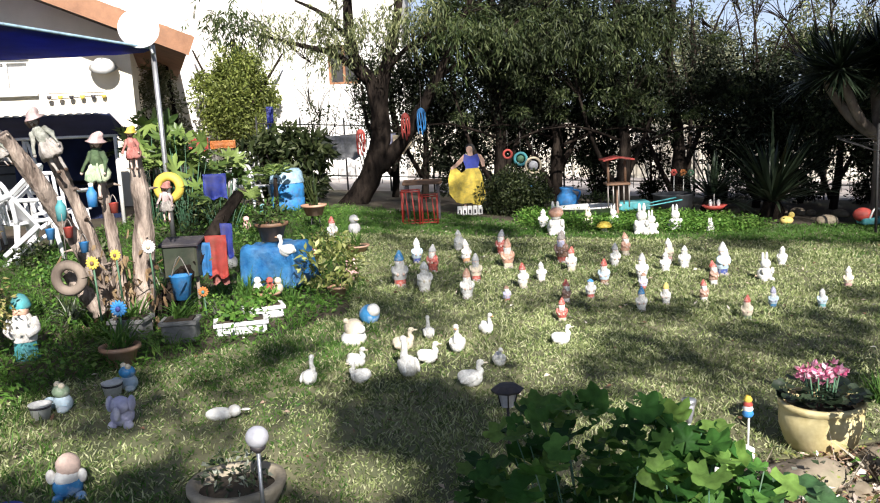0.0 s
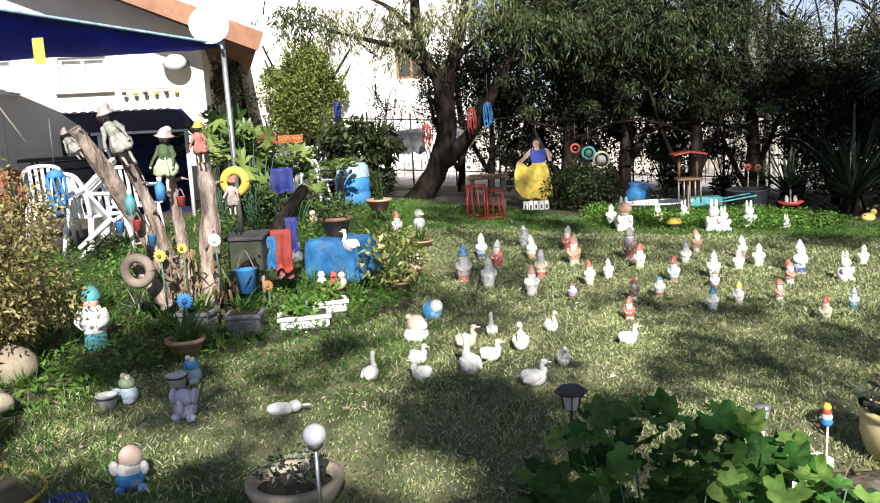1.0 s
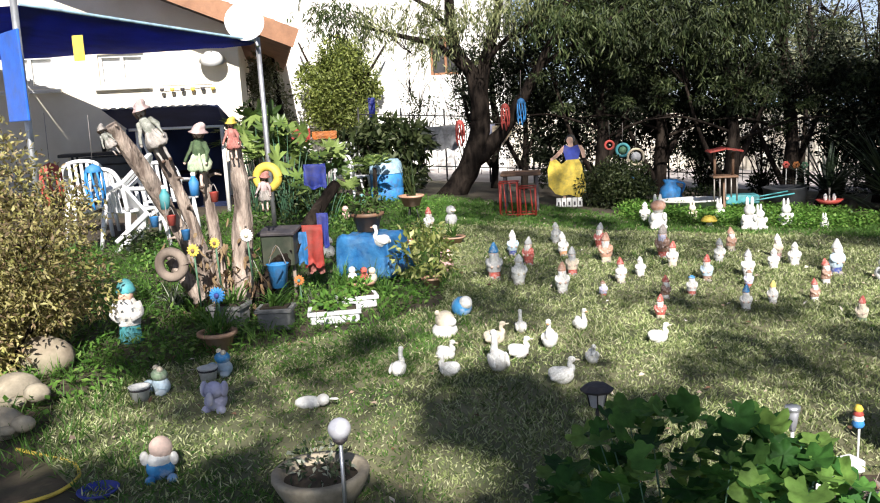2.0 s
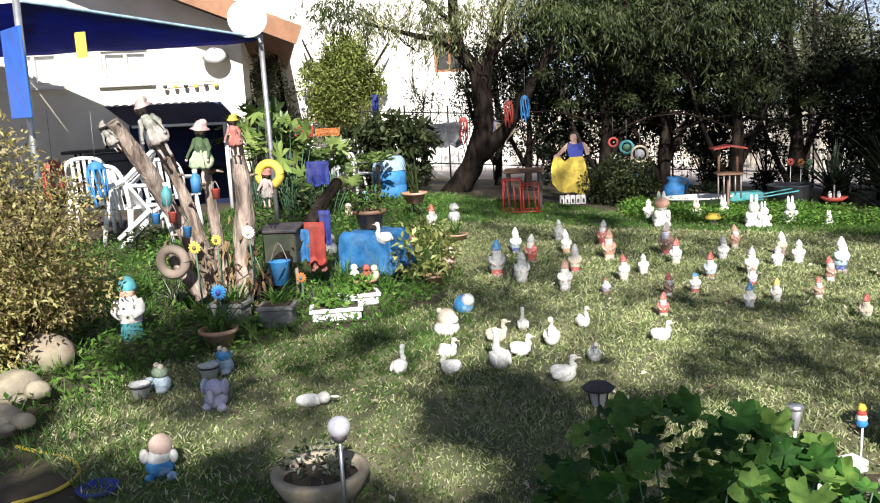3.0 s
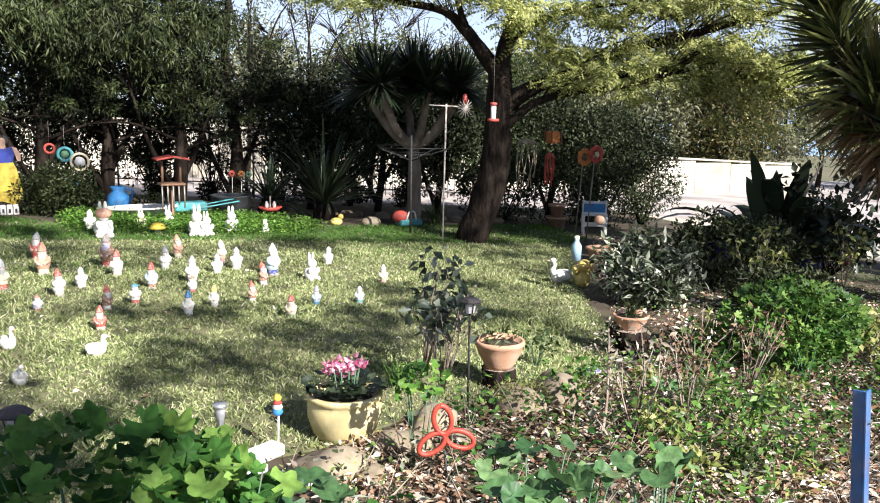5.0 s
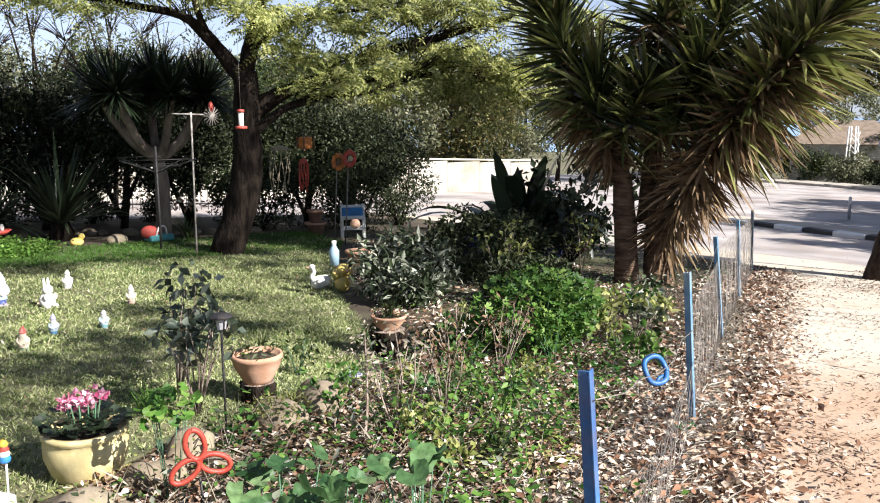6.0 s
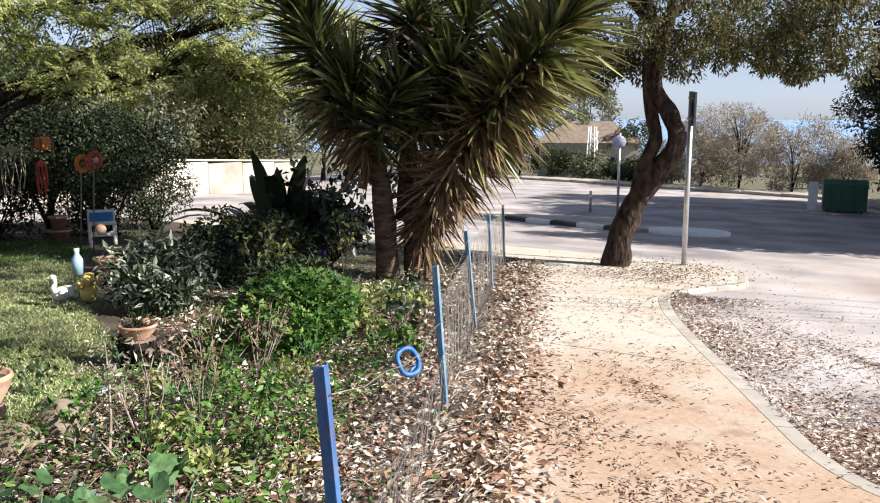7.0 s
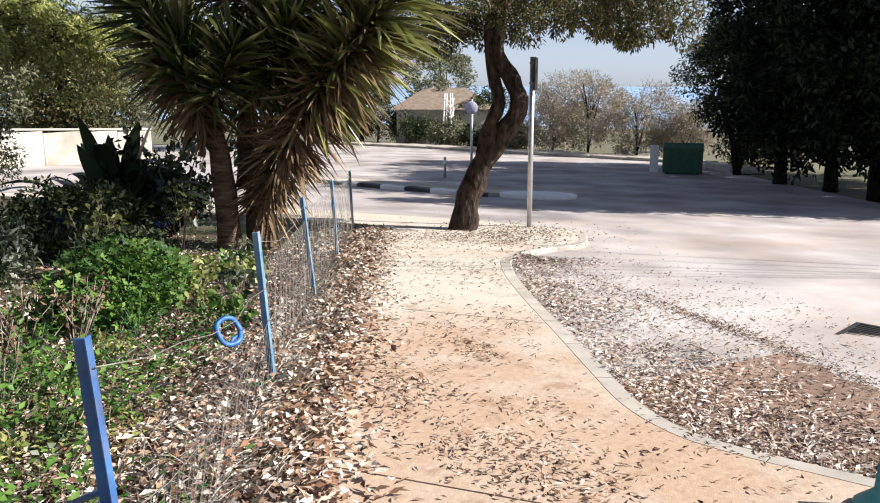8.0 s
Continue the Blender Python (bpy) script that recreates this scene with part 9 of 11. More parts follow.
# ---- the house corner: awnings, poles, patio ----
def awning():
    t = thing("awning", -5.36, 16.46, "dark blue tarpaulin awning stretched from a steel pole", "awning")
    a, b, c, d = Vector((-3.49, 10.73, 2.56)), Vector((-4.90, 7.98, 2.80)), Vector((-8.29, 12.94, 2.74)), Vector((-3.78, 11.26, 2.57))
    bm = bmesh.new()
    n = 10
    rows = []
    for i in range(n + 1):
        u = i / n
        row = []
        for j in range(n + 1):
            v = j / n
            p = (a.lerp(b, u)).lerp(d.lerp(c, u), v)
            p.z -= 0.10 * math.sin(math.pi * u) * math.sin(math.pi * v) + 0.015 * math.sin(u * 17) * math.sin(v * 9)
            row.append(bm.verts.new(p))
        rows.append(row)
    for i in range(n):
        for j in range(n):
            f = bm.faces.new((rows[i][j], rows[i + 1][j], rows[i + 1][j + 1], rows[i][j + 1]))
            f.smooth = True
    bmesh.ops.solidify(bm, geom=bm.faces[:], thickness=0.01)
    wpart("tarpaulin", bm, M["tarp"], t)
    # wing outside the view, added so that its shadow covers the house wall
    bm = bmesh.new()
    e = Vector((-10.2, 8.6, 2.85))
    bm.faces.new([bm.verts.new(p) for p in (b, e, c + Vector((-2.6, -0.3, 0.05)), c)])
    bmesh.ops.solidify(bm, geom=bm.faces[:], thickness=0.01)
    wpart("tarpaulin", bm, M["tarp"], t)
    bm = bmesh.new()
    tube(bm, [a.lerp(b, i / 8) + Vector((0, 0, 0.012)) for i in range(9)], 0.018, 6)
    wpart("hem", bm, M["paleblue"], t, "pale rolled hem of the tarpaulin")
    for top, foot in ((a + Vector((0, 0, 0.05)), Vector((-3.45, 10.65, 0.89))), (Vector((-4.50, 7.26, 2.75)), Vector((-4.51, 7.25, 1.07)))):
        dd = (foot - top).normalized()
        k = (top.z - P(foot.x, foot.y).z) / -dd.z
        bm = bmesh.new()
        tube(bm, [top, top + dd * (k + 0.05)], 0.032, 10)
        wpart("pole", bm, M["steel"], t, "galvanised steel pole")
    bm = bmesh.new()
    p = Vector((-4.73, 8.66, 2.52))
    box(bm, 0.12, 0.012, 0.26, Matrix.Translation(p - Vector((0, 0, 0.22))), 0.003)
    wpart("strap", bm, M["yellow"], t, "yellow strap hanging from the tarpaulin")
    bm = bmesh.new()
    q = Vector((-4.40, 6.97, 2.44))
    box(bm, 0.02, 0.5, 0.75, Matrix.Translation(q - Vector((0, 0, 0.75))) @ pose(0, 0, 0, 0, 0, 50), 0.004)
    wpart("side_sheet", bm, M["bright_tarp"], t, "bright blue side sheet")
    # white dish on the pole's head
    s = thing_xyz("satellite_dish", (-3.58, 10.56, 2.79), "round white dish at the head of the pole", "dish")
    bm = bmesh.new()
    lathe(bm, [(0, -0.05), (0.12, -0.042), (0.2, -0.015), (0.235, 0.01), (0.24, 0.025), (0.2, 0.0), (0.1, -0.025), (0, -0.032)], 32, pose(0, 0, 0, 78, 0, 18))
    part("reflector", bm, M["white_plastic"], s)
    bm = bmesh.new()
    tube(bm, [(0, 0.06, 0), (0.09, 0.08, -0.2), (0.14, 0.02, -0.3)], 0.02, 8)
    part("bracket", bm, M["steel"], s)


def swing_seat():
    """A garden swing under a navy canopy on a white frame."""
    t = thing("garden_swing", -4.84, 10.80, "garden swing with a navy canopy on a white frame", "swing seat")
    def sheet_(name, pts, mat, label=""):
        bm = bmesh.new()
        bm.faces.new([bm.verts.new(p) for p in pts])
        bmesh.ops.solidify(bm, geom=bm.faces[:], thickness=0.012)
        return wpart(name, bm, mat, t, label)
    a, b = Vector((-6.30, 11.89, 1.86)), Vector((-4.92, 12.85, 1.86))
    c, d = Vector((-4.46, 11.84, 1.53)), Vector((-5.54, 11.15, 1.55))
    sheet_("canopy", [a, b, c, d], M["canopy"])
    sheet_("canopy_flap", [b, Vector((-4.29, 12.54, 1.24)), Vector((-4.17, 12.06, 1.09)), c], M["canopy"])
    # a dark sheet fills the shaded inside below the canopy
    low = Vector((0, 0, -1.3))
    sheet_("back_sheet", [Vector((-5.98, 11.94, 1.56)), Vector((-4.78, 12.68, 1.54)), Vector((-4.78, 12.68, 1.54)) + low, Vector((-5.98, 11.94, 1.56)) + low], M["canopy"], "dark sheet standing in for the shade under the canopy")
    sheet_("seat", [Vector((-5.60, 11.46, 0.92)), Vector((-4.64, 11.99, 0.85)), Vector((-4.82, 12.46, 0.89)), Vector((-5.82, 11.91, 0.95))], M["iron"], "dark cushioned seat")
    for k in range(14):
        bm = bmesh.new()
        p = a.lerp(b, (k + 0.5) / 14)
        ball(bm, 0.045, p + Vector((0, -0.03, 0.0)), (1.2, 0.3, 0.4), 0, 8, 5)
        wpart("scallop", bm, M["white"], t, "white scalloped trim")
    for q in (Vector((-4.49, 11.83, 1.53)), Vector((-5.49, 11.29, 1.55))):
        bm = bmesh.new()
        tube(bm, [q, Vector((q.x, q.y, P(q.x, q.y).z))], 0.03, 8)
        wpart("post", bm, M["white_paint"], t)
    bm = bmesh.new()
    tube(bm, [c, d], 0.02, 8)
    wpart("rail", bm, M["white_paint"], t)
    bm = bmesh.new()
    tube(bm, [Vector((-5.46, 11.30, 1.52)), Vector((-5.28, 11.28, 0.93))], 0.022, 8)
    wpart("stay", bm, M["white_paint"], t)


def garland():
    t = thing_xyz("garland", (-6.19, 13.74, 2.12), "row of small yellow and dark cups on the house wall", "garland")
    a, b = Vector((-6.19, 13.74, 2.13)), Vector((-5.44, 14.06, 2.12))
    for k in range(6):
        bm = bmesh.new()
        p = a.lerp(b, k / 5)
        lathe(bm, [(0, 0), (0.03, 0.01), (0.04, 0.06), (0.03, 0.06), (0, 0.03)], 10, Matrix.Translation(p))
        wpart("cup", bm, M["yellow" if k % 2 else "dark"], t)
    bm = bmesh.new()
    tube(bm, [a + Vector((0, 0, 0.1)), b + Vector((0, 0, 0.1))], 0.006, 5)
    wpart("cord", bm, M["wire"], t)


def barbecue():
    """A dark iron bench with a raised rack against the house wall."""
    t = thing("iron_bench", -6.75, 12.75, "dark iron bench with a raised rack against the house wall", "bench", rz=18)
    h0 = 1.02 - t.location.z
    bm = bmesh.new()
    box(bm, 1.35, 0.5, 0.05, Matrix.Translation((0, 0, h0 + 0.16)), 0.01)
    part("benchtop", bm, M["iron"], t)
    bm = bmesh.new()
    box(bm, 0.95, 0.42, 0.34, Matrix.Translation((0.1, 0.02, h0 - 0.2)), 0.015)
    part("firebox", bm, M["dark_grey"], t)
    for sx in (-1, 1):
        for sy in (-1, 1):
            bm = bmesh.new()
            tube(bm, [(sx * 0.5, sy * 0.17, 0), (sx * 0.48, sy * 0.17, h0 + 0.16)], 0.02, 7)
            part("leg", bm, M["iron"], t)
    bm = bmesh.new()
    tube(bm, [(-0.05, 0.1, h0 + 0.2), (-0.06, 0.1, h0 + 0.55)], 0.035, 10)
    part("flue", bm, M["iron"], t)
    bm = bmesh.new()
    tube(bm, [(-0.66, -0.2, h0 + 0.02), (0.66, -0.22, h0 + 0.02)], 0.014, 7)
    part("rail", bm, M["iron"], t)


barbecue()
awning()
swing_seat()
garland()
chair(-4.35, 8.69, 150, "white plastic armchair on the patio")
chair(-4.38, 9.67, 185, "white plastic armchair with a blue bottle on it")
chair(-4.52, 8.26, 120, "white plastic armchair tipped over on the patio", up=0.28, tilt=(58, 20))
chair(-5.29, 9.51, 200, "white plastic armchair behind the others")
spiral("wind_spinner", (-4.66, 7.75, 1.27), 0.1, 0.42, "red", "red plastic wind spinner hanging by the patio")
spiral("wind_spinner", (-4.33, 7.94, 1.23), 0.09, 0.42, "blue", "blue plastic wind spinner hanging by the patio")


# ---- the dead tree dressed with figures ----
def dead_tree():
    t = thing("dead_tree", -2.51, 6.55, "dead tree with pale lopped stems", "tree stump")
    for pts, r0, r1 in (([(-2.47, 6.12, 0.20), (-2.54, 6.09, 0.53), (-2.70, 6.02, 0.94), (-2.81, 5.86, 1.31), (-2.92, 5.70, 1.61)], 0.062, 0.045), ([(-2.48, 6.23, 0.17), (-2.56, 6.19, 0.63), (-2.66, 6.15, 1.06), (-2.75, 6.11, 1.35), (-2.84, 6.07, 1.60)], 0.058, 0.038),
                        ([(-2.39, 6.15, 0.19), (-2.42, 6.14, 0.72), (-2.44, 6.13, 1.01), (-2.46, 6.12, 1.34)], 0.05, 0.03), ([(-2.25, 6.10, 0.17), (-2.21, 6.11, 0.63), (-2.18, 6.12, 1.00), (-2.19, 6.12, 1.24), (-2.20, 6.11, 1.48)], 0.078, 0.04),
                        ([(-2.22, 6.22, 0.16), (-2.07, 6.58, 0.45), (-1.91, 6.94, 0.73), (-1.76, 7.29, 1.01)], 0.075, 0.045), ([(-2.48, 5.90, 0.32), (-2.56, 5.86, 0.49), (-2.65, 5.83, 0.64)], 0.06, 0.045)):
        bm = bmesh.new()
        q = curve_pts(pts, 14)
        rs = random.Random(int(r0 * 1e4))
        k = len(q) - 1
        vs = tube(bm, q, [r0 * 1.06 + (r1 - r0) * i / k for i in range(k + 1)], 26)
        for m, v in enumerate(vs):
            c, a = q[m // 26], 2 * math.pi * (m % 26) / 26
            h_ = (m // 26) / k
            ridge = abs(noise.noise(Vector((math.cos(a) * 2.6, math.sin(a) * 2.6, h_ * 3.2 + r0 * 90)))) * 0.55 + 0.25 * noise.noise(Vector((math.cos(a) * 6, math.sin(a) * 6, h_ * 14 + r0 * 50)))
            scale = 1 + 0.3 * noise.noise(Vector((r0 * 300, 0, h_ * 5))) - ridge * 0.55
            v.co = c + (v.co - c) * scale
        for _ in range(5):
            p0 = rs.choice(q[6:])
            dd = Vector((rs.uniform(-1, 1), rs.uniform(-1, 0.4), rs.uniform(-0.2, 1.0))).normalized() * rs.uniform(0.07, 0.17)
            tube(bm, [p0, p0 + dd * 0.6 + Vector((0, 0, 0.02)), p0 + dd], [0.018, 0.011, 0.005], 6)
        wpart("stem", bm, M["bark" if pts[-1][0] > -2.6 and r0 == 0.075 else "pale_bark"], t)
    # split bark hanging at the foot
    r = np.random.default_rng(77)
    n = 170
    base = np.array((-2.3, 6.03, 0.46))
    C = base + r.normal(size=(n, 3)) * (0.17, 0.06, 0.17)
    D = unit(np.stack([r.normal(size=n) * 0.6, r.normal(size=n) * 0.5 - 0.2, -np.ones(n)], -1))
    V, F = strap_arrays(C, D, r.uniform(0.05, 0.17, n), r.uniform(0.015, 0.04, n), -0.3)
    parented("loose_bark", V, F, M["dry_skirt"], t, "loose strips of dead bark", "stuff")


def doll(p, s, cols, label, rz=0, lean=0.0):
    """A plain rag figure tied to a stem: full skirt, jacket, hanging thin limbs, round head with hair, pointed floppy hat. cols: hat, head, jacket, skirt."""
    bm = bmesh.new()
    lathe(bm, [(0, -0.02), (0.075, -0.03), (0.095, 0.0), (0.075, 0.06), (0.05, 0.12), (0.035, 0.15)], 22, None, 3, wob=1.1)
    lathe(bm, [(0.045, 0.12), (0.055, 0.16), (0.06, 0.21), (0.045, 0.25), (0.02, 0.275), (0, 0.28)], 16, None, 2, wob=0.5)
    ball(bm, 0.046, (0.0, -0.008, 0.312), (0.95, 0.95, 1.08), 1, 12, 8)
    lathe(bm, [(0.05, 0.27), (0.062, 0.3), (0.06, 0.335), (0.03, 0.36)], 12, Matrix.Translation((0, 0.014, 0)), 4, wob=0.8)
    for v in lathe(bm, [(0.05, 0.335), (0.074, 0.326), (0.077, 0.334), (0.05, 0.352), (0.046, 0.378), (0.032, 0.402), (0.014, 0.418), (0, 0.421)], 16, pose(0, 0, 0, 7, 5, 0), 0, wob=0.5):
        v.co.x += 0.5 * max(0.0, v.co.z - 0.37)
    for k in (-1, 1):
        tube(bm, curve_pts([(k * 0.045, 0, 0.24), (k * 0.085, -0.015, 0.16), (k * (0.085 if k > 0 else 0.125), -0.035, 0.06)], 3), [0.02, 0.02, 0.018, 0.017, 0.015, 0.014, 0.013], 7, 2, wob=0.6)
        ball(bm, 0.015, (k * (0.085 if k > 0 else 0.125), -0.036, 0.05), (1, 1, 1.2), 1, 6, 5)
        tube(bm, curve_pts([(k * 0.03, -0.02, 0.0), (k * 0.038, -0.04, -0.07), (k * 0.03, -0.035, -0.16)], 3), [0.017, 0.016, 0.015, 0.014, 0.013, 0.013, 0.014], 7, 1)
        ball(bm, 0.02, (k * 0.03, -0.045, -0.165), (0.9, 1.5, 0.8), 4, 7, 5)
    for v in bm.verts:
        v.co += Vector(noise.noise_vector(v.co * 16)) * 0.012 + Vector(noise.noise_vector(v.co * 45)) * 0.005
    ob = new("cloth_figure", mesh_of("cloth_figure", bm, [M[c] for c in (*cols, "rag_brown")]))
    ob.matrix_world = Matrix.Translation(p) @ pose(0, 0, 0, 0, lean, rz) @ Matrix.Diagonal((s, s, s, 1))
    return tagged(ob, label, "figure")


def cup(p, mat, label, s=1.0, name="cup"):
    t = thing_xyz(name, p, label, "cup", "cups hung on the dead tree")
    bm = bmesh.new()
    lathe(bm, [(0, -0.06 * s), (0.04 * s, -0.06 * s), (0.055 * s, 0.06 * s), (0.06 * s, 0.065 * s), (0.045 * s, 0.06 * s), (0.035 * s, -0.05 * s), (0, -0.05 * s)], 16)
    part("cup_body", bm, M[mat], t)
    bm = bmesh.new()
    tube(bm, curve_pts([(-0.05 * s, 0, 0.05 * s), (0, 0, 0.16 * s), (0.05 * s, 0, 0.05 * s)], 4), 0.004, 5)
    part("handle", bm, M["wire"], t)


def bottle(p, mat, label, s=1.0):
    t = thing_xyz("bottle", p, label, "bottle")
    bm = bmesh.new()
    lathe(bm, [(0, -0.12 * s), (0.05 * s, -0.12 * s), (0.055 * s, 0.03 * s), (0.025 * s, 0.08 * s), (0.022 * s, 0.11 * s), (0, 0.11 * s)], 16)
    part("bottle_body", bm, M[mat], t)
    bm = bmesh.new()
    lathe(bm, [(0.025 * s, 0.1 * s), (0.027 * s, 0.135 * s), (0, 0.14 * s)], 12)
    part("stopper", bm, M["white"], t)


def flower(p, petal, hub, label, s=1.0, stem=None, n=12):
    t = thing_xyz("flower", p, label, "flower")
    for k in range(n):
        a = 2 * math.pi * k / n
        bm = bmesh.new()
        ball(bm, 0.032 * s, (0.055 * s * math.cos(a), 0, 0.055 * s * math.sin(a)), (1.5, 0.25, 0.6), 0, 7, 4, pose(0, 0, 0, 0, -math.degrees(a), 0))
        part("petal", bm, M[petal], t)
    bm = bmesh.new()
    ball(bm, 0.03 * s, (0, -0.012, 0), (1, 0.5, 1), 0, 9, 6)
    part("hub", bm, M[hub], t)
    if stem:
        bm = bmesh.new()
        tube(bm, [(0, 0.01, 0), (0.01, 0.02, -stem)], 0.007, 5)
        part("stalk", bm, M["green"], t)


dead_tree()
doll((-2.71, 5.96, 1.46), 0.8, ("rag_pink", "rag", "rag_dark", "rag"), "greyish cloth figure tied on top of a dead stem", 20, -24)
doll((-2.43, 6.0, 1.27), 0.8, ("rag_pink", "rag_skin", "rag_olive", "rag_green"), "cloth figure with a floppy pale hat and green dress", -8, 3)
doll((-2.17, 6.02, 1.41), 0.52, ("yellow", "rag_skin", "rag_red", "rag_red"), "small cloth figure with a straw hat and red dress", 5, -4)
doll((-2.90, 5.66, 1.47), 0.4, ("rag", "rag", "rag_dark", "rag"), "pale rag tied to a leaning stem", 30, -30)
doll((-2.10, 6.40, 0.99), 0.52, ("rag_red", "rag_skin", "rag_pink", "rag"), "small pink cloth figure sitting among the stems", 10)
for p, m_, lab in (((-2.45, 5.91, 1.16), "blue", "tall blue plastic bottle hung on a stem"), ((-2.60, 5.74, 1.09), "teal", "dark blue glass bottle on the chair"), ):
    bottle(p, m_, lab, 0.65)
for p, m_, lab in (((-2.63, 5.61, 0.94), "blue", "blue cup hung on the dead tree"), ((-2.53, 5.66, 0.94), "red", "red cup hung on the dead tree"), ((-2.45, 5.69, 0.83), "blue", "dark blue cup hung on the dead tree"), ((-2.29, 5.87, 1.07), "red", "red cup tied to a stem")):
    cup(p, m_, lab, 0.58)
for p, r_, m_, lab in (((-2.56, 5.65, 0.63), 0.09, "log", "pale wooden ring leaning on the stump"), ((-2.09, 6.47, 1.15), 0.085, "yellow", "yellow and orange wreath on a stem")):
    ring(p, r_, 0.035, m_, lab, "wreath", "wreath")
flower((-2.38, 5.62, 0.73), "yellow", "brown", "yellow metal sunflower on the stump", 0.48, 0.4)
flower((-2.24, 5.67, 0.77), "yellow", "brown", "small yellow metal sunflower", 0.4, 0.3)
flower((-2.07, 5.84, 0.79), "white", "cream", "large white cloth flower", 0.5, 0.3, 16)
flower((-2.22, 5.57, 0.42), "blue", "navy", "tall blue toy flower in a pot", 0.6, 0.35, 14)
flower((-1.92, 6.52, 0.32), "orange", "teal", "orange toy flower with a teal stem", 0.45, 0.35)


def boxes():
    t = thing("bird_box", -2.10, 6.59, "blackish green box on legs with a blue cup below", "box")
    p = Vector((-2.10, 6.68, 0.42))
    bm = bmesh.new()
    box(bm, 0.27, 0.2, 0.27, Matrix.Translation(p), 0.015)
    wpart("box_body", bm, M["box_green"], t)
    bm = bmesh.new()
    box(bm, 0.31, 0.24, 0.025, Matrix.Translation(p + Vector((0, 0, 0.27))) @ pose(0, 0, 0, 8, 0, 0), 0.005)
    wpart("lid", bm, M["dark"], t)
    for s in (-1, 1):
        bm = bmesh.new()
        q = p + Vector((s * 0.1, 0, 0))
        tube(bm, [q, Vector((q.x, q.y, P(q.x, q.y).z))], 0.015, 6)
        wpart("leg", bm, M["log"], t)
    cup((-2.04, 6.38, 0.39), "blue", "bright blue plastic cup below the green box", 1.5)
    for p, w, hh, m_, lab in (((-1.94, 6.72, 0.68), 0.1, 0.26, "blue", "blue cloth hung on a stem"), ((-1.85, 6.75, 0.73), 0.17, 0.34, "red", "red jacket hung on a stem"), ((-1.79, 6.87, 0.81), 0.1, 0.28, "navy", "navy cloth hung on a stem")):
        cloth(p, w, hh, m_, lab, seed=int(hh * 100))
    # blue tub with a pot and a swan on it
    t = thing("tub", -1.55, 7.71, "blue plastic tank under a wrinkled blue sheet", "tub", rz=-16)
    bm = bmesh.new()
    box(bm, 0.44, 0.4, 0.4, None, 0.03)
    part("tank", bm, M["blue"], t)
    bm = bmesh.new()
    g = []
    for i in range(25):
        row = []
        for j in range(25):
            u, v = (i / 24 - 0.5) * 0.98, (j / 24 - 0.5) * 0.94
            ex, ey = max(0.0, abs(u) - 0.235), max(0.0, abs(v) - 0.215)
            fall = max(ex, ey) * 1.45 if min(ex, ey) < 1e-6 else max(ex, ey) * 1.45 + 0.15 * min(ex, ey)
            w = noise.noise(Vector((u * 7, v * 7, 2.0)))
            x_ = math.copysign(min(abs(u), 0.235 + 0.16 * ex), u)
            y_ = math.copysign(min(abs(v), 0.215 + 0.16 * ey), v)
            row.append(bm.verts.new((x_ * (1 + 0.12 * w * (ex > 0)), y_ * (1 + 0.14 * w * (ey > 0)), 0.418 - min(0.36, fall) + 0.022 * w + 0.02 * noise.noise(Vector((u * 16, v * 16, 0))))))
        g.append(row)
    for i in range(24):
        for j in range(24):
            f = bm.faces.new((g[i][j], g[i + 1][j], g[i + 1][j + 1], g[i][j + 1]))
            f.smooth = True
    bmesh.ops.solidify(bm, geom=bm.faces[:], thickness=0.006)
    part("sheet", bm, M["blue_sheet"], t, "wrinkled shiny blue sheet")
    fp = flower_pot(-1.6, 7.76, 0.14, 0.17, "brown", "brown pot with a leafy plant on the blue tank", up=0.43)
    leaf_tuft(fp, Vector(fp.location) + Vector((0, 0, 0.14)), 0.17, 0.16, 150, 0.07, 0.03, "mid_leaf", 401)
    sw = place_mesh("swan_figure", GOOSE, 0, 0, "small white swan figure on the blue tank", "figurine", "", 0.2)
    sw.matrix_world = Matrix.Translation((-1.42, 7.47, 0.40)) @ pose(0, 0, 0, 0, 0, 160) @ Matrix.Diagonal((0.2, 0.2, 0.2, 1))


def trough(x, y, w, d, hh, mat, label, rz=0, plant=None, seed=1):
    t = thing("planter", x, y, label, "planter", rz=rz)
    bm = bmesh.new()
    box(bm, w, d, hh, None, 0.012)
    part("planter_body", bm, M[mat], t)
    bm = bmesh.new()
    for sx in (-1, 1):
        box(bm, 0.025, d + 0.03, 0.03, Matrix.Translation((sx * (w / 2 + 0.003), 0, hh - 0.02)), 0.004)
    for sy in (-1, 1):
        box(bm, w + 0.03, 0.025, 0.03, Matrix.Translation((0, sy * (d / 2 + 0.003), hh - 0.02)), 0.004)
    part("rim", bm, M[mat], t)
    bm = bmesh.new()
    box(bm, w - 0.04, d - 0.04, 0.02, Matrix.Translation((0, 0, hh - 0.004)))
    part("soil", bm, M["soil"], t)
    if plant == "leaf":
        leaf_tuft(t, P(x, y, hh), min(w, d) * 0.7, 0.12, 130, 0.06, 0.035, "bright_leaf", seed)
    elif plant == "strap":
        sprig(t, P(x, y, hh), 46, 0.3, 0.02, "lush", seed, 0.6, 0.5)
    return t


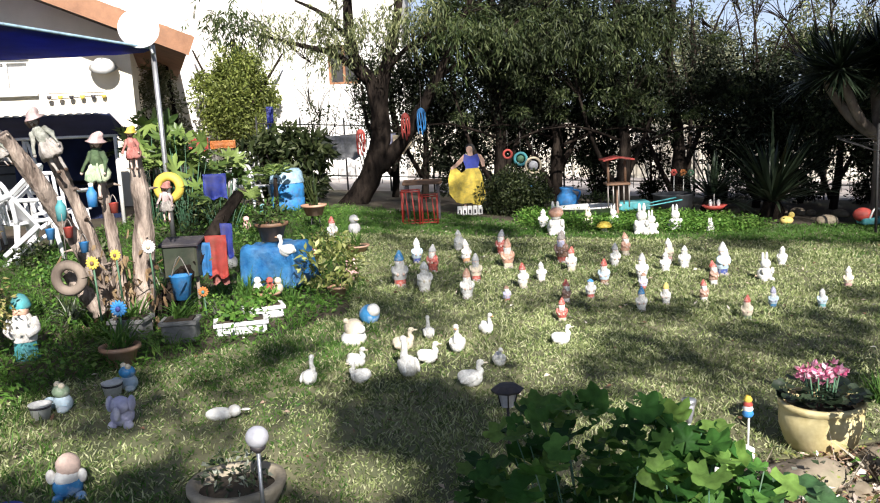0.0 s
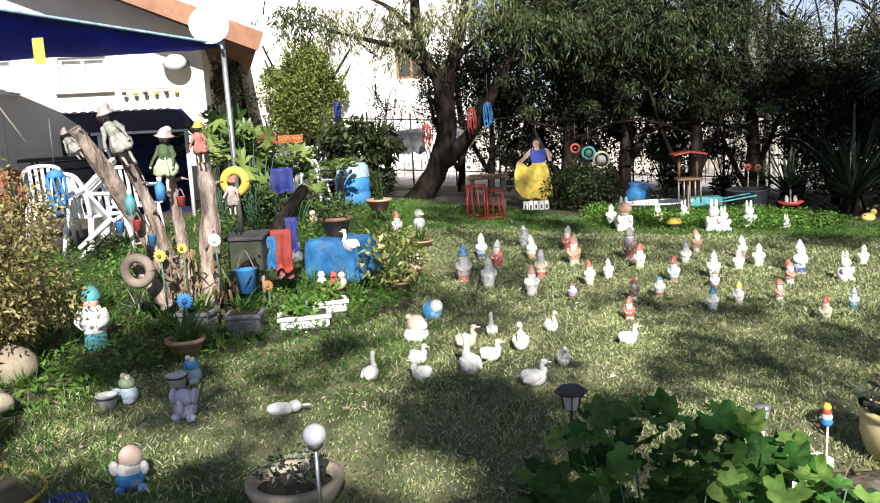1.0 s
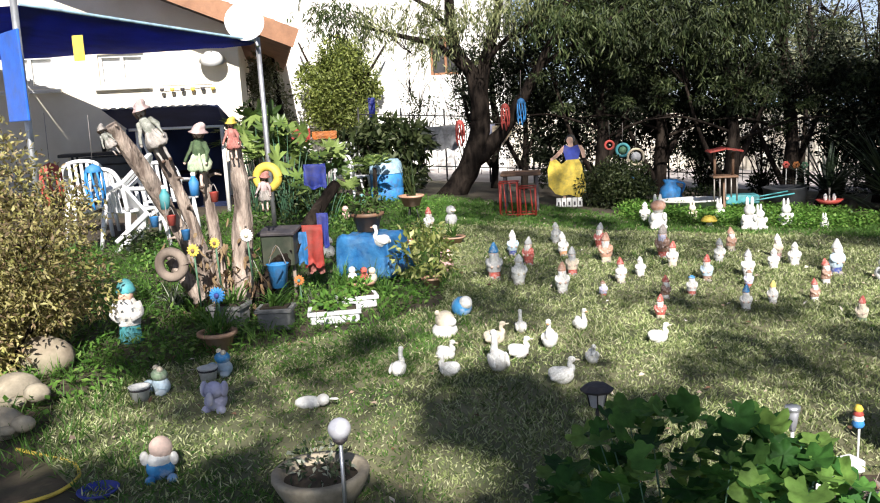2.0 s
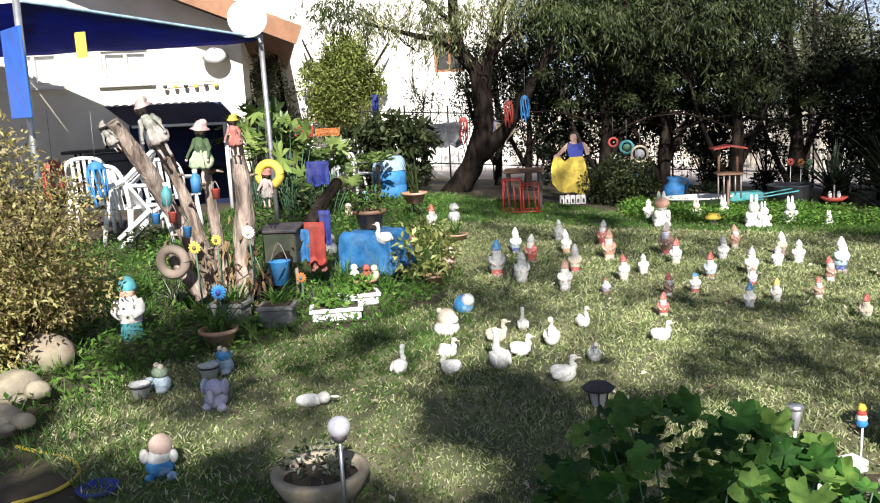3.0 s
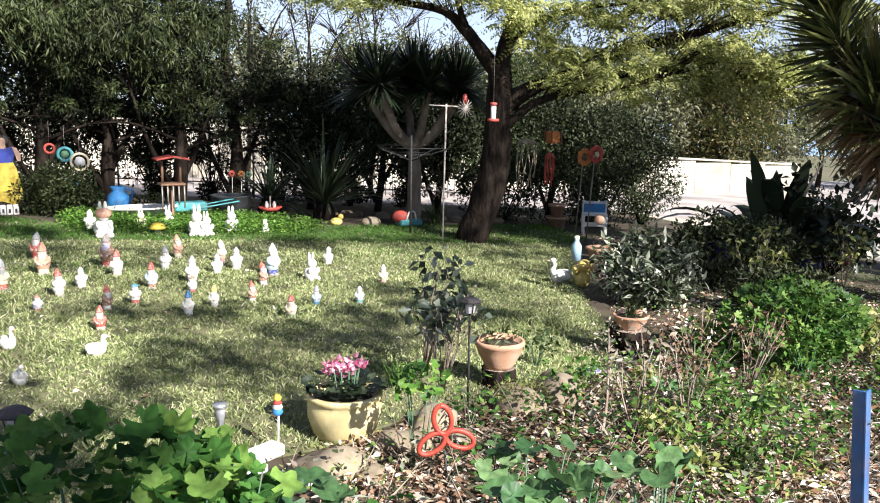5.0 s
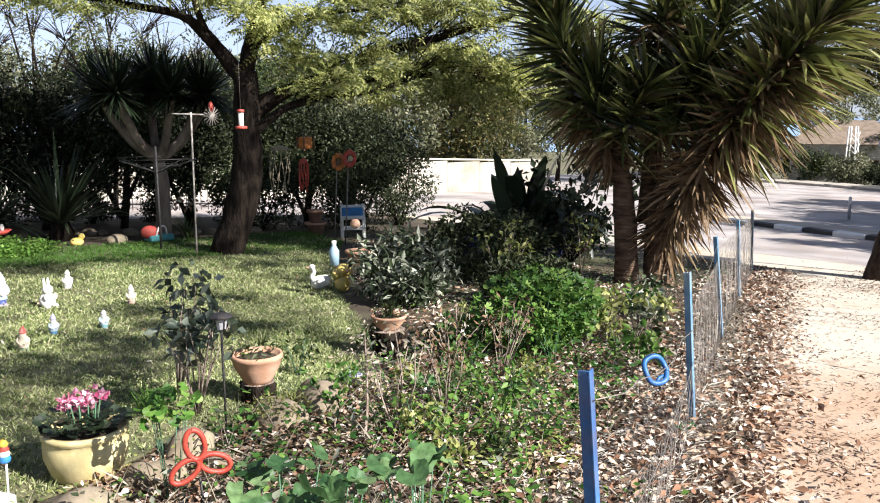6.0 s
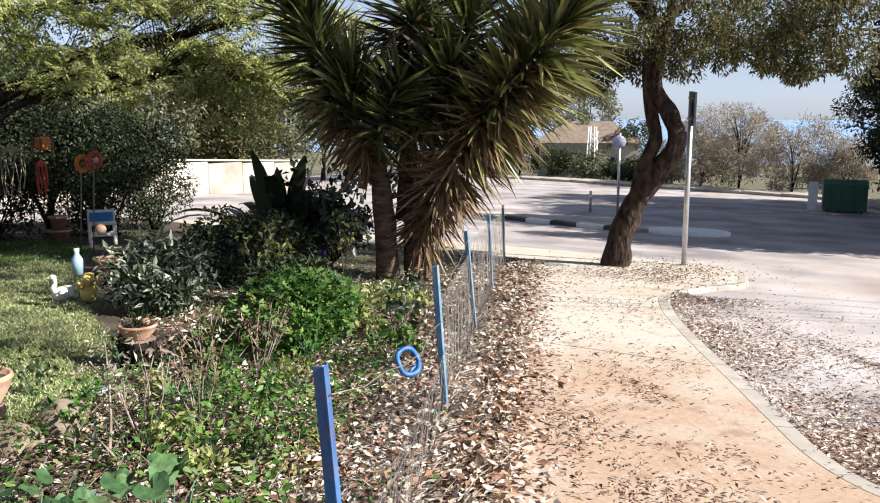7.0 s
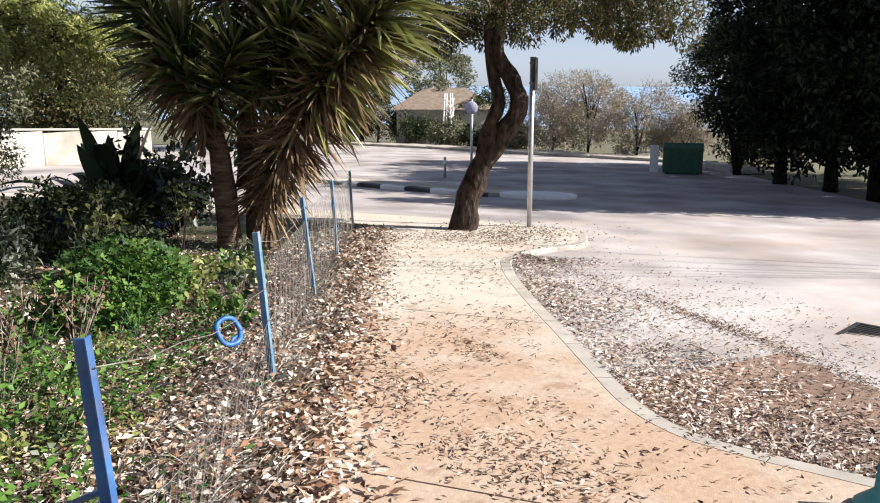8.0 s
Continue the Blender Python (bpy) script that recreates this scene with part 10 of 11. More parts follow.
def pots():
    trough(-1.53, 6.06, 0.36, 0.19, 0.09, "white_plastic", "long white plastic planter with low leaves", 14, "leaf", 411)
    trough(-1.47, 6.54, 0.3, 0.17, 0.09, "white_plastic", "second white plastic planter beside the first", 20, "leaf", 412)
    trough(-1.89, 5.80, 0.23, 0.19, 0.15, "block_grey", "grey concrete block planter with long leaves", 6, "strap", 413)
    trough(-2.24, 5.82, 0.23, 0.19, 0.15, "block_grey", "second grey concrete block planter with long leaves", -4, "strap", 414)
    p = flower_pot(-2.09, 5.20, 0.115, 0.13, "terracotta", "terracotta pot with long narrow leaves")
    sprig(p, Vector(p.location) + Vector((0, 0, 0.12)), 70, 0.42, 0.014, "lush", 415, 0.7, 0.55)
    p = flower_pot(-1.51, 6.94, 0.11, 0.13, "terracotta", "terracotta pot with figures and a red lantern")
    leaf_tuft(p, Vector(p.location) + Vector((0, 0, 0.12)), 0.1, 0.1, 40, 0.06, 0.03, "mid_leaf", 416)
    for k, (dx, m_) in enumerate([(-0.07, "white"), (0.03, "red"), (0.1, "cream")]):
        x, y = -1.51, 6.94
        lumps("figurine", x + dx, y - 0.02, [(0.04, (0, 0, 0.04), (1, 1, 1.1), 0), (0.03, (0, -0.005, 0.1), (1, 1, 1), 0)], [m_], "small " + m_ + " clay figure set in a pot", up=0.12)
    p = flower_pot(-0.98, 7.38, 0.085, 0.09, "terracotta", "small terracotta pot with a trailing plant")
    leaf_tuft(p, Vector(p.location) + Vector((-0.05, 0, 0.08)), 0.3, 0.4, 260, 0.08, 0.035, "feather_leaf", 417)
    p = flower_pot(-1.78, 11.53, 0.16, 0.15, "terracotta", "shallow terracotta pot on a stand with a thin shrub", up=0.22)
    sprig(p, Vector(p.location) + Vector((0, 0, 0.12)), 16, 0.55, 0.03, "mid_leaf", 418, 0.35, 0.1)
    st = thing("pot_stand", -1.78, 11.53, "thin iron stand below a pot", "stand")
    for k in range(3):
        bm = bmesh.new()
        a = k * 2.09
        tube(bm, [(0.1 * math.cos(a), 0.1 * math.sin(a), 0), (0.05 * math.cos(a), 0.05 * math.sin(a), 0.22)], 0.008, 5)
        part("leg", bm, M["iron"], st)
    p = flower_pot(-1.05, 9.78, 0.14, 0.09, "terracotta", "shallow terracotta bowl with weeds")
    sprig(p, Vector(p.location) + Vector((0, 0, 0.08)), 30, 0.3, 0.02, "lush", 419, 0.6, 0.3)
    for k, (pp, m_) in enumerate([((-1.43, 8.99), "red"), ((-0.93, 8.09), "pink"), ((-1.22, 11.27), "grey"), ((-2.71, 11.52), "pink"), ((-2.21, 8.57), "white"), ((-3.59, 13.72), "teal"), ((-2.82, 13.14), "teal"), ((-3.57, 13.02), "navy")]):
        lumps("figurine", pp[0], pp[1], [(0.06, (0, 0, 0.06), (1, 0.9, 1.05), 0), (0.045, (0.0, -0.01, 0.15), (1, 1, 1), 0), (0.02, (0.03, -0.05, 0.15), (1.4, 0.8, 0.7), 1)], [m_, "cream"], "small " + m_ + " clay figure among the plants", s=1.0 + 0.2 * (k % 3))
    # blue chairs' cloths and flags by the shrubs
    for p, w, hh, m_, lab in (((-3.68, 12.99, 1.42), 0.3, 0.22, "red", "red flag between the shrubs"), ((-3.41, 13.37, 1.36), 0.4, 0.12, "orange", "orange and green flag between the shrubs"), ((-3.27, 12.06, 1.03), 0.22, 0.3, "navy", "navy cloth over a chair back"), ((-3.87, 19.62, 1.95), 0.16, 0.5, "navy", "dark banner on a post by the white house")):
        cloth(p, w, hh, m_, lab, seed=int(w * 100))
    for k, (q, n, L, m_) in enumerate([((-3.62, 11.6, 1.25), 20, 0.62, "fern_leaf"), ((-4.2, 12.3, 1.5), 18, 0.65, "fern_leaf"), ((-3.35, 12.9, 1.1), 16, 0.55, "dark_mid_leaf"), ((-2.62, 13.2, 0.95), 14, 0.4, "fern_leaf"), ((-3.0, 11.3, 0.6), 14, 0.45, "mid_leaf")]):
        pl = thing("fern", q[0], q[1], "tropical plant with broad feathered fronds", "plant")
        r = np.random.default_rng(430 + k)
        out = []
        for i in range(n):
            a = r.uniform(0, 6.28)
            d = np.array([math.cos(a), math.sin(a), r.uniform(0.25, 1.5)])
            d /= np.linalg.norm(d)
            side = np.cross(d, (0, 0, 1.0))
            side /= np.linalg.norm(side)
            ts = np.linspace(0.2, 1, 12)
            C = np.array(q) + np.array([0, 0, -0.2]) + d * (L * ts)[:, None] - np.array([0, 0, 0.35 * L]) * (ts ** 2)[:, None]
            for sg in (-1, 1):
                D = d * 0.6 + sg * side + np.array([0, 0, -0.25]) + r.normal(size=(12, 3)) * 0.1
                out.append(leaf_arrays(C, D, np.tile(np.array([0, -0.3, 0.8]), (12, 1)) + r.normal(size=(12, 3)) * 0.4, L * 0.36 * np.sin(0.4 + 2.4 * (ts - 0.2)), 0.036))
        V, F = merge(out)
        parented("fronds", V, F, M[m_], pl, "", "stuff")
        bm = bmesh.new()
        tube(bm, [(0, 0, -0.1), (0.02, 0, q[2] - pl.location.z - 0.2)], [0.05, 0.03], 7)
        part("stem", bm, M["bark"], pl)


boxes()
pots()

# leafy tufts between the pots and the stump
for k, (p, hh, n, m_) in enumerate([((-2.76, 6.26), 0.34, 46, "lush"), ((-2.37, 6.87), 0.4, 60, "lush"), ((-2.00, 7.35), 0.36, 60, "lush"), ((-1.32, 6.95), 0.3, 50, "lush"), ((-2.29, 9.07), 0.4, 50, "mid_leaf"), ((-1.25, 8.35), 0.36, 46, "lush"), ((-3.05, 6.51), 0.36, 46, "mid_leaf"), ((-3.13, 10.42), 0.45, 50, "mid_leaf")]):
    t = thing("grass_clump", p[0], p[1], "clump of long green leaves among the pots", "grass", "grass clumps among the pots")
    sprig(t, P(p[0], p[1], 0), n, hh, 0.013, m_, 450 + k, 0.6, 0.55)
for k, (p, rad, hh) in enumerate([((-1.28, 9.00), 0.28, 0.34), ((-2.32, 10.06), 0.3, 0.3), ((-1.40, 8.05), 0.22, 0.25), ((-2.59, 8.86), 0.26, 0.4)]):
    t = thing("bush", p[0], p[1], "low leafy green bush among the pots", "bush")
    leaf_tuft(t, P(p[0], p[1], 0.02), rad, hh, 340, 0.06, 0.026, "bush_leaf" if k % 2 else "feather_leaf", 470 + k)


def undergrowth_by_stems():
    """Grass tufts and low leaves that grow round the lopped stems and planters."""
    for k, (p, hh, n) in enumerate([((-2.82, 6.17), 0.42, 60), ((-2.44, 5.81), 0.36, 50), ((-2.19, 6.17), 0.3, 40), ((-2.48, 7.49), 0.4, 46), ((-1.78, 7.35), 0.36, 50), ((-1.49, 7.27), 0.32, 46), ((-1.78, 6.40), 0.26, 36), ((-3.24, 6.58), 0.3, 46), ((-2.81, 7.31), 0.45, 40)]):
        t = thing("grass_clump", p[0], p[1], "clump of long green grass round the dead stems", "grass", "grass clumps by the dead tree")
        sprig(t, P(p[0], p[1], 0), n, hh, 0.012, "lush" if k % 3 else "grey_leaf", 470 + k, 0.55, 0.4)
    for k, (p, rad, hh, m_) in enumerate([((-4.07, 8.24), 0.2, 0.3, "dark_mid_leaf"), ((-3.47, 7.47), 0.2, 0.3, "bush_leaf"), ((-3.36, 8.04), 0.16, 0.35, "dark_mid_leaf"), ((-2.53, 8.48), 0.22, 0.45, "dark_mid_leaf"), ((-2.72, 9.96), 0.25, 0.5, "mid_leaf"), ((-1.51, 9.35), 0.24, 0.34, "bush_leaf"), ((-3.31, 10.81), 0.25, 0.6, "dark_mid_leaf"), ((-2.31, 11.55), 0.25, 0.4, "bush_leaf"), ((-3.32, 9.43), 0.18, 0.5, "dark_mid_leaf")]):
        t = thing("garden_plant", p[0], p[1], "low leafy plant among the pots and figures", "plant", "plants by the dead tree")
        leaf_tuft(t, P(p[0], p[1], 0.02), rad, hh, 170, 0.06, 0.03, m_, 480 + k)


undergrowth_by_stems()
chair(-3.12, 13.9, 150, "white plastic armchair beside the blue barrel", s=0.9)
cloth((-2.77, 10.31, 1.02), 0.28, 0.3, "navy", "dark blue cloth hung over the ferns", seed=31)
cloth((-1.98, 6.80, 0.65), 0.1, 0.18, "blue", "blue rag hung among the figures", seed=32)
cloth((-1.86, 6.83, 0.58), 0.14, 0.26, "rag_red", "red and orange rag hung among the figures", seed=33)

# ---- the near bed: pots, stumps, rocks, broad leaves ----
def lobed(C, D, N, size, lobes=5, depth=0.28, cup_=0.12):
    """Lobed round leaves: ribs run from the stalk to each lobe, the blade sags between them and its rim curls."""
    n = len(C)
    D = unit(D)
    S = unit(np.cross(D, N))
    N = np.cross(S, D)
    size = np.broadcast_to(np.asarray(size, float), (n,))[:, None]
    ph = (np.arange(n) * 2.399 % 6.283)[:, None]
    k = lobes * 4
    rings = (0.5, 1.0) if n <= 300 else (1.0,)
    cols = [C + D * size * 0.33]
    for f in rings:
        for i in range(k + 1):
            a = -2.65 + 5.3 * i / k
            rib = math.cos(i * 2 * math.pi / 4)
            q = (1 - depth * (0.5 - 0.5 * rib) * f - 0.12 * (i in (0, k)) + 0.035 * (i % 2)) * f
            curl = 0.1 * f * f * np.sin(a * 1.5 + ph) + 0.05 * f * f * np.sin(i * 1.7 + ph * 2)
            cols.append(C + D * size * (0.35 + 0.62 * q * math.cos(a)) + S * size * 0.62 * q * math.sin(a) + N * size * (cup_ * q * q + 0.04 * rib * f + curl))
    V = np.stack(cols, 1)
    m = len(rings) * (k + 1) + 1
    i0 = np.arange(n)[:, None, None] * m
    a = np.arange(1, k + 1)
    t_ = [np.stack([np.zeros(k, int), a, a + 1], -1)]
    if len(rings) == 2:
        t_ += [np.stack([a, a + k + 1, a + k + 2], -1), np.stack([a, a + k + 2, a + 1], -1)]
    return V.reshape(-1, 3), (i0 + np.concatenate(t_)).reshape(-1, 3)


def broad_plant(name, centre, radii, n, size, mat, label, seed, lobes=5, depth=0.28, upward=0.9):
    c = Vector(centre)
    t = thing(name, c.x, c.y, label, "plant")
    r = np.random.default_rng(seed)
    C, d = blob_points(n, centre, radii, r, 0.35)
    C[:, 2] = np.maximum(C[:, 2], gz(C[:, 0], C[:, 1]) + 0.05)
    D = unit(d * (1, 1, 0.3) + rand_dirs(n, r) * 0.5)
    N = unit(rand_dirs(n, r) * 0.45 + d * 0.35 + np.array([0.05, -0.35, upward]))
    V, F = lobed(C - D * size * 0.4, D, N, size * r.uniform(0.55, 1.2, n), lobes, depth)
    parented("leaves", V, F, M[mat], t, smooth=True)
    foot = np.array(t.location)
    bm = bmesh.new()
    for i in range(0, n, max(1, n // (8 if name == "creeper" else 40))):
        p = Vector(C[i])
        f = Vector(foot) + (p - Vector(foot)) * 0.25
        f.z = P(f.x, f.y).z
        tube(bm, [f, (f + p) / 2 + Vector((0, 0, 0.04)), p], [0.0015 + size * 0.025, 0.001 + size * 0.02, 0.002], 5)
        if n <= 20:
            wpart("stalk", bm, M["green"], t)
            bm = bmesh.new()
    if n > 20:
        wpart("stalks", bm, M["green"], t, "", "stuff")
    return t


broad_plant("mallow", (0.41, 2.31, 0.54), (0.42, 0.33, 0.24), 270, 0.088, "mallow_leaf", "lush mallow plant with lobed bright green leaves", 501)
broad_plant("mallow", (0.68, 2.20, 0.57), (0.2, 0.2, 0.14), 60, 0.09, "mallow_leaf", "smaller mallow plant with lobed leaves", 502)
broad_plant("gourd_plant", (1.78, 2.25, 0.42), (0.2, 0.16, 0.1), 15, 0.092, "gourd_leaf", "plant with large round green leaves", 503, 5, 0.06)
broad_plant("gourd_plant", (1.70, 1.98, 0.45), (0.26, 0.12, 0.06), 13, 0.11, "gourd_leaf", "plant with large round leaves near the fence", 504, 5, 0.06)
broad_plant("gourd_plant", (1.08, 2.54, 0.31), (0.14, 0.1, 0.06), 10, 0.11, "gourd_leaf", "low plant with rounded leaves by the rocks", 505, 5, 0.1)
broad_plant("gourd_plant", (2.28, 2.15, 0.33), (0.16, 0.14, 0.06), 11, 0.105, "gourd_leaf", "low plant with pale rounded leaves", 506, 5, 0.08)
broad_plant("gourd_plant", P(4.61, 2.41, 0.08), (0.06, 0.06, 0.03), 4, 0.11, "gourd_leaf", "single pale leaf plant at the fence foot", 507, 5, 0.08)
broad_plant("gourd_plant", P(4.12, 4.05, 0.08), (0.12, 0.1, 0.03), 6, 0.11, "gourd_leaf", "low plant with rounded leaves in the litter", 508, 5, 0.08)
broad_plant("creeper", (1.96, 3.47, 0.32), (0.15, 0.14, 0.09), 60, 0.05, "bush_leaf", "yellow-green creeper around bare stems", 509, 3, 0.2)

# the big-leaved plants behind the dead tree
for k, (q, n, size) in enumerate([((-3.35, 11.0, 1.25), 18, 0.34), ((-3.0, 11.6, 1.0), 18, 0.3), ((-4.0, 11.7, 1.45), 18, 0.36), ((-2.75, 10.4, 0.75), 16, 0.24)]):
    broad_plant("philodendron", q, (0.42, 0.3, 0.34), n, size, "fern_leaf", "tall plant with large deeply cut yellow-green leaves", 515 + k, 7, 0.5, 0.6)

# the leafy green bush beside the fence
broad_plant("bush", (5.69, 4.38, float(gz(5.69, 4.38)) + 0.40), (0.62, 0.5, 0.35), 1500, 0.062, "bush_leaf", "leafy bright green bush beside the fence", 61, 5, 0.35, 0.7)
broad_plant("bush", (6.25, 4.5, float(gz(6.25, 4.5)) + 0.28), (0.4, 0.35, 0.22), 500, 0.06, "bush_leaf", "lower green bush with lobed leaves by the fence", 62, 5, 0.35, 0.7)
broad_plant("bush", (5.2, 4.7, float(gz(5.2, 4.7)) + 0.2), (0.3, 0.3, 0.16), 260, 0.06, "bush_leaf", "low green bush with lobed leaves", 63, 5, 0.35, 0.7)


def yellow_pot():
    x, y = 1.79, 3.99
    t = thing("flower_pot", x, y, "large yellow glazed pot with pink cyclamen", "pot")
    bm = bmesh.new()
    lathe(bm, [(0, 0), (0.13, 0), (0.165, 0.05), (0.195, 0.14), (0.195, 0.2), (0.185, 0.225), (0.2, 0.235), (0.2, 0.26), (0.18, 0.262), (0.17, 0.22), (0, 0.2)], 28)
    part("pot_body", bm, M["yellow_pot"], t)
    bm = bmesh.new()
    lathe(bm, [(0.175, 0.215), (0.09, 0.24), (0, 0.24)], 18, wob=0.15)
    part("soil", bm, M["soil"], t)
    r = np.random.default_rng(520)
    n = 90
    C, d = blob_points(n, np.array(P(x, y, 0.29)), (0.19, 0.18, 0.05), r, 0.2)
    V, F = lobed(C, unit(d * (1, 1, 0.2) + rand_dirs(n, r) * 0.4), unit(rand_dirs(n, r) * 0.4 + (0, -0.2, 1)), 0.05 * r.uniform(0.7, 1.2, n), 3, 0.1)
    parented("leaves", V, F, M["palm_leaf"], t)
    n = 46
    C, d = blob_points(n, np.array(P(x + 0.02, y + 0.02, 0.38)), (0.12, 0.1, 0.06), r, 0.1)
    V, F = leaf_arrays(np.repeat(C, 4, 0), unit(rand_dirs(n * 4, r) * (1, 1, 0.6) + (0, 0, 0.7)), rand_dirs(n * 4, r), 0.036, 0.024, 0.2)
    parented("blossoms", V, F, leafy("cyclamen_petal", [(0.66, 0.16, 0.32), (0.8, 0.46, 0.55), (0.5, 0.07, 0.18), (0.8, 0.68, 0.71)], 0.3), t, "pink and white cyclamen blossoms", "stuff")
    bm = bmesh.new()
    for i in range(12):
        a = i * 0.52
        tube(bm, [(0.05 * math.cos(a), 0.05 * math.sin(a), 0.22), (0.08 * math.cos(a), 0.07 * math.sin(a), 0.39)], 0.004, 4)
    part("stalks", bm, M["green"], t, "", "stuff")


def log_pot(x, y, rs, hs, rp, hp, label, plant_seed, bowl=False):
    s = thing("log", x, y, "upright sawn log with rough bark used as a stand", "log")
    bm = bmesh.new()
    lathe(bm, [(0, -0.03), (rs * 1.05, -0.03), (rs, hs * 0.5), (rs * 1.02, hs - 0.008), (rs * 0.96, hs)], 22, wob=0.35)
    part("bark", bm, M["bark"], s)
    bm = bmesh.new()
    lathe(bm, [(rs * 0.965, hs - 0.002), (rs * 0.5, hs + 0.002), (0, hs)], 22)
    part("sawn_top", bm, M["pale_bark"], s)
    t = thing("flower_pot", x, y, label, "pot", up=hs)
    bm = bmesh.new()
    lathe(bm, [(0, 0), (rp * 0.55, 0), (rp * 0.62, hp * 0.12), (rp * 0.9, hp * 0.55), (rp * 0.97, hp * 0.78), (rp * 1.02, hp * 0.82), (rp * 1.05, hp * 0.9), (rp, hp), (rp * 0.9, hp * 0.97), (rp * 0.8, hp * 0.8), (0, hp * 0.75)], 28)
    part("pot_body", bm, M["terracotta"], t)
    bm = bmesh.new()
    lathe(bm, [(rp * 0.84, hp * 0.82), (rp * 0.4, hp * 0.9), (0, hp * 0.88)], 16, wob=0.2)
    part("soil", bm, M["soil"], t)
    leaf_tuft(t, Vector(t.location) + Vector((0, 0, hp * 0.8)), rp * 0.8, 0.1, 60, 0.06, 0.02, "mid_leaf", plant_seed)
    return t


def stake_lamp(x, y, hh, label, mat="white_plastic", shade="glass_ball"):
    t = thing("solar_lamp", x, y, label, "lamp", "solar lamps")
    bm = bmesh.new()
    tube(bm, [(0, 0, -0.02), (0, 0, hh * 0.62)], 0.008, 7)
    part("stake", bm, M[mat], t)
    bm = bmesh.new()
    lathe(bm, [(0, hh * 0.6), (0.014, hh * 0.6), (0.03, hh * 0.92), (0.032, hh * 0.93), (0, hh * 0.93)], 16)
    part("shade", bm, M[shade], t)
    bm = bmesh.new()
    lathe(bm, [(0, hh * 0.93), (0.034, hh * 0.93), (0.034, hh), (0, hh)], 16)
    part("cap", bm, M["steel"], t)
    return t


def pagoda_lamp(p, label, s=1.0):
    x, y, z = p
    t = thing("solar_lamp", x, y, label, "lamp", "solar lamps")
    h0 = z - P(x, y).z
    bm = bmesh.new()
    tube(bm, [(0, 0, -0.02), (0, 0, h0 - 0.09 * s)], 0.007, 6)
    part("stake", bm, M["black"], t)
    bm = bmesh.new()
    lathe(bm, [(0.07 * s, h0 - 0.03 * s), (0.075 * s, h0 - 0.02 * s), (0.045 * s, h0), (0, h0 + 0.005)], 8, smooth=False)
    part("roof", bm, M["dark"], t)
    bm = bmesh.new()
    lathe(bm, [(0.03 * s, h0 - 0.1 * s), (0.042 * s, h0 - 0.03 * s)], 8, smooth=False)
    part("lantern_glass", bm, M["glass_ball"], t)
    for k in range(4):
        a = k * math.pi / 2
        bm = bmesh.new()
        tube(bm, [(0.032 * s * math.cos(a), 0.032 * s * math.sin(a), h0 - 0.1 * s), (0.045 * s * math.cos(a), 0.045 * s * math.sin(a), h0 - 0.03 * s)], 0.004, 4)
        part("bar", bm, M["black"], t)


def tulip_lamp(x, y, hh):
    t = thing("toy_tulip", x, y, "striped toy tulip on a pale stick", "ornament")
    bm = bmesh.new()
    tube(bm, [(0, 0, -0.02), (0.005, 0, hh * 0.7)], 0.005, 5)
    part("stick", bm, M["white"], t)
    for k, (c, z0) in enumerate([("blue", 0.66), ("white", 0.74), ("red", 0.8), ("yellow", 0.88)]):
        bm = bmesh.new()
        lathe(bm, [(0.015 + 0.006 * (k < 2), hh * z0), (0.028 - 0.002 * k, hh * (z0 + 0.04)), (0.022 - 0.004 * k, hh * (z0 + 0.1))], 10)
        part("petal_ring", bm, M[c], t)


def clover():
    t = thing("clover_ornament", 2.13, 3.48, "red painted iron ornament of three rings", "ornament")
    o = Vector((2.00, 3.27, 0.11))
    side = Vector((0.94, -0.34, 0))
    up_ = Vector((0, 0, 1))
    for k, (a, tilt) in enumerate([(100, 0), (215, 0), (340, 0)]):
        bm = bmesh.new()
        c = o + side * (0.074 * math.cos(math.radians(a))) + up_ * (0.074 * math.sin(math.radians(a)))
        pts = []
        for i in range(21):
            th = 2 * math.pi * i / 20
            u, w = 0.069 * math.cos(th), 0.041 * math.sin(th)
            ca, sa = math.cos(math.radians(a)), math.sin(math.radians(a))
            pts.append(c + side * (u * ca - w * sa) + up_ * (u * sa + w * ca))
        tube(bm, pts, 0.0125, 8, cap=False)
        wpart("ring", bm, M["worn_red"], t)
    bm = bmesh.new()
    for i in range(4):
        z = o.z + 0.02 + i * 0.03
        q = Vector((o.x, o.y, z)) + side * 0.0
        tube(bm, [q - side * 0.02, q + side * 0.0 + up_ * 0.02, q + side * 0.02, q + side * 0.035 + up_ * 0.02], 0.003, 4)
    wpart("zigzag_wire", bm, M["iron"], t)
    bm = bmesh.new()
    tube(bm, [o - up_ * 0.08, Vector((o.x + 0.02, o.y, P(o.x, o.y).z))], 0.006, 5)
    wpart("stake", bm, M["iron"], t)


def rock(x, y, sx, sy, sz, label, rz=0, seed=1):
    bm = bmesh.new()
    bmesh.ops.create_icosphere(bm, subdivisions=3, radius=1.0)
    for v in bm.verts:
        q = 1 + 0.28 * noise.noise(v.co * 1.3 + Vector((seed * 7.1, 0, 0))) + 0.1 * noise.noise(v.co * 4 + Vector((0, seed * 3.0, 0)))
        v.co = Vector((v.co.x * sx * q, v.co.y * sy * q, v.co.z * sz * q))
    for f in bm.faces:
        f.smooth = True
    return solid("rock", bm, M["rock"], x, y, label, "rock", "rocks of the bed", up=sz * 0.35, rz=rz)


yellow_pot()
lp = log_pot(3.12, 4.58, 0.11, 0.14, 0.16, 0.19, "wide terracotta pot on an upright log", 531)
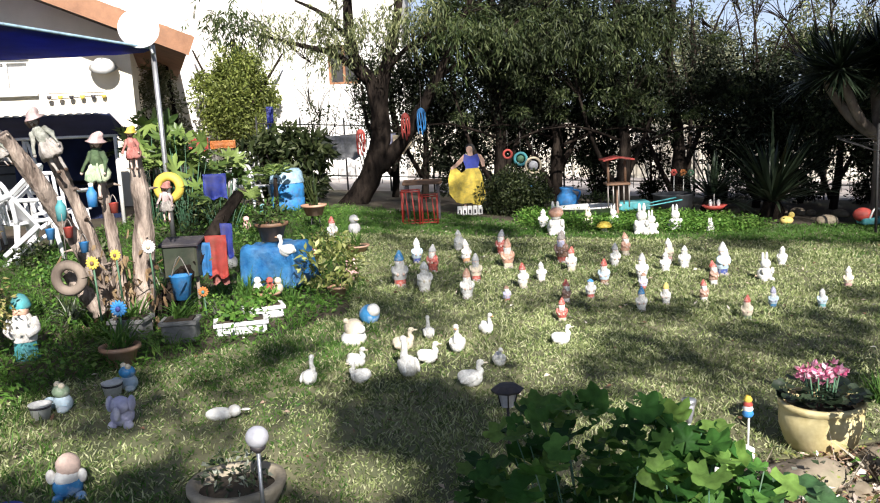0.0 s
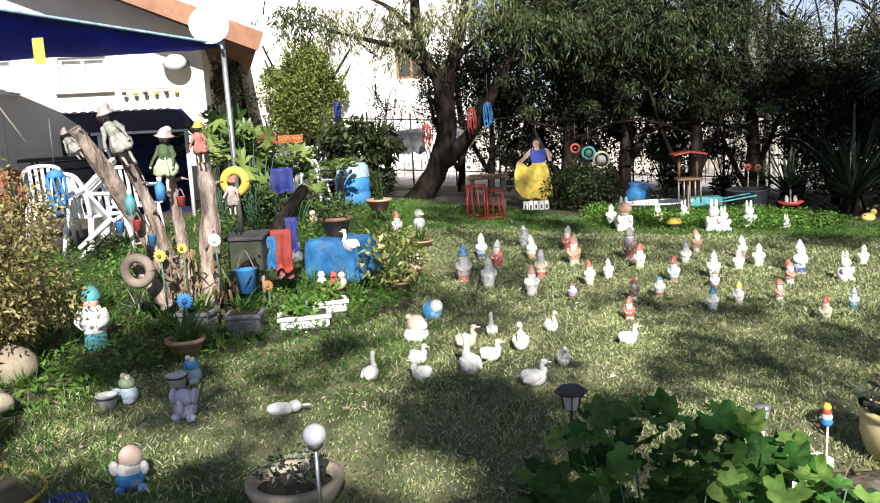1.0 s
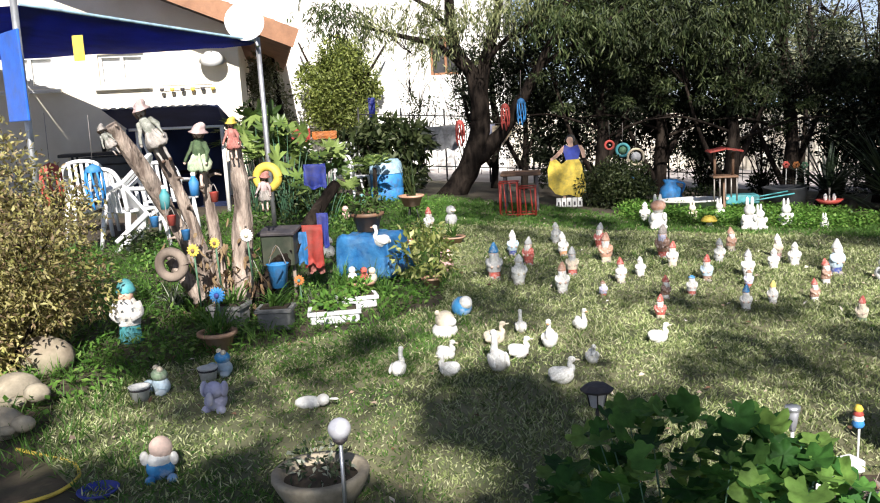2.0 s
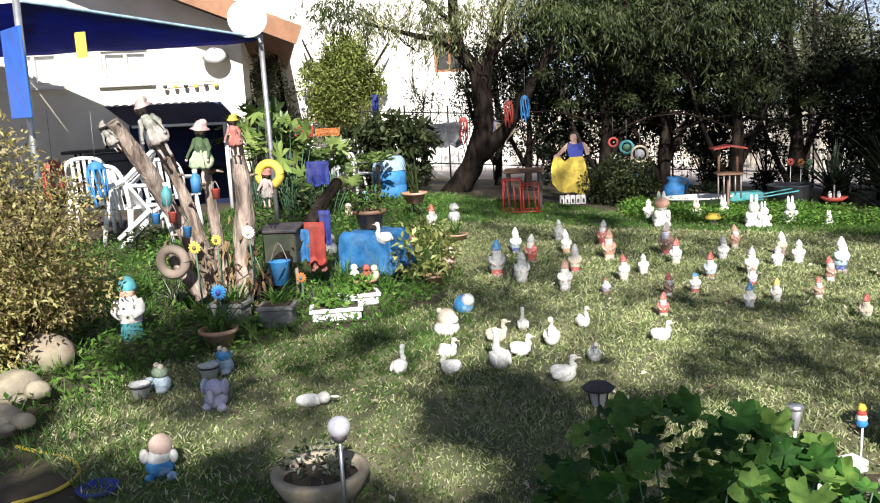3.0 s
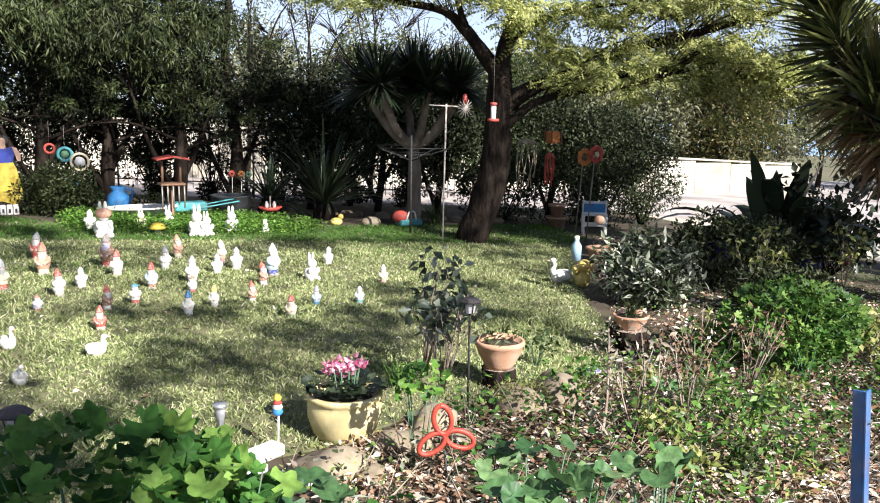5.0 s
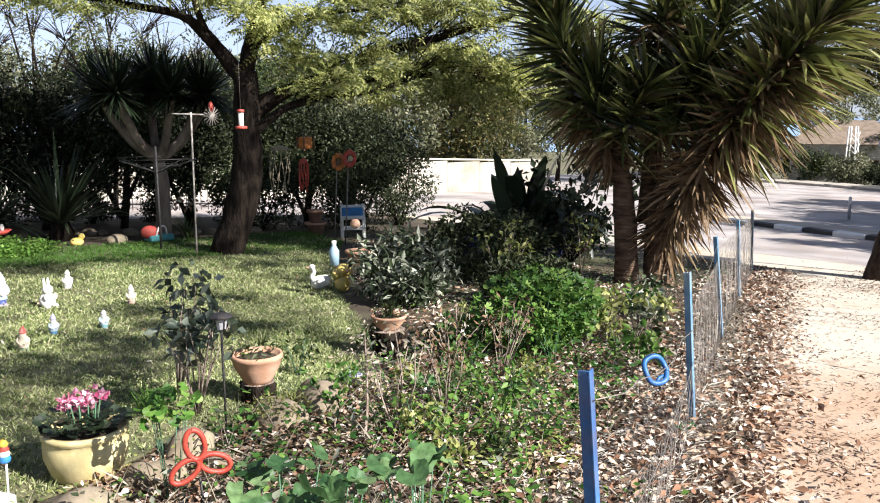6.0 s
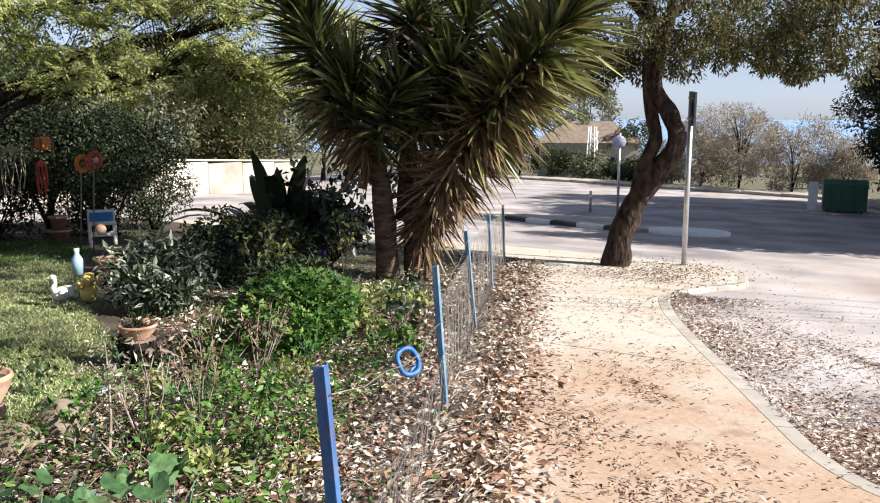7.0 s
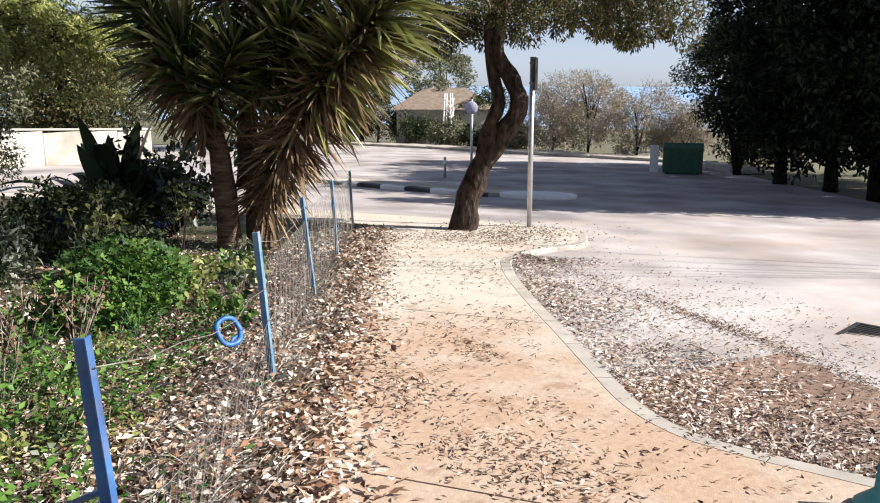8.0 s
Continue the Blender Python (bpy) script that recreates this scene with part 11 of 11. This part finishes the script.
lp2 = log_pot(4.62, 5.03, 0.14, 0.23, 0.14, 0.12, "shallow terracotta bowl on a tall log", 532)
sprig(lp2, Vector(lp2.location) + Vector((0, 0, 0.1)), 14, 0.22, 0.02, "mid_leaf", 533, 0.5, 0.2)
stake_lamp(1.11, 3.87, 0.29, "white solar stake lamp at the edge of the lawn")
tulip_lamp(1.39, 3.87, 0.32)
pagoda_lamp((0.24, 3.69, 0.38), "solar lamp with a dark roof above the leaves", 1.0)
pagoda_lamp((2.67, 4.21, 0.50), "black solar lamp beside the pot", 0.9)
clover()
for k, (p, sx, sy, sz, lab) in enumerate([((1.57, 3.56), 0.2, 0.13, 0.09, "pale flat rock of the bed edging"), ((2.29, 3.93), 0.15, 0.12, 0.12, "pale rock of the bed edging"), ((3.30, 4.18), 0.19, 0.13, 0.16, "large brown rock beside the log"), ((2.95, 4.08), 0.16, 0.13, 0.13, "rock grown over with yellow moss before the log"), ((1.99, 3.73), 0.16, 0.09, 0.09, "pale rock of the bed edging"), ((3.95, 4.45), 0.16, 0.1, 0.08, "flat brown rock in the bed"), ((1.71, 3.43), 0.1, 0.08, 0.06, "small pale rock of the bed edging"), ((2.32, 3.68), 0.1, 0.09, 0.07, "small pale rock of the bed edging"), ((3.57, 4.38), 0.1, 0.08, 0.07, "small mossy rock in the bed")]):
    rock(p[0], p[1], sx, sy, sz, lab, k * 37, k + 1)
for k, (p, w, d, hh, rz) in enumerate([((1.26, 3.81), 0.3, 0.1, 0.06, 25), ((1.14, 3.66), 0.26, 0.08, 0.05, 10)]):
    t = thing("edging_slab", p[0], p[1], "white painted slab at the edge of the bed", "slab", rz=rz)
    bm = bmesh.new()
    box(bm, w, d, hh, None, 0.01)
    part("slab_body", bm, M["white_paint"], t)


def cup_pot(x, y, mat, label):
    t = thing("flower_pot", x, y, label, "pot")
    bm = bmesh.new()
    lathe(bm, [(0, 0), (0.05, 0), (0.062, 0.09), (0.068, 0.09), (0.068, 0.1), (0.055, 0.1), (0.045, 0.03), (0, 0.03)], 18)
    part("pot_body", bm, M[mat], t)
    leaf_tuft(t, P(x, y, 0.08), 0.05, 0.06, 20, 0.04, 0.02, "grey_leaf", 541)


cup_pot(3.83, 4.50, "lilac", "small pale lilac pot among the leaves")


def bird_corner():
    """Painted vases and figures by the silvery bush."""
    place_mesh("swan_figure", GOOSE, 6.10, 7.96, "white clay swan vase at the lawn's edge", "figurine", "", 0.3, 150)
    x, y = 6.27, 7.77
    lumps("figurine", x, y, [(0.1, (0, 0, 0.1), (1, 0.8, 1.0), 0), (0.085, (0, -0.02, 0.26), (1, 0.9, 0.9), 0), (0.05, (0.1, 0, 0.22), (1, 0.6, 1.3), 0), (0.05, (-0.1, 0, 0.22), (1, 0.6, 1.3), 0), (0.03, (0, -0.1, 0.26), (1, 1, 0.7), 1)], ["yellow", "orange"], "yellow clay duck at the lawn's edge")
    bottle((5.91, 7.44, 0.08), "paleblue", "pale blue bottle behind the yellow duck", 1.05)
    for p, r_, m_, lab in (((6.47, 7.76, 0.33), 0.06, "terracotta", "orange clay ball behind the bird figures"), ((4.66, 4.99, float(gz(4.62, 5.03)) + 0.365), 0.035, "terracotta", "small clay ball in a bowl")):
        bm = bmesh.new()
        ball(bm, r_, (0, 0, 0), (1, 1, 0.95), 0, 16, 10)
        ob = new("ball", mesh_of("ball", bm, M[m_]))
        ob.location = p
        tagged(ob, lab, "ball")
    flower_pot(8.07, 9.68, 0.2, 0.2, "terracotta", "wide terracotta pot by the bird figures")
    for p, m_, s_, lab in (((10.59, 9.91), "navy", 2.2, "dark blue watering can among the shrubs"), ((11.56, 8.85), "navy", 2.4, "dark blue glazed vase in the shade"), ((13.25, 10.73), "terracotta", 2.0, "brown clay vase in the shade"), ((12.75, 9.06), "red", 1.2, "red plastic bucket in the shade")):
        t = thing("vase", p[0], p[1], lab, "vase")
        bm = bmesh.new()
        lathe(bm, [(0, 0), (0.06 * s_, 0), (0.09 * s_, 0.09 * s_), (0.06 * s_, 0.17 * s_), (0.07 * s_, 0.2 * s_), (0.055 * s_, 0.2 * s_), (0.04 * s_, 0.14 * s_), (0, 0.1 * s_)], 18)
        part("vase_body", bm, M[m_], t)
    for p, s_ in (((8.00, 5.00), 1.0), ((8.17, 4.99), 1.15)):
        lumps("figurine", p[0], p[1], [(0.055 * s_, (0, 0, 0.07 * s_), (1, 0.9, 1.6), 0), (0.045 * s_, (0, -0.01, 0.19 * s_), (1, 1, 1), 0), (0.012 * s_, (-0.02, 0, 0.25 * s_), (1, 1, 3), 0), (0.012 * s_, (0.02, 0, 0.25 * s_), (1, 1, 3), 0)], ["white"], "slim white clay figure by the fence")


bird_corner()


def strelitzia():
    x, y = 10.70, 8.81
    t = thing("strelitzia", x, y, "large dark paddle-leaved plant", "plant")
    r = np.random.default_rng(551)
    n = 54
    D = unit(np.stack([r.normal(size=n) * 0.7, r.normal(size=n) * 0.7, np.ones(n)], -1))
    L = r.uniform(0.8, 1.6, n)
    C = np.array(t.location) + D * L[:, None] * 0.55
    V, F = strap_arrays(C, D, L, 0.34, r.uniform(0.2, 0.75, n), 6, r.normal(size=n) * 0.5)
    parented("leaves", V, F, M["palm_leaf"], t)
    bm = bmesh.new()
    for c, d, l in zip(C, D, L):
        tube(bm, [t.location, Vector(c)], [0.02, 0.012], 5)
    wpart("stalks", bm, M["green"], t, "", "stuff")
    t = thing("round_leaf_shrub", 11.03, 8.09, "open shrub with dark round leaves against the road", "shrub")
    o = np.array(t.location)
    cl = [(o + (r.normal() * 0.5, r.normal() * 0.4, r.uniform(0.4, 1.6)), (0.2, 0.2, 0.2)) for _ in range(28)]
    foliage("leaves", cl, M["palm_leaf"], t, 0.14, 0.12, 18, 552, 0.2, 0.1)
    bm = bmesh.new()
    for k in range(8):
        tube(bm, [t.location, Vector(cl[k][0])], [0.015, 0.006], 5)
    wpart("stems", bm, M["bark"], t, "", "stuff")


def bare_stems(p, n, hh, mat, label, seed, spread=0.25, leaves=0, leafmat="grey_leaf"):
    """Thin upright stems of a pruned shrub."""
    r = random.Random(seed)
    t = thing("shrub", p[0], p[1], label, "shrub")
    tips = []
    for k in range(n):
        bm = bmesh.new()
        a = r.uniform(0, 6.28)
        e = Vector((math.cos(a) * spread * r.uniform(0.3, 1.2), math.sin(a) * spread * r.uniform(0.3, 1.2), hh * r.uniform(0.6, 1.0)))
        m = e * 0.5 + Vector((r.uniform(-0.05, 0.05), r.uniform(-0.05, 0.05), 0.03))
        tube(bm, [(0, 0, -0.02), m, e], [0.006, 0.0045, 0.002], 5)
        e2 = m + Vector((r.uniform(-0.12, 0.12), r.uniform(-0.12, 0.12), r.uniform(0.08, 0.2)))
        tube(bm, [m, e2], [0.003, 0.0015], 4)
        part("stem", bm, M[mat], t)
        tips += [e, e2]
    if leaves:
        o = Vector(t.location)
        foliage("leaves", [(np.array(o + e), (0.07, 0.07, 0.06)) for e in tips], M[leafmat], t, 0.05 if "litter" in leafmat or "dry" in leafmat else 0.088, 0.022 if "litter" in leafmat or "dry" in leafmat else 0.052, leaves, seed, 0.5, 0.1)


strelitzia()
st_ = thing("withered_stalk", 3.07, 3.47, "thick pale forked stalk of a withered plant in the bed", "plant")
for pts_, r0_ in (([(0, 0, -0.03), (0.1, 0.07, 0.16), (0.17, 0.15, 0.38), (0.2, 0.2, 0.6)], 0.011), ([(0.03, 0.02, 0.02), (-0.09, 0.1, 0.1), (-0.02, 0.16, 0.2), (0.16, 0.14, 0.34)], 0.008), ([(0.17, 0.15, 0.38), (0.1, 0.2, 0.52)], 0.006)):
    bm = bmesh.new()
    c_ = curve_pts(pts_, 4)
    tube(bm, c_, [r0_ * (1 - 0.6 * i / (len(c_) - 1)) for i in range(len(c_))], 6, wob=0.2)
    part("stem", bm, M["pale_bark"], st_)
foliage("dry_leaves", [(np.array(st_.location) + np.array(e), (0.09, 0.09, 0.08)) for e in ((0.2, 0.2, 0.6), (0.12, 0.2, 0.52), (0.18, 0.16, 0.45))], M["dry_bush"], st_, 0.026, 0.01, 40, 585, 0.5, 0.1, kind="stuff")
moss = thing("moss", 2.95, 4.06, "cushion of yellow-green moss and grass on a rock", "moss")
leaf_tuft(moss, P(2.95, 4.06, 0.1), 0.17, 0.1, 420, 0.035, 0.009, "feather_leaf", 586)
bare_stems((2.67, 4.55), 12, 0.75, "pale_bark", "pruned rose with grey stems and dull green leaves", 561, 0.26, 5, "rose_leaf")
bare_stems((2.78, 5.01), 9, 0.85, "pale_bark", "pruned rose with few dull green leaves", 562, 0.24, 5, "rose_leaf")
bare_stems((3.37, 3.52), 5, 0.75, "pale_bark", "thin pale pruned shrub in the bed", 563, 0.2, 3, "dry_bush")
bare_stems((3.83, 3.59), 9, 0.6, "pale_bark", "thin bare stems with withered leaves", 564, 0.25, 2, "litter_dark")
bare_stems((4.82, 4.02), 9, 0.6, "pale_bark", "thin bare stems with withered leaves", 565, 0.25, 2, "litter_dark")
bare_stems((8.04, 6.87), 8, 0.9, "pale_bark", "tall thin shrub with pale leaves", 566, 0.35, 5, "feather_leaf")
bare_stems((9.61, 6.81), 8, 0.9, "pale_bark", "tall thin shrub with pale leaves", 567, 0.35, 5, "feather_leaf")
bare_stems((4.83, 4.48), 9, 0.5, "pale_bark", "withered low shrub in the bed", 568, 0.3, 3, "litter")
for k, (p, hh, n) in enumerate([((7.98, 4.61), 0.5, 90), ((8.08, 4.74), 0.45, 60), ((2.45, 4.69), 0.3, 60)]):
    t = thing("grass_clump", p[0], p[1], "clump of long blue-green grass by the fence", "grass")
    sprig(t, P(p[0], p[1], 0), n, hh, 0.014, "lush" if k else "grey_leaf", 570 + k, 0.45, 0.35)


def bowl_planter():
    x, y = -0.90, 3.26
    t = thing("planter", x, y, "cream ring-shaped bowl planter with a weedy plant", "planter")
    bm = bmesh.new()
    lathe(bm, [(0, 0), (0.15, 0), (0.18, 0.06), (0.2, 0.1), (0.2, 0.12), (0.165, 0.12), (0.15, 0.08), (0, 0.06)], 28)
    part("planter_body", bm, M["stone_dull"], t)
    bm = bmesh.new()
    lathe(bm, [(0.155, 0.085), (0.08, 0.1), (0, 0.1)], 16, wob=0.2)
    part("soil", bm, M["soil"], t)
    leaf_tuft(t, P(x, y, 0.08), 0.14, 0.16, 150, 0.035, 0.018, "grey_leaf", 581)
    b = Vector((-0.74, 3.01, 0.45))
    s = thing("solar_lamp", b.x, b.y, "solar lamp with a cracked glass ball on a steel stake", "lamp", "solar lamps")
    h0 = b.z - s.location.z
    bm = bmesh.new()
    tube(bm, [(0, 0, -0.02), (0, 0, h0 - 0.04)], 0.008, 8)
    part("stake", bm, M["steel"], s)
    bm = bmesh.new()
    ball(bm, 0.044, (0, 0, h0), (1, 1, 0.95), 0, 20, 14)
    part("glass_ball", bm, M["glass_ball"], s)
    bm = bmesh.new()
    lathe(bm, [(0.012, h0 - 0.06), (0.028, h0 - 0.045), (0.03, h0 - 0.032), (0, h0 - 0.03)], 14)
    part("collar", bm, M["dark"], s)
    # hose and dish
    bm = bmesh.new()
    pts = [P(*q, 0.012) for q in ((-2.07, 2.98), (-1.97, 3.11), (-1.96, 3.27), (-2.06, 3.40), (-2.18, 3.44), (-2.39, 3.50))]
    tube(bm, curve_pts(pts, 6), 0.009, 7)
    wsolid("garden_hose", bm, M["yellow"], pts[0], "thin yellow garden hose lying on the ground", "hose")
    d = thing("dish", -1.80, 3.14, "dark blue glazed dish on the ground", "dish")
    bm = bmesh.new()
    lathe(bm, [(0, 0), (0.06, 0), (0.085, 0.03), (0.08, 0.033), (0.05, 0.015), (0, 0.012)], 20)
    part("dish_body", bm, M["navy"], d)


bowl_planter()
# green hose end beside the pavement
bm = bmesh.new()
lathe(bm, [(0, 0), (0.11, 0), (0.11, 0.02), (0.03, 0.09), (0.02, 0.22), (0, 0.22)], 16)
solid("plastic_cap", bm, M["teal"], 4.45, -0.89, "small teal plastic cap lying by the kerb", "cap")

# straggling pale shrubs inside the fence
for k, p in enumerate([(6.95, 4.6), (7.45, 4.45), (6.5, 3.95), (6.9, 4.1), (5.75, 3.45), (7.9, 4.75), (6.2, 4.2)]):
    bare_stems(p, 7, 0.34 + 0.05 * (k % 4), "pale_bark", "straggling low shrub with pale green leaves inside the fence", 590 + k, 0.24, 4, ("feather_leaf", "bush_leaf", "grey_leaf")[k % 3])

# leafy weeds that stand up in the bed
rw2 = random.Random(90)
for k, p in enumerate([(3.67, 4.37), (4.10, 4.31), (3.95, 3.71), (4.00, 3.33), (3.42, 3.35), (4.49, 5.07), (4.54, 4.08), (4.76, 3.64), (3.52, 2.85), (3.28, 4.09), (6.39, 4.07), (6.19, 3.65), (5.36, 3.95), (3.23, 2.94), (3.68, 4.95), (7.65, 5.14), (5.80, 5.29), (5.25, 5.17)]):
    t = thing("weed", p[0], p[1], "upright leafy weed in the bed", "weed", "weeds of the bed")
    hh = rw2.uniform(0.16, 0.42)
    bm = bmesh.new()
    tips = []
    for j in range(5):
        a = rw2.uniform(0, 6.28)
        e = Vector((math.cos(a) * hh * 0.35, math.sin(a) * hh * 0.35, hh * rw2.uniform(0.6, 1.0)))
        tube(bm, [(0, 0, -0.02), e * 0.5 + Vector((0, 0, 0.03)), e], [0.004, 0.003, 0.0015], 4)
        tips += [e, e * 0.65]
    part("stem", bm, M["green"], t)
    o = Vector(t.location)
    foliage("leaves", [(np.array(o + e), (0.06, 0.06, 0.05)) for e in tips], M[("bush_leaf", "feather_leaf", "mid_leaf")[k % 3]], t, 0.055, 0.03, 9, 900 + k, 0.5, 0.1)
